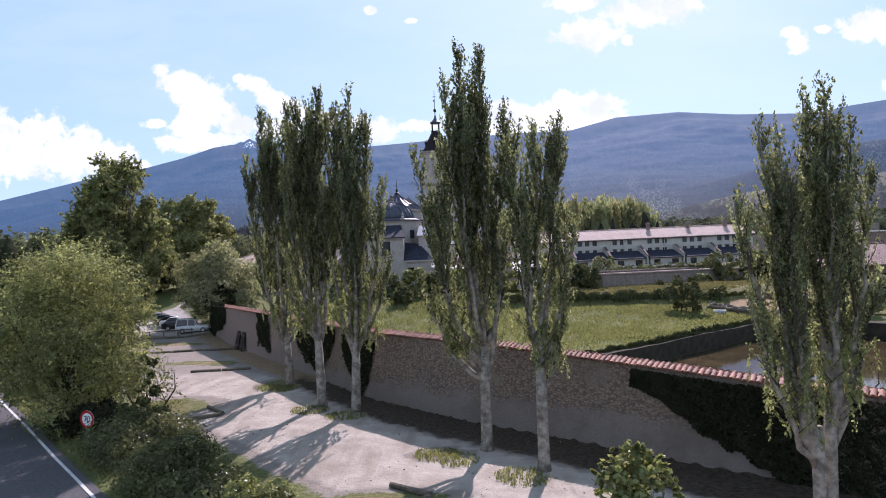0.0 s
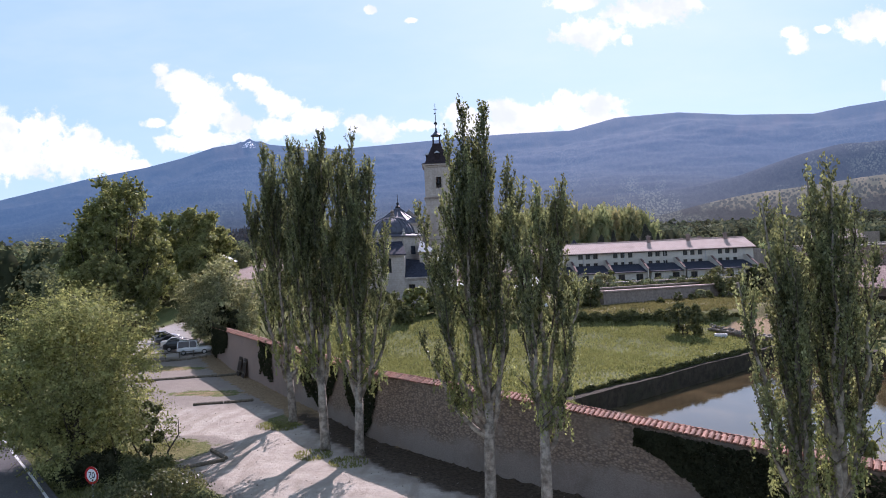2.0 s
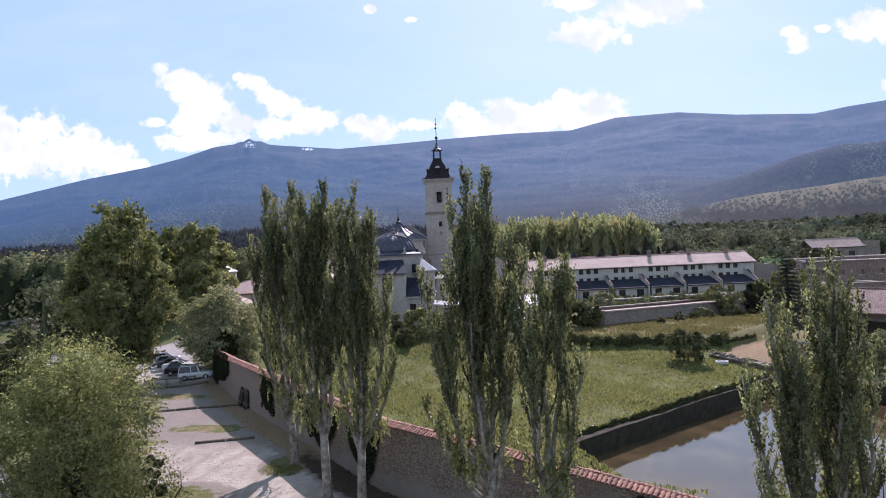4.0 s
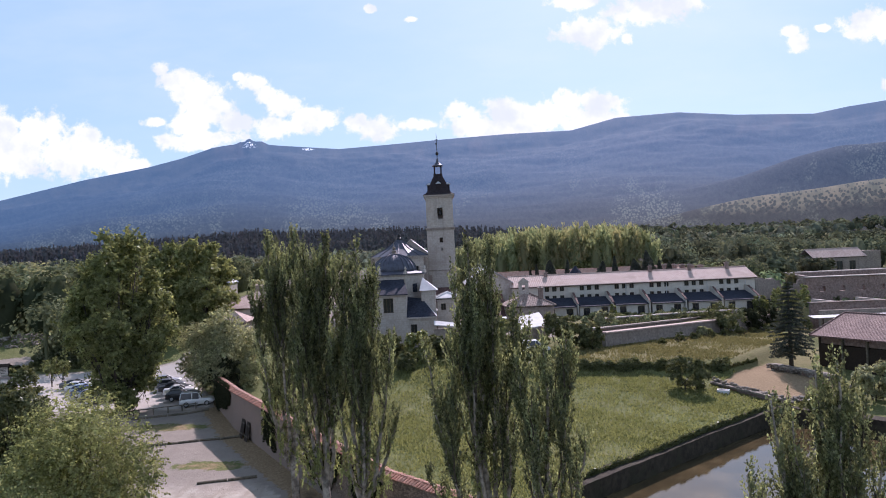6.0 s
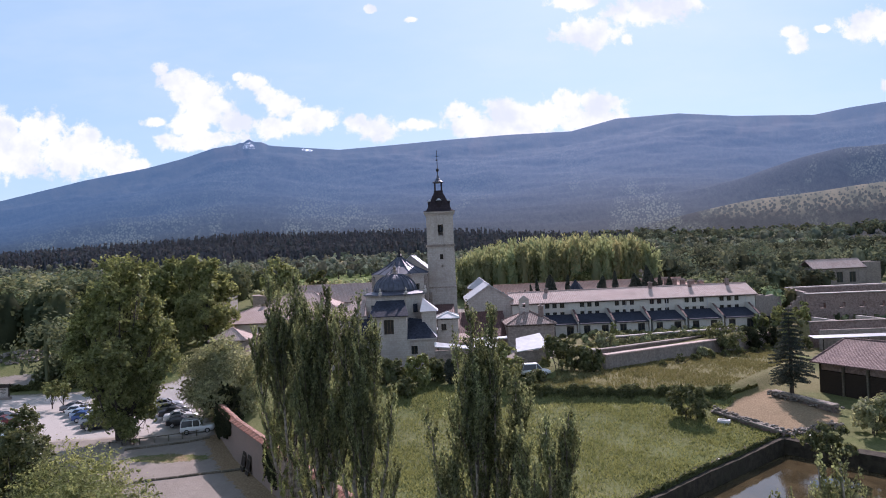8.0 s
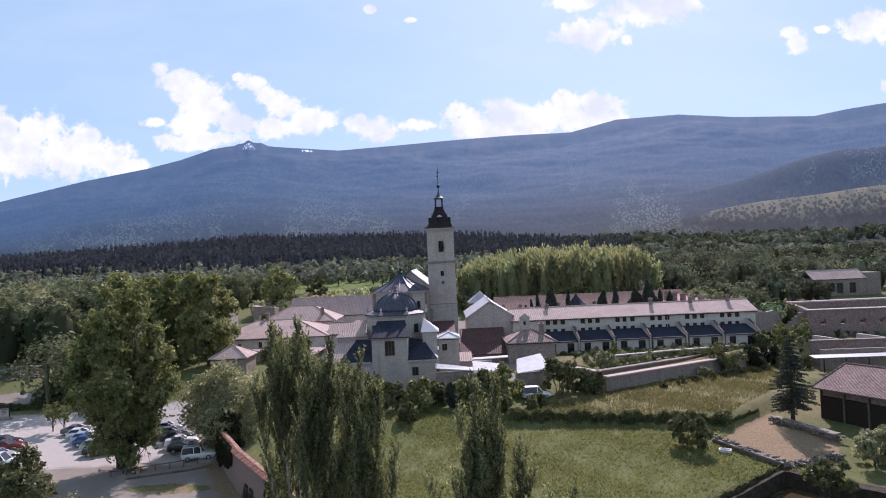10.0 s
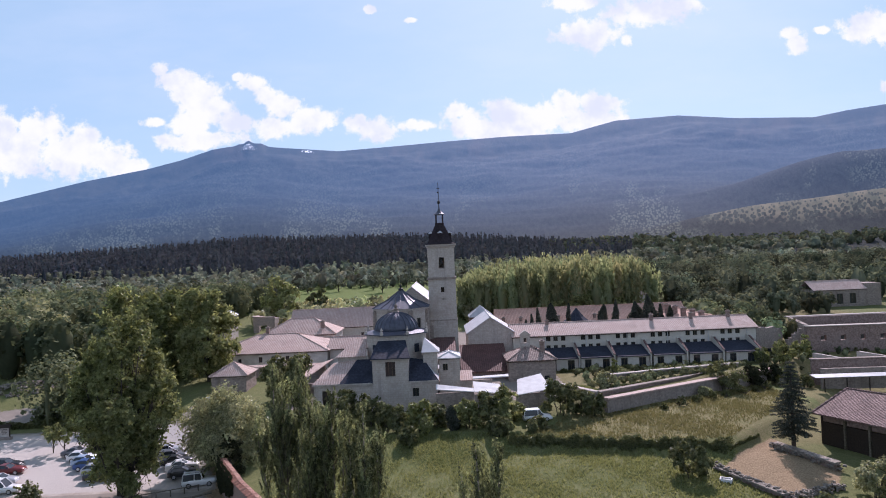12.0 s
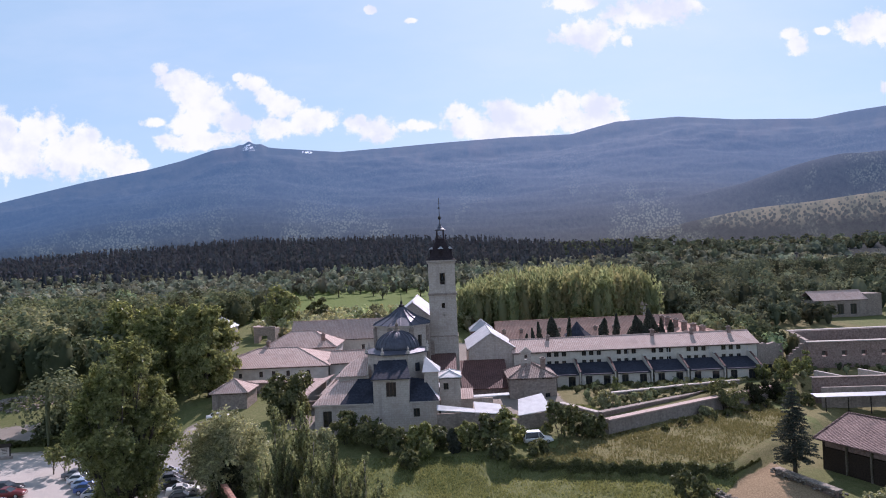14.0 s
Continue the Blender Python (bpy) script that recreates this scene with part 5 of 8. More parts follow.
        wpart("dormer_cap", Geo().loft([[(px - 0.62, py - 0.62, 36.35), (px + 0.62, py - 0.62, 36.35), (px + 0.62, py + 0.62, 36.35), (px - 0.62, py + 0.62, 36.35)],
                                       [(px - 0.1, py - 0.1, 36.85), (px + 0.1, py - 0.1, 36.85), (px + 0.1, py + 0.1, 36.85), (px - 0.1, py + 0.1, 36.85)]]), M_ZINC, spire)
    lantern = wpart("lantern_base", Geo().box(cx - 1.0, cx + 1.0, cy - 1.0, cy + 1.0, 38.3, 38.7, 0.06), M_SPIRE, t)
    for ox in (-0.72, 0.72):
        for oy in (-0.72, 0.72):
            wpart("lantern_post", Geo().box(cx + ox - 0.17, cx + ox + 0.17, cy + oy - 0.17, cy + oy + 0.17, 38.7, 40.5), M_SPIRE, lantern)
    wpart("lantern_cap", Geo().lathe([(1.25, 40.5), (1.2, 40.7), (0.75, 41.0), (0.32, 41.5), (0.14, 42.3)], 12, cx, cy), M_LEAD, lantern)
    wpart("ball", Geo().lathe([(0.05, 42.9), (0.28, 43.1), (0.36, 43.35), (0.28, 43.6), (0.05, 43.8)], 14, cx, cy), M_IRON, t, "", True)
    wpart("vane_rod", Geo().tube([(cx, cy, 42.2), (cx, cy, 47.8)], [0.09, 0.05], 6), M_IRON, t)
    wpart("vane_cross", Geo().box(cx - 0.35, cx + 0.35, cy - 0.03, cy + 0.03, 46.4, 46.52), M_IRON, t)
    wpart("vane", Geo().box(cx - 0.3, cx + 0.1, cy - 0.03, cy + 0.03, 45.4, 45.7), M_IRON, t)
    wpart("buttress", Geo().box(cx - 4.6, cx - 2.2, cy - 3.9, cy - 1.0, z0 - 1, 16.4, 0.1), M_STONE_OLD, t)


build_tower()

# ---------------------------------------------------------------- the domed chapel, apse and nave


def build_chapel():
    c = thing("domed_chapel", (-12, 112, 5), "pale granite chapel with a ribbed lead dome", "chapel")
    z0 = 4.0

    def stretch(p, q, za, zb, holes=(), thick=0.8, bars=2):
        wpart("wall", panel(p, q, za, zb, thick, holes), M_STONE, c)
        for h in holes:
            add_window(c, p, q, h, thick, bars=bars)
    # low outer block
    stretch((-22.8, 108.0), (-12.7, 108.0), z0, 10.1, [(1.4, 2.9, 6.2, 9.0)], bars=1)
    stretch((-6.6, 108.0), (-1.8, 108.0), z0, 10.1, [(0.6, 1.7, 7.4, 8.9)], bars=1)
    stretch((-1.8, 108.8), (-1.8, 123.0), z0, 10.1)
    stretch((-22.8, 123.0), (-22.8, 108.8), z0, 10.1)
    # the projecting bay with its large window
    stretch((-12.7, 107.9), (-6.6, 107.9), z0, 14.1, [(2.2, 3.9, 11.0, 13.5)])
    stretch((-6.6, 108.7), (-6.6, 113.5), 9.0, 14.1)
    stretch((-12.7, 113.5), (-12.7, 108.7), 9.0, 14.1)
    mono_roof(c, [(-13.1, 107.5, 14.15), (-6.2, 107.5, 14.15), (-7.2, 112.9, 16.5), (-12.1, 112.9, 16.5)], M_SLATE)
    wpart("cornice", Geo().box(-13.0, -6.3, 107.6, 107.9, 13.85, 14.1), M_STONE, c)
    wpart("cornice", Geo().box(-23.1, -12.8, 107.65, 108.0, 9.85, 10.12), M_STONE, c)
    wpart("cornice", Geo().box(-6.55, -1.5, 107.65, 108.0, 9.85, 10.12), M_STONE, c)
    # lean-to roofs of the block
    mono_roof(c, [(-18.4, 107.7, 10.15), (-12.7, 107.7, 10.15), (-12.7, 113.4, 13.3), (-16.0, 113.4, 13.3)], M_SLATE)
    mono_roof(c, [(-23.1, 107.7, 10.15), (-18.4, 107.7, 10.16), (-16.0, 113.4, 13.3), (-19.3, 113.4, 12.9)], M_ROOF)
    mono_roof(c, [(-6.6, 107.7, 10.15), (-1.5, 107.7, 10.15), (-4.0, 112.2, 13.0), (-6.6, 113.2, 13.3)], M_SLATE)
    mono_roof(c, [(-1.5, 107.7, 10.15), (-1.5, 123.0, 10.15), (-4.0, 120.0, 12.6), (-4.0, 112.2, 13.0)], M_ZINC)
    mono_roof(c, [(-23.1, 123.0, 10.15), (-23.1, 107.7, 10.15), (-19.3, 113.4, 12.9), (-19.3, 123.0, 12.9)], M_ROOF)
    # tiled wing to the west of the drum
    wpart("wing", panel((-19.4, 113.4), (-14.0, 113.4), 11.0, 13.9, 0.6), M_STONE, c)
    wpart("wing", panel((-19.4, 124.0), (-19.4, 114.0), 11.0, 13.9, 0.6), M_STONE, c)
    mono_roof(c, [(-19.8, 113.0, 13.9), (-14.4, 113.0, 13.95), (-14.6, 118.0, 16.4), (-16.6, 118.0, 16.4)], M_ROOF)
    mono_roof(c, [(-19.8, 124.4, 13.9), (-19.8, 113.0, 13.9), (-16.6, 118.0, 16.4), (-16.6, 122.0, 16.4)], M_ROOF)
    # octagonal drum
    cx, cy = -9.1, 118.4
    ring = octagon(cx, cy, 5.75)
    drum = wpart("drum", Geo().extrude(ring, 8.0, 17.1), M_STONE, c)
    wpart("cornice", Geo().extrude(octagon(cx, cy, 5.95), 17.1, 17.3), M_STONE, drum)
    wpart("cornice", Geo().extrude(octagon(cx, cy, 6.25), 17.3, 17.5), M_LEAD, drum)
    skirt = Geo().loft([[(x, y, 17.5) for x, y in octagon(cx, cy, 6.2)], [(x, y, 17.9) for x, y in octagon(cx, cy, 4.3)]])
    wpart("skirt_roof", skirt, M_LEAD, drum)
    for x, y in octagon(cx, cy, 6.0):
        wpart("finial", Geo().lathe([(0.34, 17.45), (0.30, 17.9), (0.12, 18.1), (0.22, 18.35), (0.04, 18.8)], 8, x, y), M_STONE, drum)
    for k in (0, 7, 1):
        a = radians(-90 + 45 * (k if k < 4 else k - 8))
        x, y = cx + 5.34 * math.cos(a), cy + 5.34 * math.sin(a)
        if k:
            nx, ny = -math.sin(a), math.cos(a)
            f = Geo()
            f.slab([(x - nx * 0.5, y - ny * 0.5, 15.6), (x + nx * 0.5, y + ny * 0.5, 15.6), (x + nx * 0.5 + math.cos(a) * 0.08, y + ny * 0.5 + math.sin(a) * 0.08, 15.6), (x - nx * 0.5 + math.cos(a) * 0.08, y - ny * 0.5 + math.sin(a) * 0.08, 15.6)], 1.5)
            wpart("niche", f, M_SLATE, drum)
    dome = []
    for j in range(10):
        a = radians(90 * j / 9)
        dome.append((max(4.05 * math.cos(a), 0.32), 17.8 + 3.25 * math.sin(a)))
    d = wpart("dome", Geo().lathe(dome, 48, cx, cy), M_LEAD, c, "ribbed grey lead dome", True)
    for k in range(24):
        b = 2 * math.pi * k / 24
        path = [(cx + (r + 0.03) * math.cos(b), cy + (r + 0.03) * math.sin(b), z + 0.03) for r, z in dome]
        wpart("rib", Geo().tube(path, 0.075, 4), M_LEAD, d)
    lan = wpart("lantern", Geo().lathe([(0.62, 20.9), (0.66, 21.15), (0.36, 21.35), (0.42, 21.7), (0.2, 21.9), (0.36, 22.15), (0.30, 22.4), (0.06, 22.6), (0.04, 23.4)], 12, cx, cy), M_STONE_OLD, c)
    # stair turret with a pale pyramid roof
    wpart("turret", Geo().box(-4.1, -1.6, 111.5, 115.5, 8.0, 14.4), M_STONE, c)
    wpart("turret_roof", Geo().add([(-4.4, 111.1, 14.4), (-1.2, 111.1, 14.4), (-1.2, 115.9, 14.4), (-4.4, 115.9, 14.4), (-3.9, 114.4, 16.6), (-3.9, 115.0, 16.6)],
                                   [(0, 1, 4), (1, 2, 5, 4), (2, 3, 5), (3, 0, 4, 5), (3, 2, 1, 0)]), M_ZINC, c)


build_chapel()


def build_apse():
    a = thing("church_apse", (-9.2, 135.5, 5.5), "tall polygonal granite apse under a lead pyramid roof", "church")
    cx, cy, r = -9.2, 135.6, 5.9
    n = 8
    ring = octagon(cx, cy, r)
    for k in range(n):
        p, q = ring[k], ring[(k + 1) % n]
        m = math.hypot(q[0] - p[0], q[1] - p[1])
        holes = [(m / 2 - 0.55, m / 2 + 0.55, 15.4, 18.6)] if k in (5, 6, 7, 4) else []
        wpart("wall", panel(p, q, 5, 20.4, 0.8, holes), M_STONE, a)
        for h in holes:
            add_window(a, p, q, h, 0.8, bars=1)
        pil = Geo().lathe([(0.5, 5.0), (0.5, 20.0), (0.2, 20.4)], 6, *p)
        wpart("buttress", pil, M_STONE_OLD, a)
    wpart("cornice", Geo().extrude(octagon(cx, cy, r + 0.45), 20.4, 20.75), M_STONE, a)
    top = [(x, y, 20.75) for x, y in octagon(cx, cy, r + 0.6)]
    mid = [(x, y, 22.3) for x, y in octagon(cx, cy, 3.2)]
    peak = [(x, y, 24.3) for x, y in octagon(cx, cy, 0.35)]
    roof = wpart("roof", Geo().loft([top, mid, peak]), M_LEAD, a, "grey lead pyramid roof")
    for k in range(8):
        for f in (0.0, 0.5):
            e = [tuple(Vector(u[k]).lerp(Vector(u[(k + 1) % 8]), f) + Vector((0, 0, 0.04))) for u in (top, mid, peak)]
            wpart("rib", Geo().tube(e, 0.10, 4), M_LEAD, roof)
    wpart("finial", Geo().lathe([(0.5, 24.2), (0.55, 24.6), (0.2, 24.9), (0.3, 25.3), (0.07, 25.7), (0.05, 27.4)], 10, cx, cy), M_IRON, a)
    nave = house("church_nave", -12.2, -2.4, 145.0, 174.0, 5.5, 20.6, "high granite church nave with a pale sheet roof", "church", M_STONE, gable_y=None)
    gable_roof(nave, -12.2, -2.4, 145.0, 174.0, 20.6, 24.6, M_ZINC, 0.4, "y")
    wpart("gable", Geo().add([(-12.2, 145.02, 20.6), (-2.4, 145.02, 20.6), (-7.3, 145.02, 24.4), (-12.2, 145.5, 20.6), (-2.4, 145.5, 20.6), (-7.3, 145.5, 24.4)], [(0, 1, 2), (5, 4, 3), (0, 3, 4, 1), (1, 4, 5, 2), (2, 5, 3, 0)]), M_STONE, nave)
    side = house("sacristy", -3.3, 1.6, 124.5, 138.0, 5.5, 11.5, "low granite sacristy with a dark roof", "building", M_STONE_OLD)
    mono_roof(side, [(-3.6, 124.1, 11.5), (2.0, 124.1, 11.5), (2.0, 138.0, 13.6), (-3.6, 138.0, 13.6)], M_ROOF_DARK)


build_apse()

# ---------------------------------------------------------------- the halls west of the church
WEST = [(-48.9, 7.9, 0.8, 1.1), (-44.0, 8.0, 0.9, 1.3), (-41.0, 8.0, 0.9, 1.3), (-37.6, 8.0, 0.9, 1.3), (-32.8, 8.0, 0.9, 1.3)]
hall = house("west_hall", -56.0, -28.2, 150.0, 168.0, 4.0, 10.2, "long whitewashed hall with a faded clay hip roof", "building", M_WHITEWASH, front=WEST)
hip_roof(hall, -56.0, -28.2, 150.0, 168.0, 10.25, 13.6, M_ROOF, 0.5)
chimney(hall, -44.8, 160.0, 12.8, 15.4, 0.8)
rear = house("rear_hall", -49.0, -29.5, 168.6, 182.0, 5.0, 12.0, "tall rear hall with a faded clay hip roof", "building", M_WHITEWASH)
hip_roof(rear, -49.0, -29.5, 168.6, 182.0, 12.1, 16.0, M_ROOF, 0.5)
chimney(rear, -33.0, 171.0, 13.0, 15.4, 0.9)
link = house("link_wing", -28.0, -15.0, 152.0, 161.0, 5.0, 10.4, "low link wing with a clay roof", "building", M_WHITEWASH, front=[(-25.5, 7.0, 0.8, 1.1), (-22.5, 7.0, 0.8, 1.1)])
gable_roof(link, -28.0, -15.0, 152.0, 161.0, 10.45, 12.6, M_ROOF)
clo = house("cloister_wing", -45.0, -14.0, 184.0, 196.0, 6.0, 12.4, "long cloister wing with a clay gable roof", "building", M_RENDER, front=[(-24.0, 9.0, 0.9, 1.4), (-19.0, 9.0, 0.9, 1.4)])
gable_roof(clo, -45.0, -14.0, 184.0, 196.0, 12.5, 17.2, M_ROOF)
hut = house("garden_hut", -47.6, -40.6, 128.0, 135.0, 4.5, 8.9, "square rubble hut with a hipped clay roof", "hut", M_STONE_OLD)
hip_roof(hut, -47.6, -40.6, 128.0, 135.0, 8.95, 11.2, M_ROOF, 0.4)
yard_wall = thing("yard_wall", (-38, 141, 4.5), "dark rubble yard wall with tile coping", "wall")
wpart("wall", panel((-52.0, 142.0), (-27.0, 141.0), 3.5, 8.2, 0.7), M_STONE_OLD, yard_wall)
wpart("coping", Geo().slab([(-52.0, 141.6, 8.3), (-27.0, 140.6, 8.3), (-27.0, 142.1, 8.6), (-52.0, 143.1, 8.6)], 0.15), M_ROOF, yard_wall)
lean = thing("lean_to_shed", (-27, 128, 5), "narrow lean-to shed with a pale tile roof", "shed")
wpart("wall", panel((-31.0, 124.0), (-24.6, 124.0), 3.5, 7.4, 0.5), M_STONE_OLD, lean)
wpart("wall", panel((-24.6, 124.5), (-24.6, 141.0), 3.5, 8.6, 0.5), M_STONE_OLD, lean)
mono_roof(lean, [(-31.4, 123.6, 7.5), (-27.4, 123.6, 8.7), (-25.0, 140.8, 9.6), (-29.0, 140.8, 8.4)], M_ROOF)
ruin = thing("ruined_gatehouse", (-61.5, 218, 7), "roofless stone gatehouse with an arched opening", "ruin")
wpart("wall", panel((-65.3, 216.0), (-58.0, 216.0), 6.0, 13.6, 0.9, [(1.8, 4.6, 6.0, 10.6)]), M_STONE_OLD, ruin)
wpart("wall", panel((-58.0, 216.9), (-58.0, 222.0), 6.0, 12.8, 0.9), M_STONE_OLD, ruin)
wpart("wall", panel((-65.3, 222.0), (-65.3, 216.9), 6.0, 13.8, 0.9), M_STONE_OLD, ruin)
wpart("coping", Geo().slab([(-65.5, 215.8, 13.8), (-57.8, 215.8, 13.0), (-57.8, 217.0, 13.2), (-65.5, 217.0, 14.0)], 0.15), M_ROOF, ruin)
pav = house("white_roofed_lodge", -75.5, -67.9, 200.0, 208.0, 7.0, 15.2, "small stone lodge with a bright pale pyramid roof", "building", M_STONE)
hip_roof(pav, -75.5, -67.9, 200.0, 208.0, 15.3, 18.4, M_ZINC, 0.3)

# ---------------------------------------------------------------- the court east of the church
gab = house("gabled_chapter_house", 5.0, 15.1, 141.0, 158.0, 5.5, 14.0, "granite gabled building with a pale sheet roof", "building", M_STONE, front=[(9.9, 9.2, 1.6, 1.9)], bars=2)
wpart("gable", Geo().add([(5.0, 141.02, 14.0), (15.1, 141.02, 14.0), (10.05, 141.02, 17.1), (5.0, 141.5, 14.0), (15.1, 141.5, 14.0), (10.05, 141.5, 17.1)], [(0, 1, 2), (5, 4, 3), (0, 3, 4, 1), (1, 4, 5, 2), (2, 5, 3, 0)]), M_STONE, gab)
gable_roof(gab, 5.0, 15.1, 141.0, 158.0, 14.05, 17.35, M_ZINC, 0.35, "y")
lant = house("lantern_block", 6.4, 12.0, 160.0, 166.0, 8.0, 15.6, "small hipped block behind the chapter house", "building", M_STONE_OLD)
hip_roof(lant, 6.4, 12.0, 160.0, 166.0, 15.7, 18.2, M_ZINC, 0.3)
red = thing("lean_to_wing", (8, 135, 5), "low wing with a dark red lean-to tile roof", "building")
wpart("wall", panel((3.2, 130.0), (12.6, 130.0), 4.5, 7.2, 0.5), M_BRICKWALL, red)
mono_roof(red, [(2.9, 129.5, 7.3), (12.8, 129.5, 7.3), (12.8, 140.9, 11.4), (2.9, 140.9, 11.4)], M_ROOF_DARK)
hipb = house("hipped_wing", 12.4, 21.8, 127.0, 136.0, 4.5, 9.6, "square rubble wing with a mottled hip roof", "building", M_STONE_OLD, front=[(20.0, 5.4, 1.0, 1.0)])
hip_roof(hipb, 12.4, 21.8, 127.0, 136.0, 9.65, 12.0, M_ROOF_MOTTLED, 0.4)
chimney(hipb, 19.6, 129.5, 10.6, 13.2, 0.9)
belf = wpart("bell_gable", panel((15.4, 131.0), (17.4, 131.0), 11.0, 14.2, 0.7, [(0.7, 1.3, 12.6, 13.6)]), M_STONE, hipb, "small stone bell gable")
wpart("bell_gable_cap", Geo().add([(15.1, 130.8, 14.2), (17.7, 130.8, 14.2), (17.7, 131.9, 14.2), (15.1, 131.9, 14.2), (16.4, 130.8, 15.2), (16.4, 131.9, 15.2)], [(0, 1, 4), (2, 3, 5), (1, 2, 5, 4), (3, 0, 4, 5), (3, 2, 1, 0)]), M_STONE, belf)
box = house("white_roofed_annex", -1.4, 2.3, 114.0, 119.0, 5.0, 12.8, "narrow stone annex with a bright sheet roof", "building", M_STONE, front=[(-0.3, 10.6, 0.9, 1.2)])
hip_roof(box, -1.4, 2.3, 114.0, 119.0, 12.85, 13.7, M_WHITE, 0.25)
for label, corners, wall_pts in (
        ("narrow lean-to with a bright white sheet roof", [(-2.0, 106.3, 8.85), (4.4, 106.35, 8.2), (4.4, 107.6, 8.52), (-2.0, 107.6, 9.45)], [((-2.0, 106.5), (4.4, 106.55))]),
        ("low store with a bright white sheet roof", [(4.45, 106.35, 8.2), (9.35, 106.5, 7.7), (8.9, 109.6, 8.65), (4.35, 109.6, 9.3)], [((4.45, 106.55), (9.3, 106.7)), ((9.2, 106.8), (8.85, 109.6))]),
        ("low shed with a bright white sheet roof", [(11.6, 106.2, 7.4), (17.4, 107.4, 7.9), (16.6, 112.6, 9.6), (12.2, 111.2, 9.0)], [((11.5, 106.4), (17.3, 107.7)), ((17.2, 107.7), (16.8, 112.8))])):
    shed = thing("white_roofed_shed", (corners[0][0], corners[0][1] + 1, 4.5), label, "shed")
    for p, q in wall_pts:
        wpart("wall", panel(p, q, 3.6, min(cz for _, _, cz in corners) - 0.1, 0.4), M_STONE_OLD, shed)
    mono_roof(shed, corners, M_WHITE, "sheet_roof", 0.12)
lowx = thing("low_court_building", (5, 120, 5), "low court building with an arched doorway and sheet roof", "building")
wpart("wall", panel((-1.4, 119.6), (8.4, 119.6), 4.5, 7.6, 0.5, [(6.0, 7.6, 4.5, 6.9)]), M_STONE, lowx)
mono_roof(lowx, [(-1.6, 119.2, 7.7), (4.8, 119.2, 7.7), (4.8, 123.6, 8.8), (-1.6, 123.6, 8.8)], M_ROOF)
mono_roof(lowx, [(4.8, 119.0, 8.0), (11.5, 119.0, 8.2), (11.5, 119.9, 8.4), (4.8, 119.9, 8.2)], M_WHITE, "coping")

# ---------------------------------------------------------------- the row of cells


def build_cells():
    x0, x1, yf = 14.9, 68.6, 140.0
    starts = [22.65 + 7.72 * i for i in range(6)]
    tops, lows = [], []
    for s in starts:
        for d in (0.0, 1.62, 3.3):
            tops.append((s + d, 11.45, 1.0, 1.2))
            lows.append((s + d, 9.55, 0.95, 1.0))
    row = house("row_of_cells", x0, x1, yf, 150.0, 5.2, 12.9, "long cream two-storey row of cells with small windows", "building", M_RENDER, front=tops + lows + [(17.6, 11.5, 0.9, 0.9)], sill=False)
    gable_roof(row, x0, x1, yf, 150.0, 12.95, 15.0, M_ROOF, 0.45)
    for x in (23.2, 47.0, 56.0, 64.5):
        chimney(row, x, 144.4, 14.0, 16.2 if x > 30 else 15.8, 0.7)
    for x in (22.0, 31.0, 40.0, 49.0, 58.0, 66.5):
        wpart("downpipe", Geo().tube([(x, yf - 0.10, 5.4), (x, yf - 0.10, 12.6)], 0.06, 6), M_ZINC, row)
    for i, s in enumerate([20.6] + [s + 5.4 for s in starts]):
        if i == 6:
            break
        a, b = s + 0.5, s + 7.3
        u = thing("cell_annex", ((a + b) / 2, 137, 5.3), "low cream annex with a dark slate lean-to roof", "annex", "annexes of the cells")
        doors = [(b - a - 6.0, b - a - 4.6, 5.6, 8.0), (b - a - 2.2, b - a - 0.7, 5.6, 8.0)]
        wpart("wall", panel((a, 134.6), (b, 134.6), 4.6, 8.35, 0.3, doors), M_RENDER, u)
        for d in doors:
            add_window(u, (a, 134.6), (b, 134.6), d, 0.3, bars=1, sill=False, name="glazed_door")
        mono_roof(u, [(a - 0.05, 134.1, 8.45), (b + 0.05, 134.1, 8.45), (b + 0.05, 139.95, 10.0), (a - 0.05, 139.95, 10.0)], M_SLATE)
        g = Geo()
        for x in (b + 0.1,):
            c = [(x, 133.9, 4.6), (x, 140.0, 4.6), (x, 140.0, 11.2), (x, 138.6, 11.0), (x, 133.9, 8.9)]
            g.add(c + [(x + 0.22, y, z) for _, y, z in c], [(0, 1, 2, 3, 4), (9, 8, 7, 6, 5)] + [(k, 5 + k, 5 + (k + 1) % 5, (k + 1) % 5) for k in range(5)])
        wpart("party_wall", g, M_RENDER, u)
        wpart("party_wall_coping", Geo().slab([(b + 0.0, 133.8, 9.05), (b + 0.42, 133.8, 9.05), (b + 0.42, 138.6, 11.15), (b + 0.0, 138.6, 11.15)], 0.12), M_ROOF_DARK, u)
    end = thing("ruined_end_wall", (73.5, 143.5, 5), "ragged roofless rubble end wall", "ruin")
    pts = [(68.7, 12.4), (71.5, 12.3), (72.4, 11.9), (75.2, 12.0), (76.6, 11.2), (78.2, 11.3)]
    g = Geo()
    ring = [(x, z) for x, z in pts]
    low = [(x, 4.5) for x, z in pts]
    v = [(x, 140.0 + (x - 68.7) * 0.75, z) for x, z in ring] + [(x, 140.0 + (x - 68.7) * 0.75, z) for x, z in low]
    v += [(x - 0.3, y + 0.8, z) for x, y, z in v]
    k = len(pts)
    f = [(i, i + 1, k + i + 1, k + i) for i in range(k - 1)] + [(2 * k + i + 1, 2 * k + i, 3 * k + i, 3 * k + i + 1) for i in range(k - 1)]
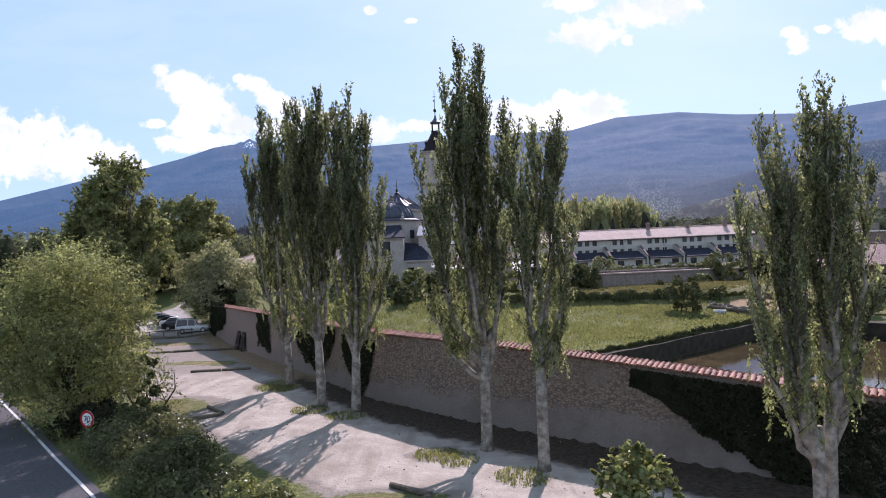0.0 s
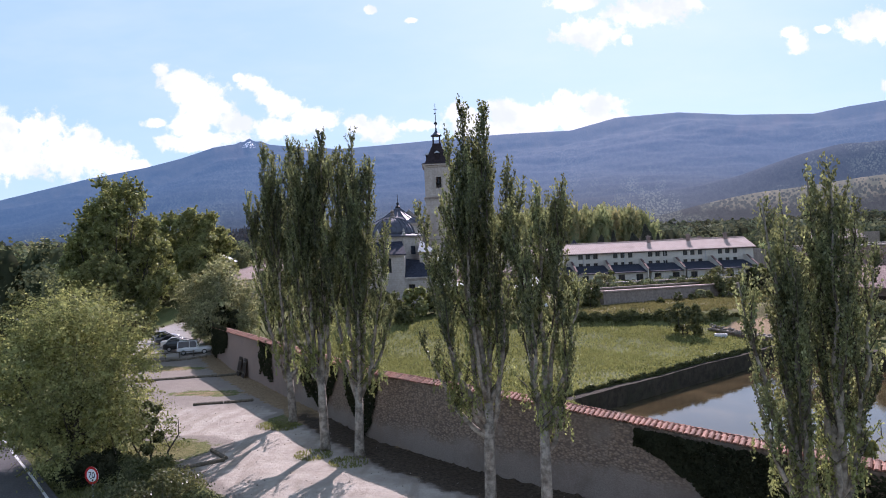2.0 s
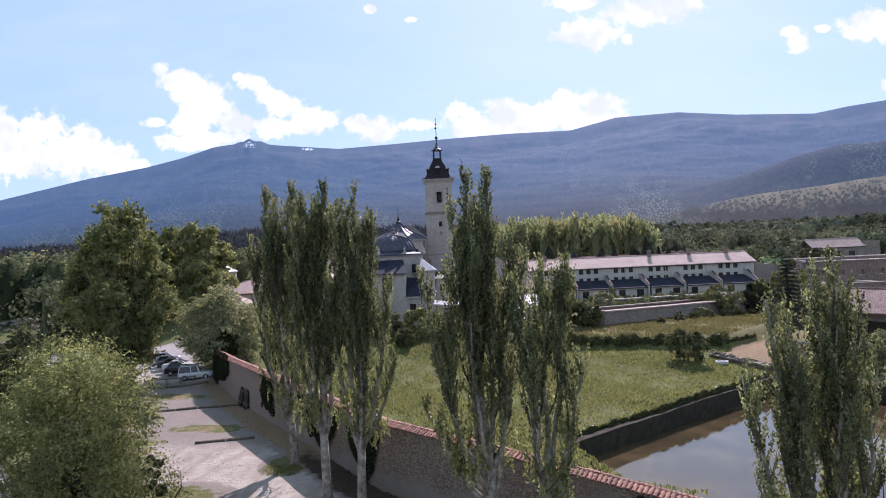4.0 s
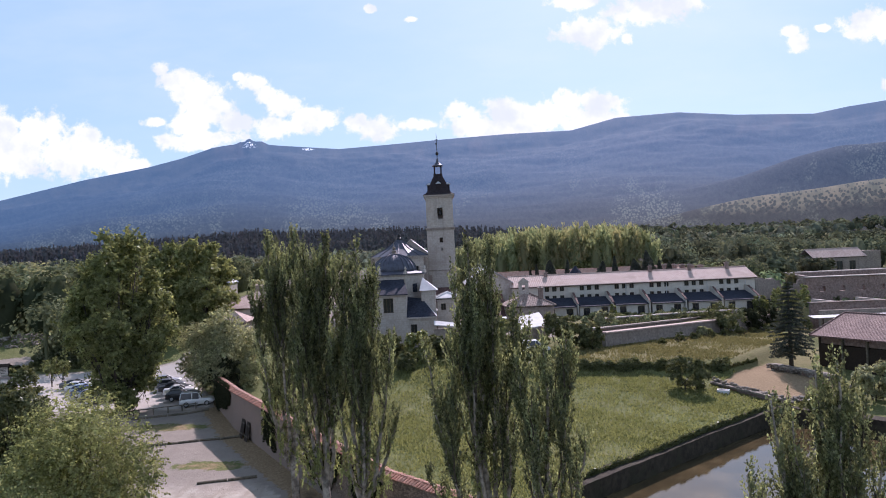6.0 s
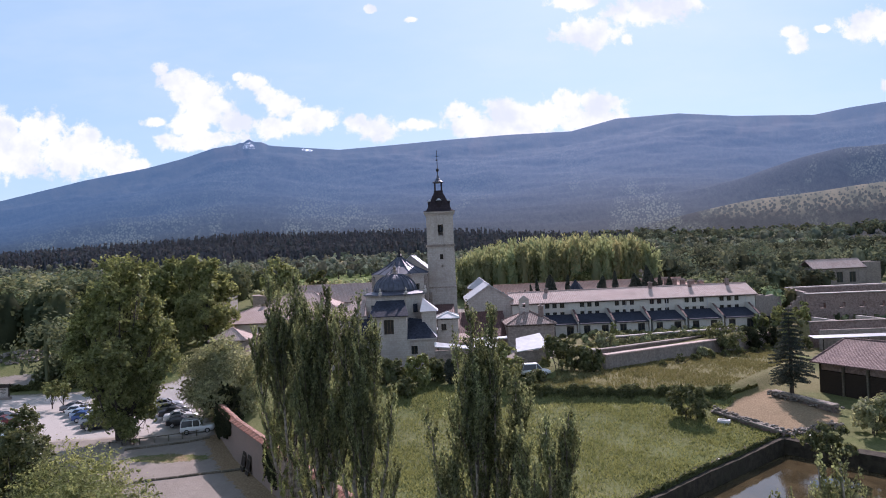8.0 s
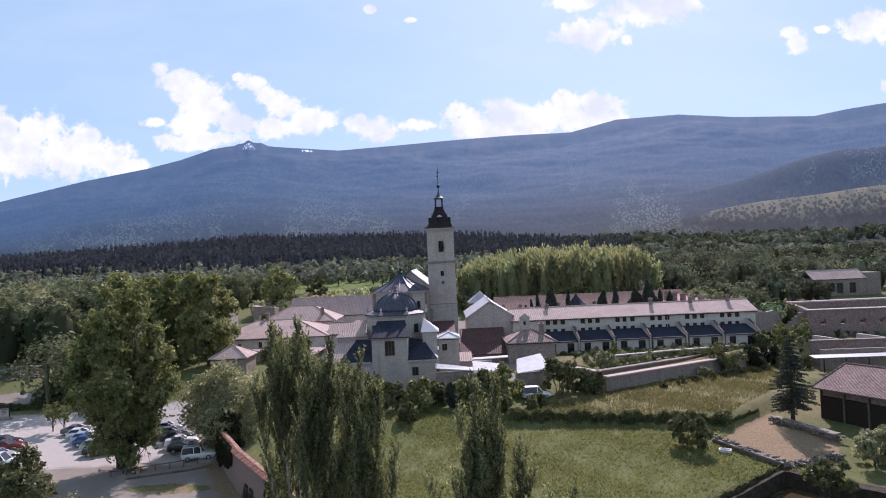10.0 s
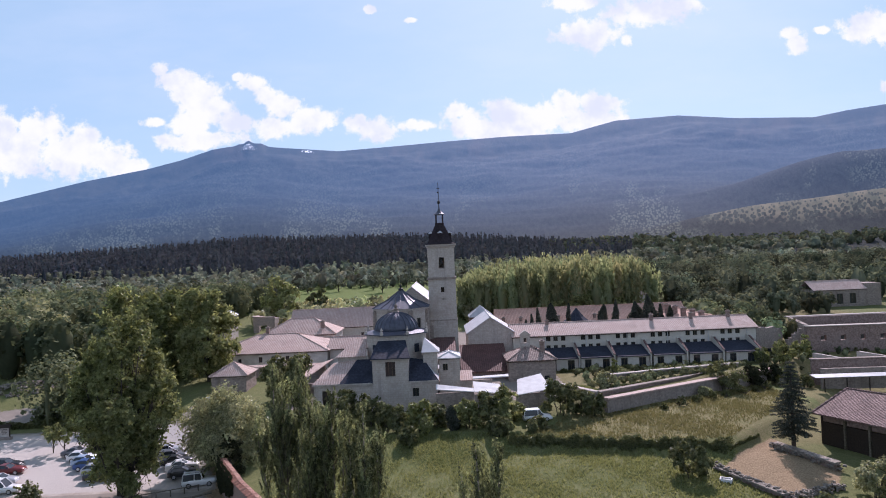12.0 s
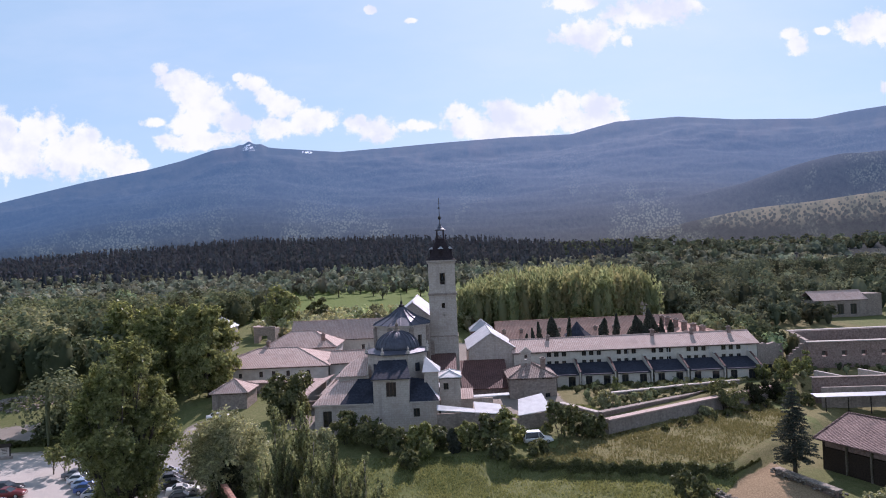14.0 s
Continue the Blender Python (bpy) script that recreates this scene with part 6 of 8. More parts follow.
    f += [(i + 1, i, 2 * k + i, 2 * k + i + 1) for i in range(k - 1)] + [(0, k, 3 * k, 2 * k), (k - 1, 3 * k - 1, 4 * k - 1, 2 * k - 1)]
    wpart("wall", g.add(v, f), M_STONE_OLD, end)
    wpart("doorway", Geo().box(71.2, 72.4, 141.3, 141.6, 5.2, 7.6), M_GLASS, end)
    wpart("doorway", Geo().box(74.3, 75.2, 143.7, 144.0, 5.4, 7.6), M_GLASS, end)


build_cells()

# far side of the great cloister
far = house("far_cloister_wing", 15.0, 70.0, 182.0, 194.0, 6.5, 10.4, "far cloister wing with a bright red clay roof", "building", M_RENDER)
gable_roof(far, 15.0, 70.0, 182.0, 194.0, 10.5, 14.9, M_ROOF_RED)
for x in (17.0, 22.0, 27.5, 33.0, 38.0, 43.5, 49.0):
    chimney(far, x, 184.0, 10.6, 13.0, 0.9)
east = house("east_cloister_wing", 56.0, 72.0, 151.0, 181.5, 6.0, 10.2, "cloister wing with a red clay roof and chimneys", "building", M_RENDER)
gable_roof(east, 56.0, 72.0, 151.0, 181.5, 10.3, 14.4, M_ROOF_RED, 0.4, "y")
for y in (152.5, 158.0, 164.0, 170.0, 176.0, 180.5):
    chimney(east, 61.8, y, 12.6, 15.6, 1.1)
tem = thing("cloister_pavilion", (34.3, 165, 7), "octagonal court pavilion with a blue-grey slate roof", "pavilion")
wpart("wall", Geo().extrude(octagon(34.3, 165.0, 3.1), 6.0, 12.8), M_STONE, tem)
wpart("roof", Geo().loft([[(x, y, 12.8) for x, y in octagon(34.3, 165.0, 3.7)], [(x, y, 14.2) for x, y in octagon(34.3, 165.0, 1.9)], [(x, y, 16.4) for x, y in octagon(34.3, 165.0, 0.12)]]), M_SLATE, tem)
fh = house("far_farmhouse", 61.0, 67.6, 213.0, 221.0, 8.0, 15.9, "far stone farmhouse with a hipped roof", "building", M_STONE)
hip_roof(fh, 61.0, 67.6, 213.0, 221.0, 16.0, 18.5, M_ROOF, 0.5)
wpart("porch_roof", Geo().slab([(57.5, 211.0, 14.2), (61.0, 211.0, 14.2), (61.0, 215.0, 14.8), (57.5, 215.0, 14.8)], 0.2), M_WHITE, fh)
wpart("porch", Geo().box(57.8, 61.0, 211.5, 215.0, 8.0, 14.0), M_RENDER, fh)

HW = [(129.8, 12.8, 1.0, 1.0), (133.0, 9.2, 2.0, 3.6), (137.0, 9.2, 2.2, 3.6), (141.5, 9.2, 2.2, 3.6)]
hr = house("stone_barn_house", 128.0, 146.0, 219.0, 228.0, 8.0, 14.4, "low stone house with dark openings and clay roof", "building", M_STONE_OLD, front=HW)
gable_roof(hr, 128.0, 146.0, 219.0, 228.0, 14.5, 17.2, M_ROOF)
wpart("wing", Geo().box(146.2, 152.0, 220.0, 227.0, 8.0, 16.0), M_STONE_OLD, hr)

# roofless building and terraces
rb = thing("roofless_building", (95, 150, 4), "large roofless rubble building with bare walls", "ruin")
fronth = [(3.0 + 4.3 * i, 4.2 + 4.3 * i, 8.6, 9.8) for i in range(6)]
wpart("wall", panel((81.6, 143.0), (112.0, 141.0), 3.0, 11.8, 0.9, fronth), M_BRICKWALL, rb)
wpart("wall", panel((86.6, 160.0), (81.6, 143.9), 3.0, 12.2, 0.9), M_STONE_OLD, rb)
wpart("wall", panel((116.0, 160.0), (87.2, 160.0), 3.0, 12.2, 0.9), M_BRICKWALL, rb)
wpart("coping", Geo().slab([(86.4, 159.8, 12.38), (116.0, 159.8, 12.38), (116.0, 161.1, 12.42), (86.4, 161.1, 12.42)], 0.16), M_STONE, rb)
wpart("inner_floor", Geo().slab([(82.8, 144.2, 7.0), (112.0, 142.2, 7.0), (115.0, 159.9, 7.2), (87.6, 159.9, 7.2)], 0.2), M_BANK, rb)
wpart("coping", Geo().slab([(81.4, 142.7, 12.0), (112.0, 140.7, 12.0), (112.0, 142.1, 12.05), (81.4, 144.1, 12.05)], 0.18), M_STONE, rb)
for i in range(6):
    wpart("wall_step", Geo().box(77.0 + 0.75 * i, 77.72 + 0.75 * i, 144.6, 145.4, 3.5, 8.0 + 0.62 * i + 0.2 * (i % 2)), M_STONE_OLD, rb)
te = thing("terrace_wall", (76, 121, 4), "stepped rubble terrace walls", "wall")
wpart("wall", panel((70.9, 123.0), (100.0, 121.0), 3.0, 8.0, 0.7), M_BRICKWALL, te)
wpart("wall", panel((70.5, 119.4), (100.0, 117.6), 3.0, 6.9, 0.6), M_STONE_OLD, te)
wpart("coping", Geo().slab([(70.7, 122.8, 8.15), (100.0, 120.8, 8.2), (100.0, 121.9, 8.2), (70.7, 123.9, 8.15)], 0.15), M_STONE_OLD, te)
for x in (77.5, 86.5):
    wpart("cross_wall", Geo().slab([(x, 123.8, 7.9), (x + 0.6, 123.8, 7.9), (x - 2.4, 129.0, 8.3), (x - 3.0, 129.0, 8.3)], 1.2), M_STONE, te)
can = thing("long_canopy", (82, 117, 4), "long pale sheet canopy on dark posts", "shelter")
wpart("sheet_roof", Geo().slab([(67.6, 116.4, 5.9), (98.0, 114.8, 5.9), (98.0, 116.8, 6.15), (67.6, 118.4, 6.15)], 0.08), M_ZINC, can)
for i in range(8):
    wpart("post", Geo().box(69.0 + 4.0 * i, 69.14 + 4.0 * i, 116.1 - 0.21 * i, 116.24 - 0.21 * i, 2.6, 5.7), M_WOOD, can)



def build_barn():
    """Long side towards the pond; own axes: x along it, y across it."""
    b = thing("barn", (51.9, 88.6, 2.6), "long dark-timbered barn with a red-brown tile roof", "barn", turn=-63)
    n, w_ = 8, 12.6
    for i in range(n):
        part("timber_panel", Geo().box(3.2 * i + 0.1, 3.2 * i + 3.0, 0.25, 0.45, -0.4, 3.0, 0.02), M_WOOD, b)
        part("post", Geo().box(3.2 * i + 3.0, 3.2 * i + 3.2, 0.1, 0.5, -0.4, 4.1), M_KERB, b)
        part("upper_panel", Geo().box(3.2 * i + 0.1, 3.2 * i + 3.0, 0.4, 0.55, 3.1, 4.0), M_BRICKWALL, b)
    part("wall", Geo().box(-0.2, 0.1, 0.3, w_, -0.4, 4.1), M_WOOD, b)
    part("wall", Geo().box(0.1, 3.2 * n, w_ - 0.3, w_, -0.4, 4.1), M_WOOD, b)
    part("wall", Geo().box(3.2 * n, 3.2 * n + 0.3, 0.3, w_, -0.4, 4.1), M_WOOD, b)
    e, f, m = -0.8, 3.2 * n + 0.8, w_ / 2
    c = [(e, e, 4.3), (f, e, 4.3), (f, w_ + 0.8, 4.3), (e, w_ + 0.8, 4.3)]
    p, q = (0.0, m, 6.9), (3.2 * n - m, m, 6.9)
    r = part("roof", Geo().slab([c[0], c[1], q, p], 0.2).slab([c[2], c[3], p, q], 0.2).slab([c[3], c[0], p], 0.2).slab([c[1], c[2], q], 0.2), M_ROOF_BARN, b)
    for u, v in ((p, q), (c[0], p), (c[3], p), (c[1], q)):
        part("ridge", Geo().tube([(u[0], u[1], u[2] + 0.03), (v[0], v[1], v[2] + 0.03)], 0.13, 6), M_ROOF_BARN, r)


M_ROOF_BARN = tiled_roof("barn_roof", (0.120, 0.072, 0.062), (0.245, 0.155, 0.135), (0.12, 0.082, 0.07), 0.30, along="y")
build_barn()

# ---------------------------------------------------------------- garden walls


def coped_wall(name, path, thick, top, label, mat, coping, drop=0.8):
    """A wall along (x, y) points with its top heights, and a tile coping that sheds to the front."""
    xs = [p[0] for p in path]
    g = wall_strip(path, thick, lambda x, y: float(np.interp(x, xs, top)), lambda x, y: gz(x, y) - drop, 2.0)
    wl = thing(name, (path[0][0], path[0][1], gz(*path[0])), label, "wall")
    wpart("wall", g, mat, wl)
    wpart("coping", wall_strip(path, thick + 0.5, lambda x, y: float(np.interp(x, xs, top)) + 0.22, lambda x, y: float(np.interp(x, xs, top)) + 0.004, 2.0), coping, wl)
    return wl


coped_wall("garden_wall", [(26.0, 105.0), (46.8, 117.6), (66.0, 128.4)], 0.9, (6.3, 5.9, 5.5), "long rubble garden wall with clay tile coping", M_STONE_OLD, M_ROOF)
coped_wall("garden_wall", [(25.8, 108.8), (45.0, 120.6), (60.5, 133.0)], 0.6, (6.6, 6.2, 5.9), "inner garden terrace wall with weathered coping", M_BRICKWALL, M_STONE_OLD)
coped_wall("bed_wall", [(29.0, 121.5), (46.0, 127.0), (60.0, 131.0)], 0.5, (6.9, 6.7, 6.5), "low pale garden bed wall", M_STONE_OLD, M_STONE, 0.4)
coped_wall("court_wall", [(20.8, 118.0), (25.6, 108.9)], 0.5, (6.4, 6.6), "low rubble court wall", M_STONE_OLD, M_STONE)
coped_wall("field_wall", [(34.0, 81.6), (38.0, 72.2)], 0.6, (2.4, 2.1), "low broken dry-stone field wall", M_BRICKWALL, M_RUBBLE)
coped_wall("field_wall", [(45.0, 88.0), (48.4, 79.4)], 0.7, (3.1, 2.9), "low broken dry-stone wall beside the fir", M_BRICKWALL, M_RUBBLE)

# ---------------------------------------------------------------- woods
RIDGE_U, RIDGE_V = np.array(RIDGE).T


def slope_z(x, y):
    """Height of the ground, or of the mountain's foot where that is higher."""
    d = np.hypot(x, y)
    s = np.clip((d - 560) / 3900, 0, 1)
    v = np.interp(x / np.maximum(y, 1), RIDGE_U, RIDGE_V)
    foot = 30.0 + (-0.016 + (v + 0.016) * s ** 0.82) * y
    return np.where(d > 600, np.maximum(foot, 18.0), ground_z(x, y, False))


def forest(name, pos, height, wide, per, size, mat, label, shape="round", seed=1, category="woods", vary=1.0, differ=0.36, inner=1.0, stretch=1.25):
    """Many trees in one mesh: a crown of leaf clumps for each, and a trunk."""
    rng = np.random.default_rng(seed)
    n = len(pos)
    z0 = slope_z(pos[:, 0], pos[:, 1])
    h = (height(pos[:, 0], pos[:, 1]) if callable(height) else height) * (1 + vary * rng.uniform(-0.32, 0.28, n))
    r = h * wide * rng.uniform(0.8, 1.2, n)
    i = np.repeat(np.arange(n), per)
    d = rng.normal(size=(n * per, 3))
    d /= np.linalg.norm(d, axis=1)[:, None]
    if shape == "cone":
        t = rng.uniform(0, 1, n * per) ** 1.4
        a = rng.uniform(0, 6.2832, n * per)
        rad = (1 - t) * r[i] * rng.uniform(0.6, 1.1, n * per)
        p = np.stack([rad * np.cos(a), rad * np.sin(a), h[i] * (0.12 + 0.9 * t)], -1)
    else:
        m = max(8, per // 11)
        lob = rng.normal(size=(n, m, 3))
        lob[..., 2] = np.where(lob[..., 2] < -0.95, -lob[..., 2], lob[..., 2])
        lob /= np.linalg.norm(lob, axis=2)[..., None]
        lob *= rng.uniform(0.55, 0.98, (n, m, 1))
        which = rng.integers(0, m, n * per)
        k = lob[i, which] + d * 0.30 * rng.uniform(0.5, 1.0, n * per)[:, None]
        low = 0.08 if shape == "round" else 0.02
        p = np.stack([k[:, 0] * r[i], k[:, 1] * r[i], h[i] * (low + (1 - low) * np.clip(0.5 + 0.5 * k[:, 2], 0.0, 1.1))], -1)
        k = lob[i, which] * 0.6 + d * 0.75
    if shape == "cone":
        face = np.stack([np.cos(a), np.sin(a), np.full(n * per, 0.35)], -1)
    else:
        face = k * (1.5, 1.5, 1.4) + (0, 0, 0.45)
    p += np.stack([pos[i, 0], pos[i, 1], z0[i]], -1)
    v, q = leaf_arrays(rng, p, size, 0.0, stretch, 0.45, np.tile((0, 0, 1.0), (n * per, 1)) if shape == "column" else None, face, 0.45)
    # the close leafage within each crown: a lumpy shell
    seg = 5 if shape == "cone" else 6
    levels = ((0.10, 0.66), (0.90, 0.05)) if shape == "cone" else ((0.02, 0.25), (0.30, 0.62), (0.60, 0.66), (0.85, 0.30))
    turn = np.arange(seg) * 6.2832 / seg
    shell = np.zeros((n, len(levels), seg, 3))
    for li, (lz, lr) in enumerate(levels):
        wob = inner * lr * rng.uniform(0.72, 1.0, (n, seg)) * r[:, None]
        shell[:, li, :, 0], shell[:, li, :, 1] = wob * np.cos(turn), wob * np.sin(turn)
        shell[:, li, :, 2] = h[:, None] * lz * rng.uniform(0.93, 1.0, (n, seg))
    shell += np.stack([pos[:, 0], pos[:, 1], z0], -1)[:, None, None, :]
    ids = np.arange(len(levels) * seg).reshape(len(levels), seg)
    one = np.stack([ids[:-1], np.roll(ids[:-1], -1, 1), np.roll(ids[1:], -1, 1), ids[1:]], -1).reshape(-1, 4)
    cq = (np.arange(n)[:, None, None] * (len(levels) * seg) + one[None]).reshape(-1, 4) + len(v)
    each = np.concatenate([np.repeat(i, 4), np.repeat(np.arange(n), len(levels) * seg)])
    v, q = np.concatenate([v, shell.reshape(-1, 3)]), np.concatenate([q, cq])
    # trunks: three-sided, from below ground into the crown
    a = np.array([0.0, 2.09, 4.19])
    tr = h * 0.012 + 0.05
    ring = np.stack([np.cos(a), np.sin(a)], -1)
    b = pos[:, None, :] + ring[None] * tr[:, None, None]
    bot = np.concatenate([b, np.repeat((z0 - 0.4)[:, None, None], 3, 1)], 2)
    top = np.concatenate([pos[:, None, :] + ring[None] * tr[:, None, None] * 0.5, np.repeat((z0 + h * 0.35)[:, None, None], 3, 1)], 2)
    tv = np.concatenate([bot, top], 1).reshape(-1, 3)
    k = np.arange(n)[:, None, None] * 6
    tq = (k + np.array([[0, 1, 4, 3], [1, 2, 5, 4], [2, 0, 3, 5]])[None]).reshape(-1, 4)
    ob = thing(name, (float(pos[0, 0]), float(pos[0, 1]), float(z0[0])), label, category, kind="stuff")
    me = np_mesh("foliage", v, q, mat)
    for key, value in (("tone", np.clip(rng.normal(0.0, differ, n), -0.55, 0.8)), ("warm", rng.normal(0.0, 0.06, n))):
        at = me.attributes.new(key, "FLOAT", "POINT")
        at.data.foreach_set("value", value[each].astype(np.float32))
    wpart("foliage", me, mat, ob)["kind"] = "stuff"
    wpart("trunks", np_mesh("trunks", tv, tq, M_DARKBARK), M_DARKBARK, ob)["kind"] = "stuff"
    return ob


def scatter(seed, x0, x1, y0, y1, gap, keep=None):
    """Jittered grid of places."""
    rng = np.random.default_rng(seed)
    gx, gy = np.meshgrid(np.arange(x0, x1, gap), np.arange(y0, y1, gap))
    p = np.stack([gx.ravel(), gy.ravel()], -1) + rng.uniform(-0.46, 0.46, (gx.size, 2)) * gap
    return p[keep(p[:, 0], p[:, 1])] if keep else p


forest("west_woods", scatter(31, -190, -50, 142, 300, 7.6, lambda x, y: (x < -63 - np.clip(y - 150, 0, 50) * 0.4) & ((y > 152) | (x > -78)) & (np.abs(x + y * 0.72) > -1) & (x > -y * 0.84) & ~((x > -82) & (y > 190) & (y < 214))), 13.6, 0.38, 290, 0.92, M_WOODS, "dense green broadleaf woods", "round", 41)
forest("west_woods", scatter(29, -125, -62, 121, 142, 7.0, lambda x, y: (x > -77) & (x < -64)), 13.0, 0.38, 850, 0.52, M_WOODS, "dense green broadleaf trees behind the car park", "round", 52, inner=0.12)
forest("hedge_trees", scatter(33, -66, 18, 224, 262, 6.0, lambda x, y: x > -y * 0.3), 6.8, 0.52, 150, 0.75, M_SAGE, "grey-green scrub and small trees beside the far field", "round", 43)
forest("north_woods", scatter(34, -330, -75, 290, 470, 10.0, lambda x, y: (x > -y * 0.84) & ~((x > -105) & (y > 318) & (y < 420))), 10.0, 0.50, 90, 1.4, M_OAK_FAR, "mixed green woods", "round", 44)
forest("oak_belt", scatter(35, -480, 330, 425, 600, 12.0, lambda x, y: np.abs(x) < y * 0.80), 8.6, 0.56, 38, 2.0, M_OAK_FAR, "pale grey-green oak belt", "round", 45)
forest("poplar_grove", scatter(36, 3, 76, 208, 258, 3.9, lambda x, y: (((x - 42) / 36) ** 2 + ((y - 234) / 27) ** 2 < 1.05)), lambda x, y: 19.6 - 6.0 * np.clip((30 - x) / 28, 0, 1) ** 1.5 - 2.5 * np.clip((x - 62) / 14, 0, 1), 0.175, 440, 0.52, M_GROVE, "close-planted light green poplar grove", "column", 46, vary=0.24, differ=0.10, inner=0.85, stretch=2.6)
forest("east_woods", scatter(37, 60, 330, 168, 430, 9.6, lambda x, y: (x < y * 0.86) & ((y > 240) | (x > 78)) & (x > 78 - np.clip(y - 262, 0, 90) * 0.9) & ~((x > 84) & (x < 166) & (y > 168) & (y < 232)) & ~((x < 118) & (y < 178))), 11.0, 0.46, 240, 0.80, M_WOODS_DEEP, "dense mixed broadleaf woods", "round", 47, differ=0.45, vary=1.2, inner=0.72)
forest("scrub", scatter(38, 84, 126, 196, 232, 5.2, lambda x, y: (y > 204) | (x < 100)), 7.4, 0.45, 220, 0.7, M_WOODS_DEEP, "green scrub behind the ruin", "round", 48, inner=0.7)
forest("court_scrub", scatter(39, 74, 84, 150, 196, 4.4), 7.4, 0.40, 260, 0.6, M_WOODS, "mid green shrubs beside the ruin", "round", 49)
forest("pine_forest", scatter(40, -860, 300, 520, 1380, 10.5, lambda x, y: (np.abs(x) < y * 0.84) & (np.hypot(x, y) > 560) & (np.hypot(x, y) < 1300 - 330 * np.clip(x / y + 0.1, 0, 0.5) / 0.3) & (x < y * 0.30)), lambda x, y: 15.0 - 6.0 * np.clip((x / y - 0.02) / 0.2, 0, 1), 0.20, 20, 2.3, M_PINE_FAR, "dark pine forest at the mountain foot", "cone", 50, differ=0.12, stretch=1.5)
forest("foothill_trees", scatter(51, 110, 800, 560, 960, 12.0, lambda x, y: (x > y * 0.17) & (x < y * 0.84) & (np.hypot(x, y) < 960) & ((x > y * 0.30) | (np.hypot(x, y) > 760))), 8.5, 0.52, 34, 2.0, M_WOODS_DEEP, "oaks at the foot of the open hill", "round", 51, differ=0.3)

forest("garden_shrubs", scatter(53, 27, 66, 110, 134, 2.3, lambda x, y: (y > 110.5 + (x - 27) * 0.62) & (y < 133.6)), 1.25, 0.62, 60, 0.24, M_WOODS, "small mixed shrubs and beds in the walled garden", "round", 53, category="plants")
forest("ruin_scrub", scatter(54, 66, 112, 124, 141, 3.2, lambda x, y: (y > 125) | (x < 70)), 1.5, 0.6, 60, 0.3, M_WOODS, "low scrub among the ruined terraces", "round", 54, category="scrub")

# single trees on the far meadow
for k, (x, y, r, h) in enumerate(((-84, 392, 5, 9), (-66, 398, 5.5, 10), (-55, 420, 4, 7), (-44, 396, 5, 9), (-104, 352, 5, 8), (-92, 330, 6, 10), (-36, 372, 6, 10), (-24, 410, 5, 9), (-74, 436, 5, 8), (-14, 380, 5, 9))):
    broad_tree("oak", (x, y), r, h, 60 + k, M_OAK_FAR, "round field oak on the far green meadow", leaf=0.75, n=900, base=h * 0.25, lobes=8, group="field oaks")
broad_tree("ash_tree", (-64.0, 246.0), 8.0, 17.0, 71, M_BROAD, "large rounded dark green tree", leaf=0.6, n=5200, base=2.0, lobes=16)
broad_tree("ash_tree", (-50.0, 250.0), 4.6, 14.0, 72, M_BUSH, "slim dark green tree", leaf=0.55, n=2600, base=1.5, lobes=10)
broad_tree("walnut_tree", (-30.0, 119.5), 5.4, 8.2, 73, M_BUSH, "wide dark green tree beside the hut", leaf=0.36, n=11000, base=0.8, lobes=14)


def cypress(at, h, r, seed, label="slim dark cypress in the cloister court", group="court cypresses"):
    rng = np.random.default_rng(seed)
    z0 = gz(*at) - 0.1
    t = thing("cypress", (at[0], at[1], z0), label, "tree", group)
    part("trunk", Geo().tube([(0, 0, -0.2), (0, 0, h * 0.8)], [0.16, 0.04], 6), M_DARKBARK, t)
    n = int(330 * h * max(r, 0.5))
    u = rng.uniform(0, 1, n)
    a = rng.uniform(0, 6.2832, n)
    rad = r * np.sin(np.pi * (0.12 + 0.88 * u)) ** 0.8 * rng.uniform(0.5, 1.1, n)
    rad = rad * (1 + 0.28 * np.sin(a * 2 + u * 7 + seed) + 0.18 * np.sin(a * 3 - u * 15 + seed * 2)) + 0.05
    p = np.stack([rad * np.cos(a) + 0.25 * r * np.sin(u * 5 + seed), rad * np.sin(a), h * (0.04 + 0.96 * u)], -1)
    leaves("crown", rng, p, 0.30, M_CONIFER, t, axis=np.tile((0, 0, 1.0), (n, 1)))


for k, (x, y, h, r) in enumerate(((21.6, 158, 9.6, 0.6), (23.6, 160, 10.8, 0.7), (27.6, 162, 11.6, 1.8), (31.4, 160, 11.6, 0.6), (40.5, 162, 10.8, 1.2), (43.4, 161, 12.0, 0.7), (49.0, 163, 11.0, 1.8), (51.6, 160, 13.0, 1.7), (54.4, 159, 10.6, 0.8), (56.4, 158, 10.2, 1.0), (20.0, 157, 8.4, 0.5))):
    cypress((x, y), h, r, 80 + k)
cypress((0.5, 97.5), 3.8, 0.9, 95, "small dark cone-shaped cypress", "")


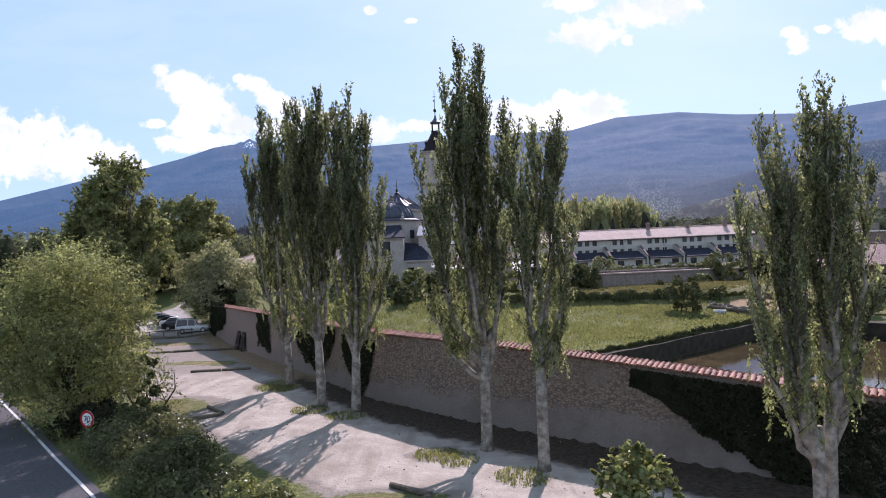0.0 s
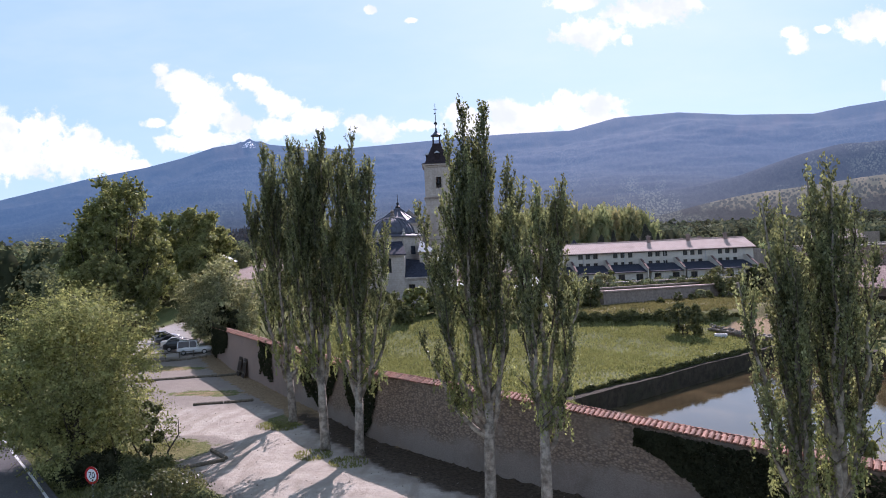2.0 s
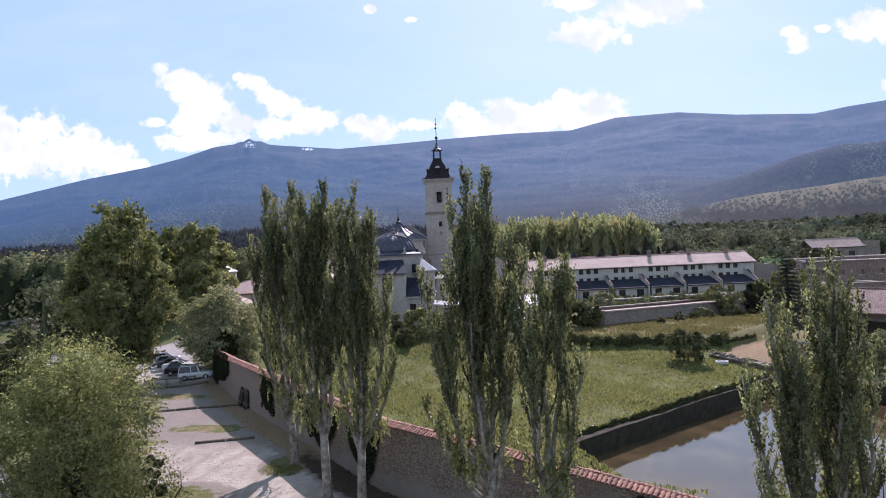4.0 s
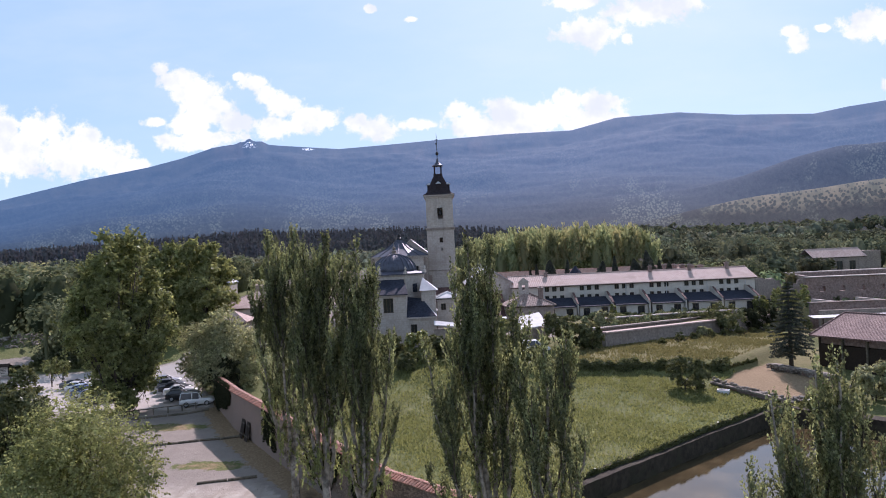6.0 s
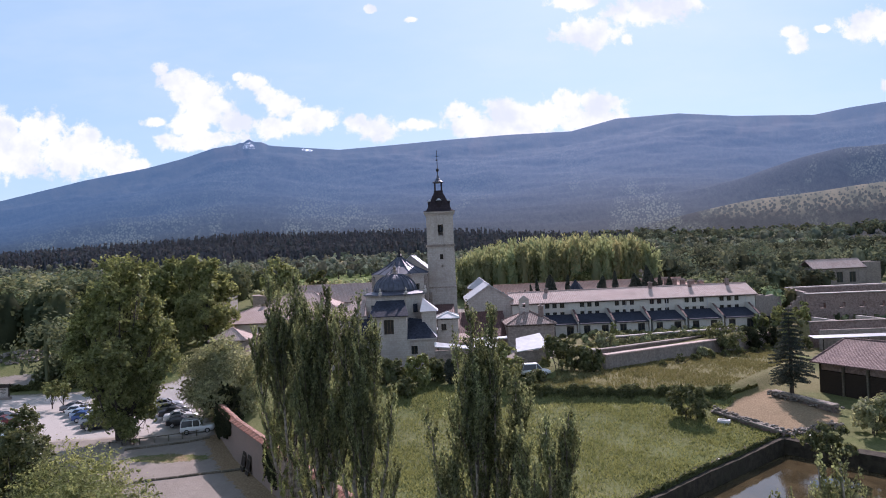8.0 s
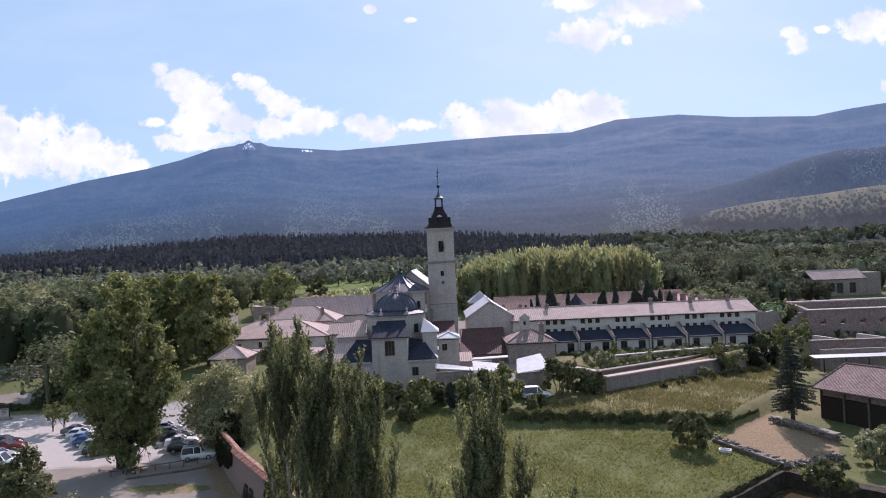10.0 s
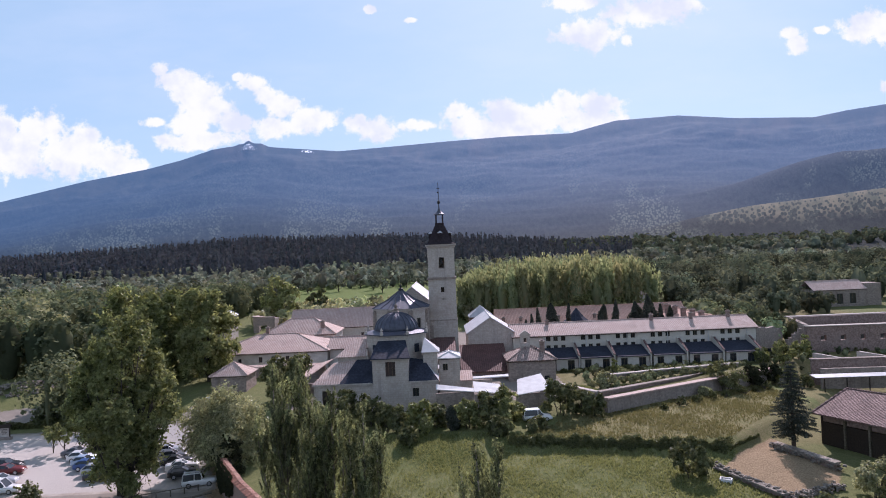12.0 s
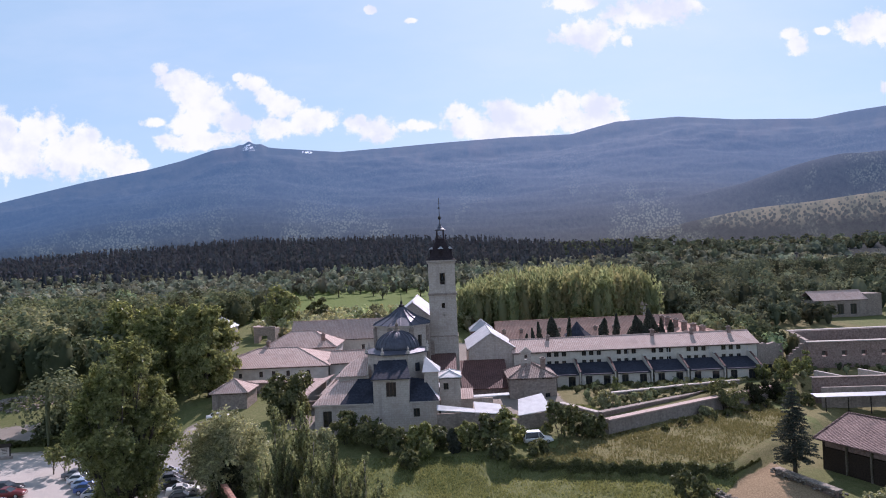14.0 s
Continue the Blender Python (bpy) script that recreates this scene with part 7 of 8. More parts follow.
def fir():
    rng = np.random.default_rng(97)
    x, y = 46.7, 86.3
    t = thing("fir_tree", (x, y, gz(x, y) - 0.1), "dark conical fir with a bare lower trunk", "tree")
    part("trunk", Geo().tube([(0, 0, -0.3), (0, 0, 4.0), (0.05, 0, 12.6)], [0.30, 0.24, 0.03], 9), M_DARKBARK, t, "", True)
    pts, axes, wood = [], [], Geo()
    for tier in range(19):
        z = 2.5 + tier * 0.54
        reach = 3.6 * (1 - tier / 20.2) ** 0.85 * (0.75 if tier < 2 else 1.0)
        for b in range(9):
            a = b * 0.571 + tier * 0.83 + rng.uniform(-0.2, 0.2)
            r = reach * rng.uniform(0.75, 1.1)
            tip = np.array([math.cos(a) * r, math.sin(a) * r, z - r * 0.16])
            wood.tube([(0, 0, z), tuple(tip)], [0.04, 0.008], 3)
            n = int(56 * r) + 6
            s = rng.uniform(0.15, 1, n)
            side = rng.normal(0, 0.17, n) * (1.15 - s * 0.7)
            p = np.array([0, 0, z]) * (1 - s[:, None]) + tip * s[:, None]
            p[:, 0] += -math.sin(a) * side * 2
            p[:, 1] += math.cos(a) * side * 2
            p[:, 2] += rng.normal(-0.05, 0.05, n)
            pts.append(p), axes.append(np.tile((math.cos(a), math.sin(a), -0.25), (n, 1)))
    tagged(part("branch", wood, M_DARKBARK, t), kind="stuff")
    leaves("crown", rng, np.concatenate(pts), 0.125, M_CONIFER, t, axis=np.concatenate(axes))


fir()


def bush(at, r, h, seed, mat, label, leaf=0.2, n=5000, name="bush", group=""):
    return broad_tree(name, at, r, h, seed, mat, label, "bush", leaf, n, 0.1, 3, 0.06, 10, None, group)


# bushes under the church, in the garden, round the pond and along the road
for k, (x, y, r, h, mat) in enumerate(((-12.5, 101, 3.0, 4.6, M_BUSH), (-8.6, 98, 2.6, 4.2, M_BUSH), (-4.6, 97.5, 2.4, 4.4, M_LIME), (-1.6, 99.5, 2.2, 3.6, M_BUSH), (3.2, 98.5, 2.6, 4.4, M_BROAD), (6.4, 99, 2.8, 4.8, M_BUSH),
                                       (9.4, 100, 2.8, 5.2, M_BROAD), (-16.6, 103, 3.0, 5.2, M_BUSH), (18.0, 102.6, 3.2, 5.6, M_BUSH), (21.4, 103.2, 2.4, 4.4, M_BUSH), (23.8, 103.6, 2.0, 3.6, M_BUSH), (-20.5, 96, 3.0, 4.6, M_SAGE), (-6.0, 92.5, 1.8, 2.6, M_BUSH), (7.5, 94.5, 2.2, 2.8, M_BUSH))):
    bush((x, y), r, h, 110 + k, mat, "dense green bush under the church wall", 0.27, 4400, group="bushes under the church")
for k, (x, y, r, h, mat, lab) in enumerate(((30.2, 79.5, 2.4, 3.9, M_BUSH, "round dark bush in the meadow"), (52.6, 119.6, 3.8, 5.6, M_BUSH, "large dark shrub against the garden wall"), (46.5, 115.8, 1.3, 1.6, M_SAGE, "round grey shrub against the garden wall"),
                                            (59.5, 123.5, 2.6, 4.2, M_IVY, "dark ivy mound on the garden wall"), (64.0, 126.5, 2.4, 4.0, M_IVY, "dark ivy mound on the garden wall end"), (28.2, 114.0, 2.0, 3.6, M_SAGE, "pale round garden shrub"), (33.4, 126.5, 0.9, 3.6, M_LIME, "slim bright garden tree"),
                                            (47.5, 71.5, 2.6, 4.4, M_SAGE, "grey-green bush beside the pond"), (38.6, 64.8, 2.2, 3.2, M_BUSH, "dark round bush on the pond bank"), (50.0, 66.0, 2.4, 4.6, M_WILLOW, "light green bush beside the pond"), (54.0, 62.0, 2.6, 4.8, M_WILLOW, "light green bush beside the barn"),
                                            (22.0, 35.8, 1.7, 3.6, M_WILLOW, "young light green willow at the pond"), (27.5, 34.0, 1.8, 4.6, M_WILLOW, "young light green willow at the pond"), (33.0, 38.5, 2.4, 5.0, M_BROAD, "green bush at the pond"), (38.0, 42.0, 2.6, 5.2, M_WILLOW, "light green bush at the pond"))):
    bush((x, y), r, h, 140 + k, mat, lab, 0.2, 5200)
for k in range(9):
    bush((36.0 + 3.6 * k, 106.0 + 2.15 * k), 0.75 + 0.25 * (k % 3), 1.2 + 0.5 * (k % 2), 165 + k, M_BUSH, "small dark shrub at the garden wall's foot", 0.2, 700, group="shrubs at the garden wall")
for k, (x, y, r, h, mat) in enumerate(((-7.0, 23.2, 2.0, 1.3, M_LIME), (-9.8, 25.6, 2.4, 1.0, M_BUSH), (-12.8, 29.2, 2.6, 1.2, M_BUSH), (-15.6, 33.0, 2.8, 1.3, M_BUSH), (-17.6, 36.2, 2.2, 1.4, M_BUSH), (-4.4, 21.0, 1.5, 1.0, M_LIME), (-20.4, 36.6, 2.0, 1.8, M_IVY), (-18.6, 39.6, 0.8, 4.6, M_BUSH))):
    bush((x, y), r, h, 180 + k, mat, "low green roadside bush", 0.095, 11000, group="roadside bushes")
broad_tree("young_maple", (5.0, 17.2), 1.15, 5.0, 190, M_LIME, "slim young maple with bright leaves", leaf=0.11, n=4200, base=1.2, lobes=26, trunks=2, trunk_r=0.05, spray=4, droop=0.0)
broad_tree("young_ash", (-64.0, 102.5), 2.0, 4.6, 191, M_BROAD, "small young tree in the gravel car park", leaf=0.24, n=1500, base=1.6, lobes=7, trunk_r=0.08)
broad_tree("young_ash", (-61.6, 101.5), 1.6, 4.4, 192, M_BROAD, "small young tree in the gravel car park", leaf=0.24, n=1100, base=1.6, lobes=7, trunk_r=0.08)
bush((13.4, 96.8), 2.2, 1.3, 195, M_BUSH, "low green bush before the parked van", 0.2, 3600)
for k, (x, y, r, h) in enumerate(((44.0, 206.0, 4.2, 10.0), (50.5, 208.0, 4.6, 9.4), (57.0, 206.5, 3.6, 8.2), (37.0, 207.0, 3.4, 7.4))):
    broad_tree("round_tree", (x, y), r, h, 240 + k, M_BROAD, "round green tree before the poplar grove", leaf=0.5, n=4200, base=0.8, lobes=14, group="trees before the grove")
bush((-40.6, 80.4), 1.9, 3.4, 193, M_LIME, "feathery light green shrub beside the cars", 0.16, 4500)


def hedge(name, path, wide, high, mat, label, seed, leaf=0.2, per=230):
    """An uneven clipped or wild hedge along a line."""
    rng = np.random.default_rng(seed)
    pts = []
    for (ax, ay), (bx, by) in zip(path[:-1], path[1:]):
        n = int(math.hypot(bx - ax, by - ay) * per)
        t = rng.uniform(0, 1, n)
        x, y = ax + (bx - ax) * t, ay + (by - ay) * t
        swell = 0.75 + 0.35 * np.sin(x * 1.3 + seed) * np.sin(x * 0.47 + y * 0.8) + 0.15 * np.sin(x * 4.1 + y * 2.0)
        a = rng.uniform(0, np.pi, n)
        r = rng.uniform(0.6, 1.05, n)
        x = x + np.cos(a) * wide * r * swell * 0.5
        y = y + np.cos(a) * wide * r * swell * 0.5
        pts.append(np.stack([x, y, ground_z(x, y, False) + np.sin(a) * high * r * swell], -1))
    P = np.concatenate(pts)
    v, q = leaf_arrays(rng, P, leaf, out=np.tile((0, -0.2, 0.8), (len(P), 1)), loose=0.8)
    ob = whole(name, np_mesh(name, v, q, mat), mat, label, "hedge", "stuff")
    return ob


# First strip: dark leaves added where the meadow bank's face lies in shade
hedge("field_hedge", [(9.0, 92.5), (20.0, 90.0), (30.0, 88.0), (38.0, 86.2)], 1.7, 1.0, M_BUSH, "dark leaf strip in place of the meadow bank's shaded face", 201, 0.17, 620)
hedge("field_hedge", [(38.0, 85.9), (44.5, 91.6)], 0.9, 0.6, M_BUSH, "low weedy bank edge along the path", 202, 0.18, 260)
hedge("yard_hedge", [(-98.0, 117.5), (-74.0, 120.0), (-58.0, 121.0)], 2.0, 1.5, M_BUSH, "dark green hedge behind the car park", 203, 0.3, 330)
hedge("wood_edge", [(-79.0, 124.0), (-70.0, 125.0), (-62.0, 126.0)], 5.0, 6.0, M_WOODS, "dense leafy edge of the broadleaf woods", 211, 0.42, 620)
hedge("pond_reeds", [(9.6, 50.8), (20.0, 58.6), (30.5, 66.7), (37.6, 72.4)], 1.3, 0.55, M_BUSH, "ragged dark grass along the pond bank", 205, 0.14, 620)
hedge("bed_hedge", [(27.0, 118.5), (44.0, 126.0), (62.0, 132.0)], 1.6, 0.9, M_SAGE, "grey-green garden border plants", 206, 0.22, 300)
hedge("bed_hedge", [(24.0, 132.6), (44.0, 133.0), (66.0, 133.2)], 1.6, 0.9, M_BUSH, "green border under the annexes", 207, 0.22, 260)
hedge("bed_hedge", [(30.0, 112.6), (46.0, 122.0), (58.0, 129.0)], 2.2, 0.9, M_BUSH, "green vegetable rows in the walled garden", 209, 0.2, 300)
hedge("bed_hedge", [(28.0, 121.5), (46.0, 129.5), (60.0, 133.5)], 2.6, 0.9, M_BROAD, "green vegetable rows in the walled garden", 210, 0.2, 300)
for k, (x, y, r, h, mat) in enumerate(((67.5, 126.5, 2.2, 3.2, M_LIME), (69.5, 131.0, 2.4, 4.2, M_BROAD), (66.5, 134.0, 1.8, 3.2, M_LIME), (72.0, 135.5, 2.0, 4.0, M_BUSH), (76.0, 136.0, 2.2, 3.8, M_LIME), (68.8, 121.5, 1.6, 2.4, M_BUSH), (79.5, 140.0, 1.4, 5.0, M_LIME))):
    bush((x, y), r, h, 230 + k, mat, "green shrub among the ruined walls", 0.24, 2600, group="shrubs by the ruin")
hedge("bed_hedge", [(22.6, 116.5), (27.0, 111.5)], 2.4, 0.8, M_LIME, "bright green garden plants", 208, 0.22, 400)


def ivy(name, x0, x1, depth, seed, label, n, top=0.1):
    """Ivy hanging on the boundary wall between two places; depth(f): how far down it reaches (f from 0 to 1)."""
    rng = np.random.default_rng(seed)
    f = rng.uniform(0, 1, n)
    x = x0 + (x1 - x0) * f
    y = np.interp(x, WALL_X, WALL_Y)
    zt = np.interp(x, WALL_TOP_X, WALL_TOP_Z) + top
    low = np.array([depth(a) for a in f]) * (1 + 0.07 * np.sin(x * 1.9 + seed) + 0.04 * np.sin(x * 7.0))
    z = zt - low * rng.uniform(0, 1, n) ** 0.9
    slope = np.interp(x, (-30, -15, 0, 10), (1.5, 1.45, 0.9, 0.82))
    nx, ny = -slope / np.hypot(1, slope), -1 / np.hypot(1, slope)
    out = 0.42 + 0.32 * np.abs(np.sin(x * 2.3 + z * 1.7)) * rng.uniform(0.2, 1, n)
    P = np.stack([x + nx * out, y + ny * out, z], -1)
    v, q = leaf_arrays(rng, P, 0.12, out=np.tile((0, -0.8, 0.5), (n, 1)), loose=0.6)
    return whole(name, np_mesh(name, v, q, M_IVY), M_IVY, label, "ivy", "stuff")


ivy("ivy", 9.4, 15.5, lambda f: 0.8 + 4.2 * f ** 1.2, 211, "dark ivy hanging over the rubble wall", 16000, -0.3)
ivy("ivy", 15.2, 24.0, lambda f: 4.4, 212, "dark ivy covering the rubble wall", 12000, -0.3)
ivy("ivy", -7.4, -4.6, lambda f: 3.4 * math.sin(math.pi * f) + 0.6, 213, "dark ivy on the rubble wall behind poplars", 3600, -0.6)
ivy("ivy", -12.8, -8.2, lambda f: 3.0 * math.sin(math.pi * f) + 0.9, 214, "dark ivy on the rubble wall behind poplars", 4200, -0.2)
ivy("ivy", -18.6, -16.6, lambda f: 3.4, 215, "dark ivy on the rubble wall", 2400, 0.0)
ivy("ivy", -30.6, -25.4, lambda f: 4.9 - 2.6 * f, 216, "thick dark ivy over the wall end", 9000, 0.5)
for k, (x, y, r, h) in enumerate(((-33.4, 90.6, 2.4, 5.6), (-31.6, 87.4, 2.0, 5.8), (-29.4, 85.6, 1.7, 6.0))):
    bush((x, y), r, h, 220 + k, M_IVY, "dark ivy-clad bush over the wall end", 0.16, 5200, group="dark bushes at the wall end")

# ---------------------------------------------------------------- grass


def grass(name, seed, n, region, mat, label, size, keep):
    rng = np.random.default_rng(seed)
    x, y = rng.uniform(region[0], region[1], n), rng.uniform(region[2], region[3], n)
    patch = np.sin(x * 0.9) * np.sin(y * 0.7 + 1) + np.sin(x * 0.31 + y * 0.23)
    ok = keep(x, y) & (rng.uniform(-1.6, 1.2, n) < patch + 0.4)
    x, y = x[ok], y[ok]
    P = np.stack([x, y, ground_z(x, y, False) + size * 0.5], -1)
    v, q = leaf_arrays(rng, P, size * 0.5, long=2.4, axis=np.tile((0, 0, 1.2), (len(x), 1)))
    return whole(name, np_mesh(name, v, q, mat), mat, label, "grass", "stuff")


grass("meadow_grass", 221, 170000, (-24, 42, 38, 98), M_GRASS, "tall tufted meadow grass", 0.24, lambda x, y: (beyond_wall(x, y) > 1.2) & (in_pond(x, y) < -0.8) & (court_mask(x, y) < 0.3) & (y < np.interp(x, (-24, 9, 20, 30, 38), (97, 95.5, 90, 88, 86))))
grass("dry_meadow_grass", 222, 50000, (12, 62, 88, 128), M_DRYGRASS, "yellowing tall grass on the upper meadow", 0.30, lambda x, y: (y > 90 - 0.2 * (x - 20)) & (y > 87.5 + (x - 38)) & (y < np.interp(x, (12, 26, 46.8, 66), (99.0, 104.0, 116.6, 127.4))) & (np.hypot(x - 14, y - 100) > 3.0))
grass("verge_grass", 223, 60000, (-34, 0, 20, 50), M_GRASS, "green grass on the road verge", 0.13, lambda x, y: (road_side(x, y) > 0.3) & (road_side(x, y) < 5.6))
grass("weeds", 224, 90000, (-24, 12, 24, 62), M_GRASS, "weeds at the foot of the poplars", 0.16, lambda x, y: np.minimum.reduce([np.hypot(x - a, y - b) for a, b in ((-12.6, 48.4), (-8.9, 41.2), (-6.4, 39.6), (0.2, 31.0), (3.2, 28.4), (-19.0, 43.5), (-13.4, 48.4), (-0.6, 31.6))]) < 1.25)

# ---------------------------------------------------------------- cars


def paint(name, c):
    return surface(name, tuple(v * 0.94 for v in c), c, 3.0, 0.5, None, 0.28, 0.03, 0.002, 0.15, 0.6)


PAINTS = {"white": paint("white_paint", (0.72, 0.72, 0.71)), "black": paint("black_paint", (0.018, 0.018, 0.02)), "silver": paint("silver_paint", (0.42, 0.43, 0.45)),
          "blue": paint("blue_paint", (0.03, 0.08, 0.24)), "grey": paint("grey_paint", (0.13, 0.135, 0.145)), "red": paint("dark_red_paint", (0.16, 0.02, 0.02)), "paleblue": paint("pale_blue_paint", (0.36, 0.45, 0.58))}
M_TAIL = surface("tail_lamp", (0.30, 0.01, 0.01), (0.36, 0.015, 0.015), 4.0, 1.0, None, 0.2, 0.02, 0.002, 0.0, 0.6)


def car(at, turn, colour, label, style="hatch"):
    """x: forwards. Body from cross-sections, glass let into the cabin, wheels with rims, lamps, bumpers, mirrors."""
    c = thing("car", (at[0], at[1], gz(*at)), label, "car", "parked cars", turn)
    P = PAINTS[colour]
    L, W, H = {"hatch": (4.1, 1.74, 1.48), "saloon": (4.5, 1.78, 1.45), "jeep": (4.3, 1.78, 1.86), "van": (4.6, 1.85, 1.9)}[style]
    h, w_ = L / 2, W / 2
    rings = []
    for x, zb, zt, ww in ((-h, 0.42, 0.92, 0.80), (-h + 0.12, 0.30, 1.0, 0.93), (-h * 0.55, 0.24, 1.02, 1.0), (0.0, 0.22, 0.99, 1.0), (h * 0.42, 0.24, 0.96, 1.0), (h * 0.75, 0.26, 0.84 if style != "jeep" else 0.94, 0.96), (h - 0.10, 0.32, 0.74 if style != "jeep" else 0.86, 0.88), (h, 0.42, 0.64, 0.74)):
        a = w_ * ww
        rings.append([(x, -a, zb + 0.1), (x, -a * 0.9, zb), (x, a * 0.9, zb), (x, a, zb + 0.1), (x, a, zt - 0.14), (x, a * 0.93, zt), (x, -a * 0.93, zt), (x, -a, zt - 0.14)])
    body = part("body", Geo().loft(rings), P, c, "", True)
    back = -h + (0.12 if style in ("jeep", "van") else 0.28)
    front = h * (0.30 if style != "van" else 0.45)
    top0, top1 = back + (0.10 if style in ("jeep", "van") else 0.45), front - (0.45 if style == "jeep" else 0.75)
    if style == "saloon":
        back, top0 = -h + 0.75, -h + 1.35
    low = [(back, -w_ * 0.94, 0.98), (front, -w_ * 0.94, 0.95), (front, w_ * 0.94, 0.95), (back, w_ * 0.94, 0.98)]
    high = [(top0, -w_ * 0.76, H - 0.06), (top1, -w_ * 0.76, H - 0.06), (top1, w_ * 0.76, H - 0.06), (top0, w_ * 0.76, H - 0.06)]
    part("cabin_glass", Geo().loft([low, high]), M_GLASS, c, "dark car glass")
    roof = [(x * 1.0, y * 1.03, z) for x, y, z in high]
    part("roof", Geo().loft([[(x, y, H - 0.07) for x, y, _ in roof], [(x * 0.97, y * 0.9, H) for x, y, _ in roof]]), P, c)
    for (lx, ly, lz), (tx, ty, tz) in zip(low, high):
        part("pillar", Geo().tube([(lx, ly, lz), (tx, ty, tz)], 0.055, 5), P, c)
    for s in (-1, 1):
        for m in ((0.0, 0.02) if style != "jeep" else (-0.55, 0.35)):
            part("pillar", Geo().tube([(m, s * w_ * 0.945, 0.97), (m, s * w_ * 0.765, H - 0.06)], 0.05, 5), P, c)
            if style != "jeep":
                break
        part("headlamp", Geo().box(h - 0.16, h - 0.03, s * w_ * 0.60 - 0.16, s * w_ * 0.60 + 0.16, 0.56, 0.70, 0.02), M_LAMP, c)
        part("tail_lamp", Geo().box(-h - 0.01, -h + 0.10, s * w_ * 0.72 - 0.08, s * w_ * 0.72 + 0.08, 0.62, 0.88, 0.02), M_TAIL, c)
        part("mirror", Geo().box(front - 0.25, front - 0.1, s * (w_ + 0.08) - 0.09, s * (w_ + 0.08) + 0.09, 0.95, 1.08, 0.03), P, c)
        for x in (-h * 0.60, h * 0.60):
            def disc(r, y0, y1):
                return [[(x + r * math.cos(2 * math.pi * k / 14), y0, 0.33 + r * math.sin(2 * math.pi * k / 14)) for k in range(14)], [(x + r * math.cos(2 * math.pi * k / 14), y1, 0.33 + r * math.sin(2 * math.pi * k / 14)) for k in range(14)]]
            y0 = s * (w_ - 0.20)
            wheel = part("wheel", Geo().loft(disc(0.33, y0, s * (w_ + 0.01))), M_TYRE, c)
            part("rim", Geo().loft(disc(0.21, s * w_, s * (w_ + 0.02))), M_RIM, wheel)
    for x in (-h, h):
        sx = 1 if x > 0 else -1
        part("bumper", Geo().box(min(x - sx * 0.14, x + sx * 0.04), max(x - sx * 0.14, x + sx * 0.04), -w_ * 0.8, w_ * 0.8, 0.34, 0.5, 0.03), M_TYRE if style == "jeep" else P, c)
        part("number_plate", Geo().box(min(x, x + sx * 0.05), max(x, x + sx * 0.05), -0.26, 0.26, 0.46, 0.57), M_SIGN_WHITE, c)
    if style == "jeep":
        for y in (-0.5, 0.5):
            part("roof_rail", Geo().tube([(-1.7, y, H + 0.04), (0.6, y, H + 0.04)], 0.025, 5), M_IRON, c)
    return c


for x, y, t, col, lab, style in (
        (-33.7, 84.9, 16, "white", "white boxy off-road car parked on gravel", "jeep"), (-37.2, 88.4, 18, "black", "black hatchback parked by the ivy wall", "hatch"), (-38.4, 90.9, 18, "white", "white saloon parked in a row", "saloon"),
        (-40.2, 93.4, 18, "black", "black saloon parked in a row", "saloon"), (-41.8, 95.9, 18, "grey", "dark grey hatchback parked in a row", "hatch"), (-43.6, 98.6, 18, "silver", "silver hatchback parked in a row", "hatch"),
        (-48.6, 88.3, 8, "black", "black saloon parked on sunny gravel", "saloon"), (-50.6, 90.9, 8, "silver", "silver hatchback parked on sunny gravel", "hatch"), (-53.0, 93.2, 8, "blue", "blue hatchback parked on gravel", "hatch"),
        (-54.6, 95.4, 8, "paleblue", "pale blue hatchback parked on gravel", "hatch"), (-56.6, 97.7, 8, "white", "white hatchback parked on gravel", "hatch"), (-58.6, 100.0, 8, "grey", "dark grey saloon parked on gravel", "saloon"),
        (-64.5, 92.6, 8, "red", "dark red saloon parked on gravel", "saloon"), (-66.4, 95.2, 8, "black", "black hatchback parked on gravel", "hatch"), (-62.4, 88.2, 8, "silver", "silver hatchback parked on gravel", "hatch"), (-60.0, 84.6, 8, "white", "white estate parked on gravel", "van"),
        (13.9, 100.2, 4, "white", "white van parked under the church wall", "van"), (-43.8, 121.0, 30, "white", "white car parked beside the hut", "saloon")):
    car((x, y), t, col, lab, style)

# ---------------------------------------------------------------- road sign, kerbs, notice board


def text_part(name, body, size, at, turn, mat, parent):
    cu = bpy.data.curves.new(name, "FONT")
    cu.body, cu.size, cu.align_x, cu.align_y, cu.extrude = body, size, "CENTER", "CENTER", 0.004
    ob = new(name, cu)
    ob.data.materials.append(mat)
    dep = bpy.context.evaluated_depsgraph_get()
    me = bpy.data.meshes.new_from_object(ob.evaluated_get(dep))
    bpy.data.objects.remove(ob)
    out = new(name, me)
    out.parent = parent
    out.matrix_basis = pose(*at, *turn)
    return out


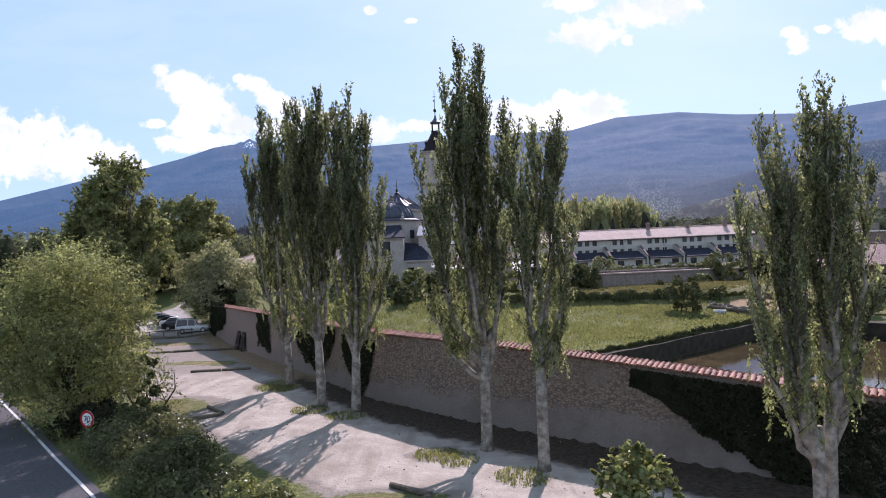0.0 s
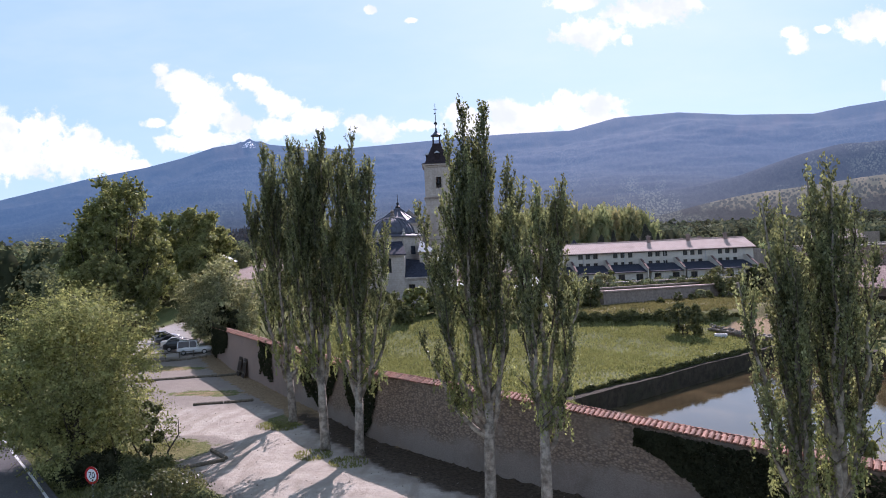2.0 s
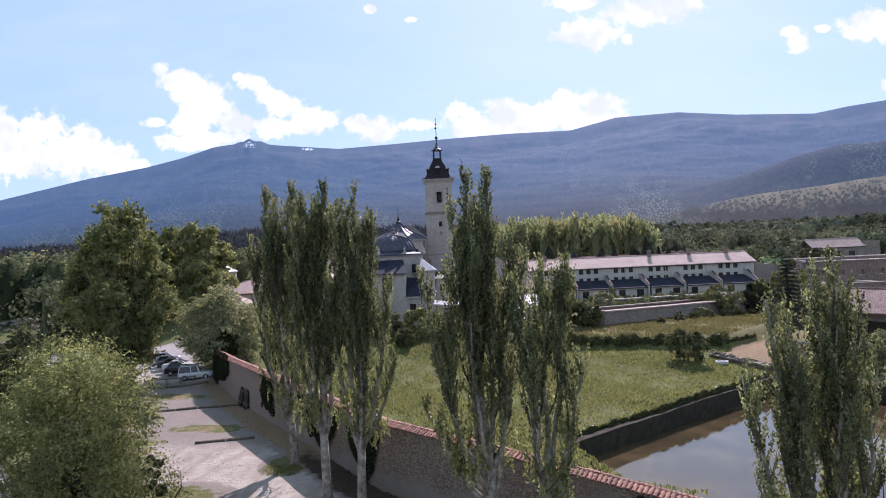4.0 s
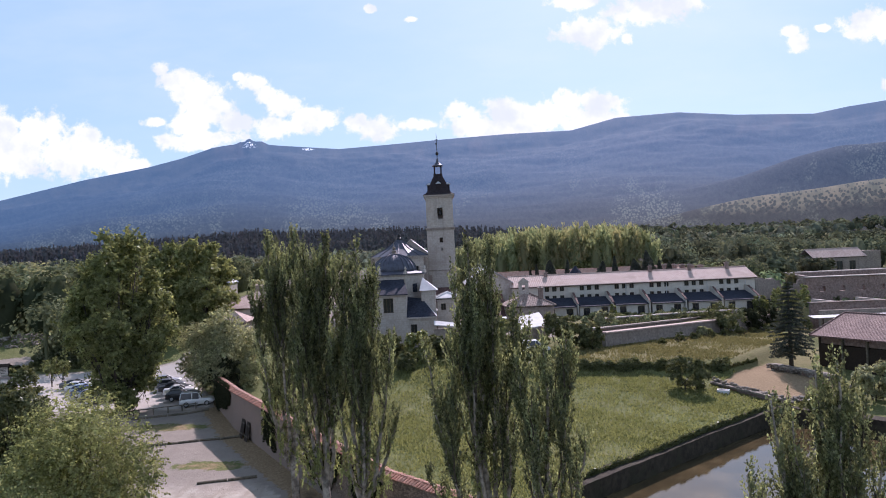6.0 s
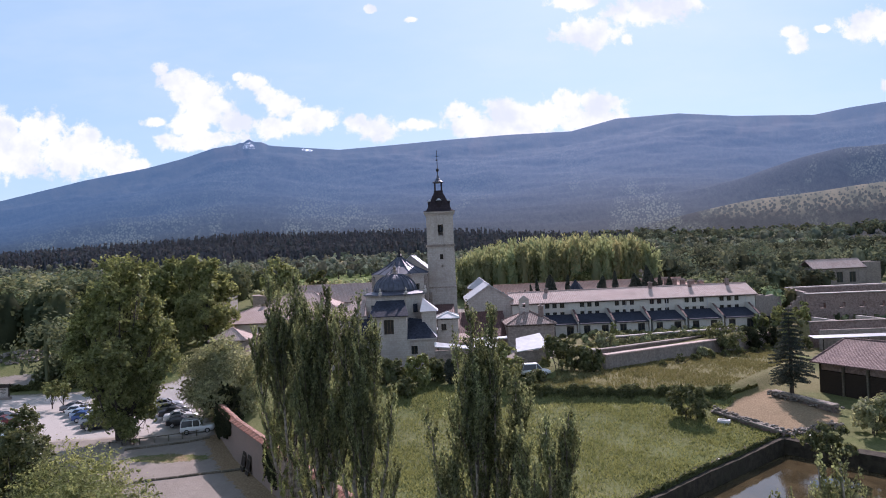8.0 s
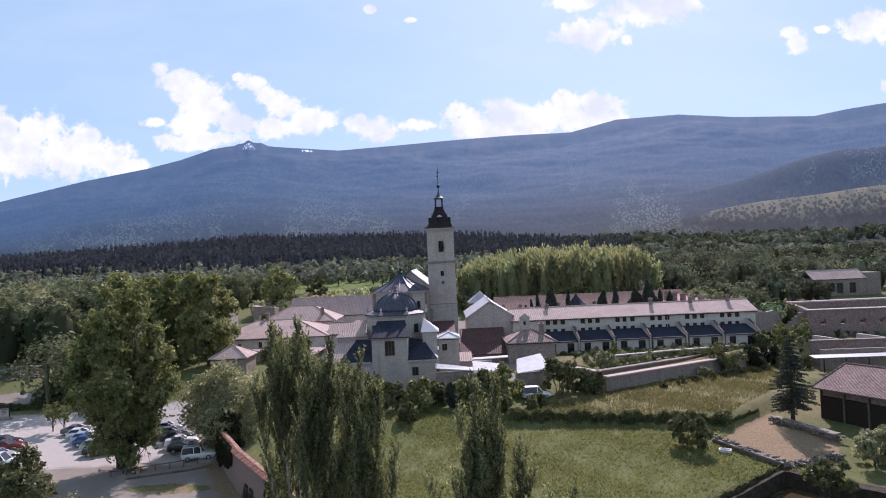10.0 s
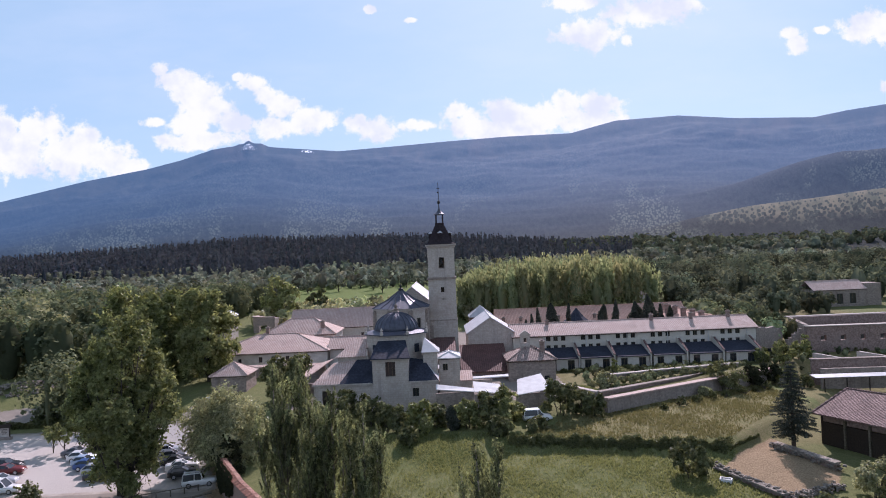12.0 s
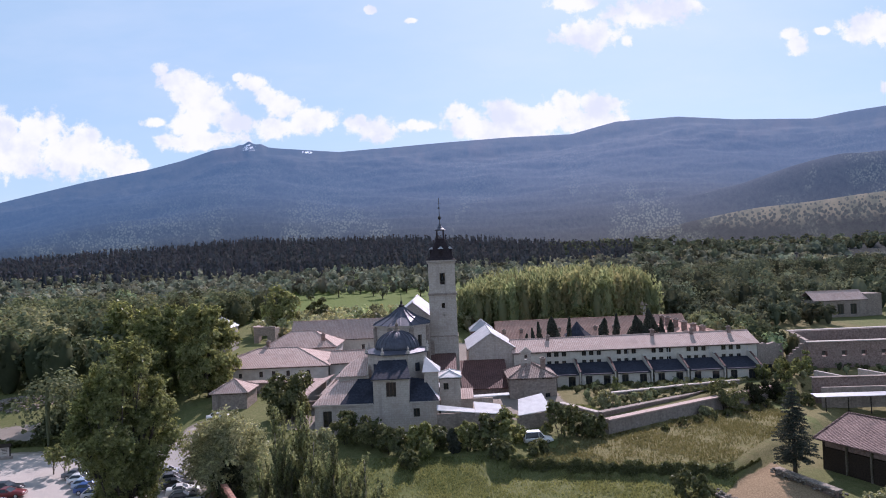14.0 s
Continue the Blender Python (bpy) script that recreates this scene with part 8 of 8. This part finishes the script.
def speed_sign():
    x, y = -18.5, 32.9
    s = thing("speed_limit_sign", (x, y, gz(x, y)), "round red-rimmed speed limit sign on a steel post", "road sign", turn=-18)
    part("post", Geo().box(-0.04, 0.04, -0.025, 0.025, -0.3, 2.15, 0.008), M_GALV, s)

    def ring(r0, r1, y0, y1):
        n = 40
        g = Geo()
        v = []
        for r, yy in ((r0, y0), (r1, y0), (r1, y1), (r0, y1)):
            v += [(r * math.cos(6.28319 * i / n), yy, 1.80 + r * math.sin(6.28319 * i / n)) for i in range(n)]
        return g.add(v, [(a * n + i, a * n + (i + 1) % n, ((a + 1) % 4) * n + (i + 1) % n, ((a + 1) % 4) * n + i) for a in range(4) for i in range(n)])
    plate = part("plate", ring(0.002, 0.45, -0.045, -0.028), M_SIGN_WHITE, s)
    part("rim", ring(0.325, 0.452, -0.050, -0.046), M_SIGN_RED, plate)
    text_part("digits", "70", 0.44, (0.0, -0.049, 1.80), (90, 0, 0), M_SIGN_BLACK, plate)
    for z in (1.55, 2.05):
        part("clamp", Geo().box(-0.08, 0.08, -0.028, 0.04, z - 0.02, z + 0.02), M_GALV, s)


speed_sign()


def kerb(p, q, label="low dark timber edging along a planted strip"):
    n = math.hypot(q[0] - p[0], q[1] - p[1])
    k = thing("kerb_strip", (p[0], p[1], gz(*p)), label, "kerb", "parking strips")
    rng = random.Random(int(p[0] * 7 + p[1]))
    m = max(1, int(n / 2.0))
    for i in range(m):
        a, b = (i + 0.01) / m, (i + 0.98) / m
        ax, ay, bx, by = p[0] + (q[0] - p[0]) * a, p[1] + (q[1] - p[1]) * a, p[0] + (q[0] - p[0]) * b, p[1] + (q[1] - p[1]) * b
        wpart("log", Geo().tube([(ax, ay, gz(ax, ay) + 0.09 + rng.uniform(-0.02, 0.02)), (bx, by, gz(bx, by) + 0.09)], [0.15, 0.13], 8), M_KERB, k)
    return k


for p, q in (((-14.4, 40.6), (-19.0, 37.4)), ((-14.4, 40.8), (-16.0, 42.6)), ((-17.6, 57.4), (-22.4, 55.6)), ((-25.2, 69.6), (-33.4, 66.4)), ((-31.0, 82.0), (-40.0, 77.8)), ((-0.8, 26.0), (-3.8, 23.6)), ((-0.8, 26.2), (-2.6, 27.6)), ((-20.5, 71.4), (-25.2, 69.6))):
    kerb(p, q)
for i in range(7):
    x, y = -33.2 - 1.5 * i, 83.2 - 0.75 * i
    f = thing("post", (x, y, gz(x, y)), "short weathered timber fence post", "post", "car park posts")
    part("shaft", Geo().lathe([(0.08, -0.3), (0.075, 0.75), (0.05, 0.82)], 8), M_KERB, f)
rail = thing("low_rail", (-36, 82, gz(-36, 82)), "low weathered timber rail beside the car park", "fence")
wpart("beam", Geo().tube([(-33.0, 83.4, gz(-33, 83.4) + 0.62), (-42.4, 78.7, gz(-42.4, 78.7) + 0.62)], 0.06, 7), M_KERB, rail)


def notice_board():
    x, y = -78.4, 111.9
    n = thing("notice_board", (x, y, gz(x, y)), "stone-based notice board with a small gable roof", "sign", turn=12)
    part("base", Geo().box(-1.2, 1.2, -0.35, 0.35, -0.2, 0.45, 0.05), M_STONE_OLD, n)
    for s in (-1, 1):
        part("post", Geo().box(s * 0.85 - 0.08, s * 0.85 + 0.08, -0.08, 0.08, 0.45, 2.3), M_WOOD, n)
    b = part("board", Geo().box(-0.78, 0.78, -0.05, 0.05, 0.7, 2.1, 0.02), M_STONE, n)
    for z, w_ in ((1.8, 0.5), (1.55, 0.4), (1.3, 0.45), (1.05, 0.3)):
        part("text_bar", Geo().box(-w_, w_, -0.056, -0.05, z - 0.04, z + 0.04), M_WOOD, b)
    part("roof", Geo().slab([(-1.1, -0.5, 2.2), (1.1, -0.5, 2.2), (1.1, 0, 2.7), (-1.1, 0, 2.7)], 0.06).slab([(1.1, 0.5, 2.2), (-1.1, 0.5, 2.2), (-1.1, 0, 2.7), (1.1, 0, 2.7)], 0.06), M_WOOD, n)


notice_board()

# leaning boards at the wall, rubble heaps, loose field stones
for k, (x, y) in enumerate(((-22.9, 70.2), (-21.9, 68.7))):
    d = thing("wooden_door", (x, y, gz(x, y)), "old plank door leaning on the rubble wall", "door", "leaning doors", turn=-57)
    o = part("leaf", Geo().slab([(-0.6, -0.32, 0.0), (0.6, -0.32, 0.0), (0.6, 0.16, 2.0), (-0.6, 0.16, 2.0)], 0.06), M_WOOD, d)
    for z in (0.5, 1.6):
        part("batten", Geo().box(-0.55, 0.55, -0.32 + z * 0.24 - 0.05, -0.32 + z * 0.24 - 0.01, z - 0.06, z + 0.06), M_KERB, o)


def stones(name, seed, n, place, size, label):
    rng = np.random.default_rng(seed)
    V, Q = [], []
    cube = np.array([(x, y, z) for z in (-1, 1) for y in (-1, 1) for x in (-1, 1)], float)
    faces = np.array([(0, 2, 3, 1), (4, 5, 7, 6), (0, 1, 5, 4), (2, 6, 7, 3), (0, 4, 6, 2), (1, 3, 7, 5)])
    for i in range(n):
        x, y, z = place(rng)
        s = size * rng.uniform(0.5, 1.3)
        c = cube * rng.uniform(0.55, 1.0, (8, 3)) * s * (1, 0.8, 0.6)
        a = rng.uniform(0, 6.28)
        c = np.stack([c[:, 0] * math.cos(a) - c[:, 1] * math.sin(a), c[:, 0] * math.sin(a) + c[:, 1] * math.cos(a), c[:, 2]], -1)
        V.append(c + (x, y, z)), Q.append(faces + 8 * i)
    me = np_mesh(name, np.concatenate(V), np.concatenate(Q), M_RUBBLE)
    return whole(name, me, M_RUBBLE, label, "stones", "stuff")


def heap(cx, cy, r, h):
    def place(rng):
        a, d = rng.uniform(0, 6.28), r * rng.uniform(0, 1) ** 0.6
        x, y = cx + d * math.cos(a) * 1.6, cy + d * math.sin(a)
        return x, y, gz(x, y) + h * (1 - d / r) + 0.05
    return place


def along(p, q, wide, high):
    def place(rng):
        t = rng.uniform(0, 1)
        x, y = p[0] + (q[0] - p[0]) * t + rng.normal(0, wide), p[1] + (q[1] - p[1]) * t + rng.normal(0, wide)
        return x, y, gz(x, y) + rng.uniform(0, high)
    return place


stones("rubble_heap", 301, 260, heap(-96.0, 143.0, 5.0, 1.6), 0.34, "pale heap of rubble stones by the lane")
stones("fallen_stones", 302, 240, along((34.2, 81.6), (38.0, 72.6), 0.25, 0.8), 0.19, "tumbled dry-stone wall along the path")
stones("fallen_stones", 303, 260, along((44.6, 87.6), (48.6, 79.4), 0.3, 0.8), 0.20, "tumbled dry-stone wall beside the fir")
stones("fallen_stones", 304, 220, along((38.4, 72.4), (45.6, 74.6), 0.3, 0.6), 0.20, "tumbled dry-stone wall by the pond")
stones("gravel_stones", 305, 420, lambda rng: (lambda x, y: (x, y, gz(x, y) + 0.02))(rng.uniform(-22, 6), rng.uniform(24, 60)), 0.035, "small loose stones on the gravel")

frame_box = thing("white_trough", (33.6, 77.8, gz(33.6, 77.8)), "small white stone trough in the meadow", "trough", turn=-30)
part("rim", Geo().box(-0.7, 0.7, -0.45, -0.3, -0.1, 0.4).box(-0.7, 0.7, 0.3, 0.45, -0.1, 0.4).box(-0.7, -0.55, -0.3, 0.3, -0.1, 0.4).box(0.55, 0.7, -0.3, 0.3, -0.1, 0.4), M_WHITE, frame_box)
part("trough_floor", Geo().box(-0.55, 0.55, -0.3, 0.3, -0.1, 0.15), M_STONE_OLD, frame_box)
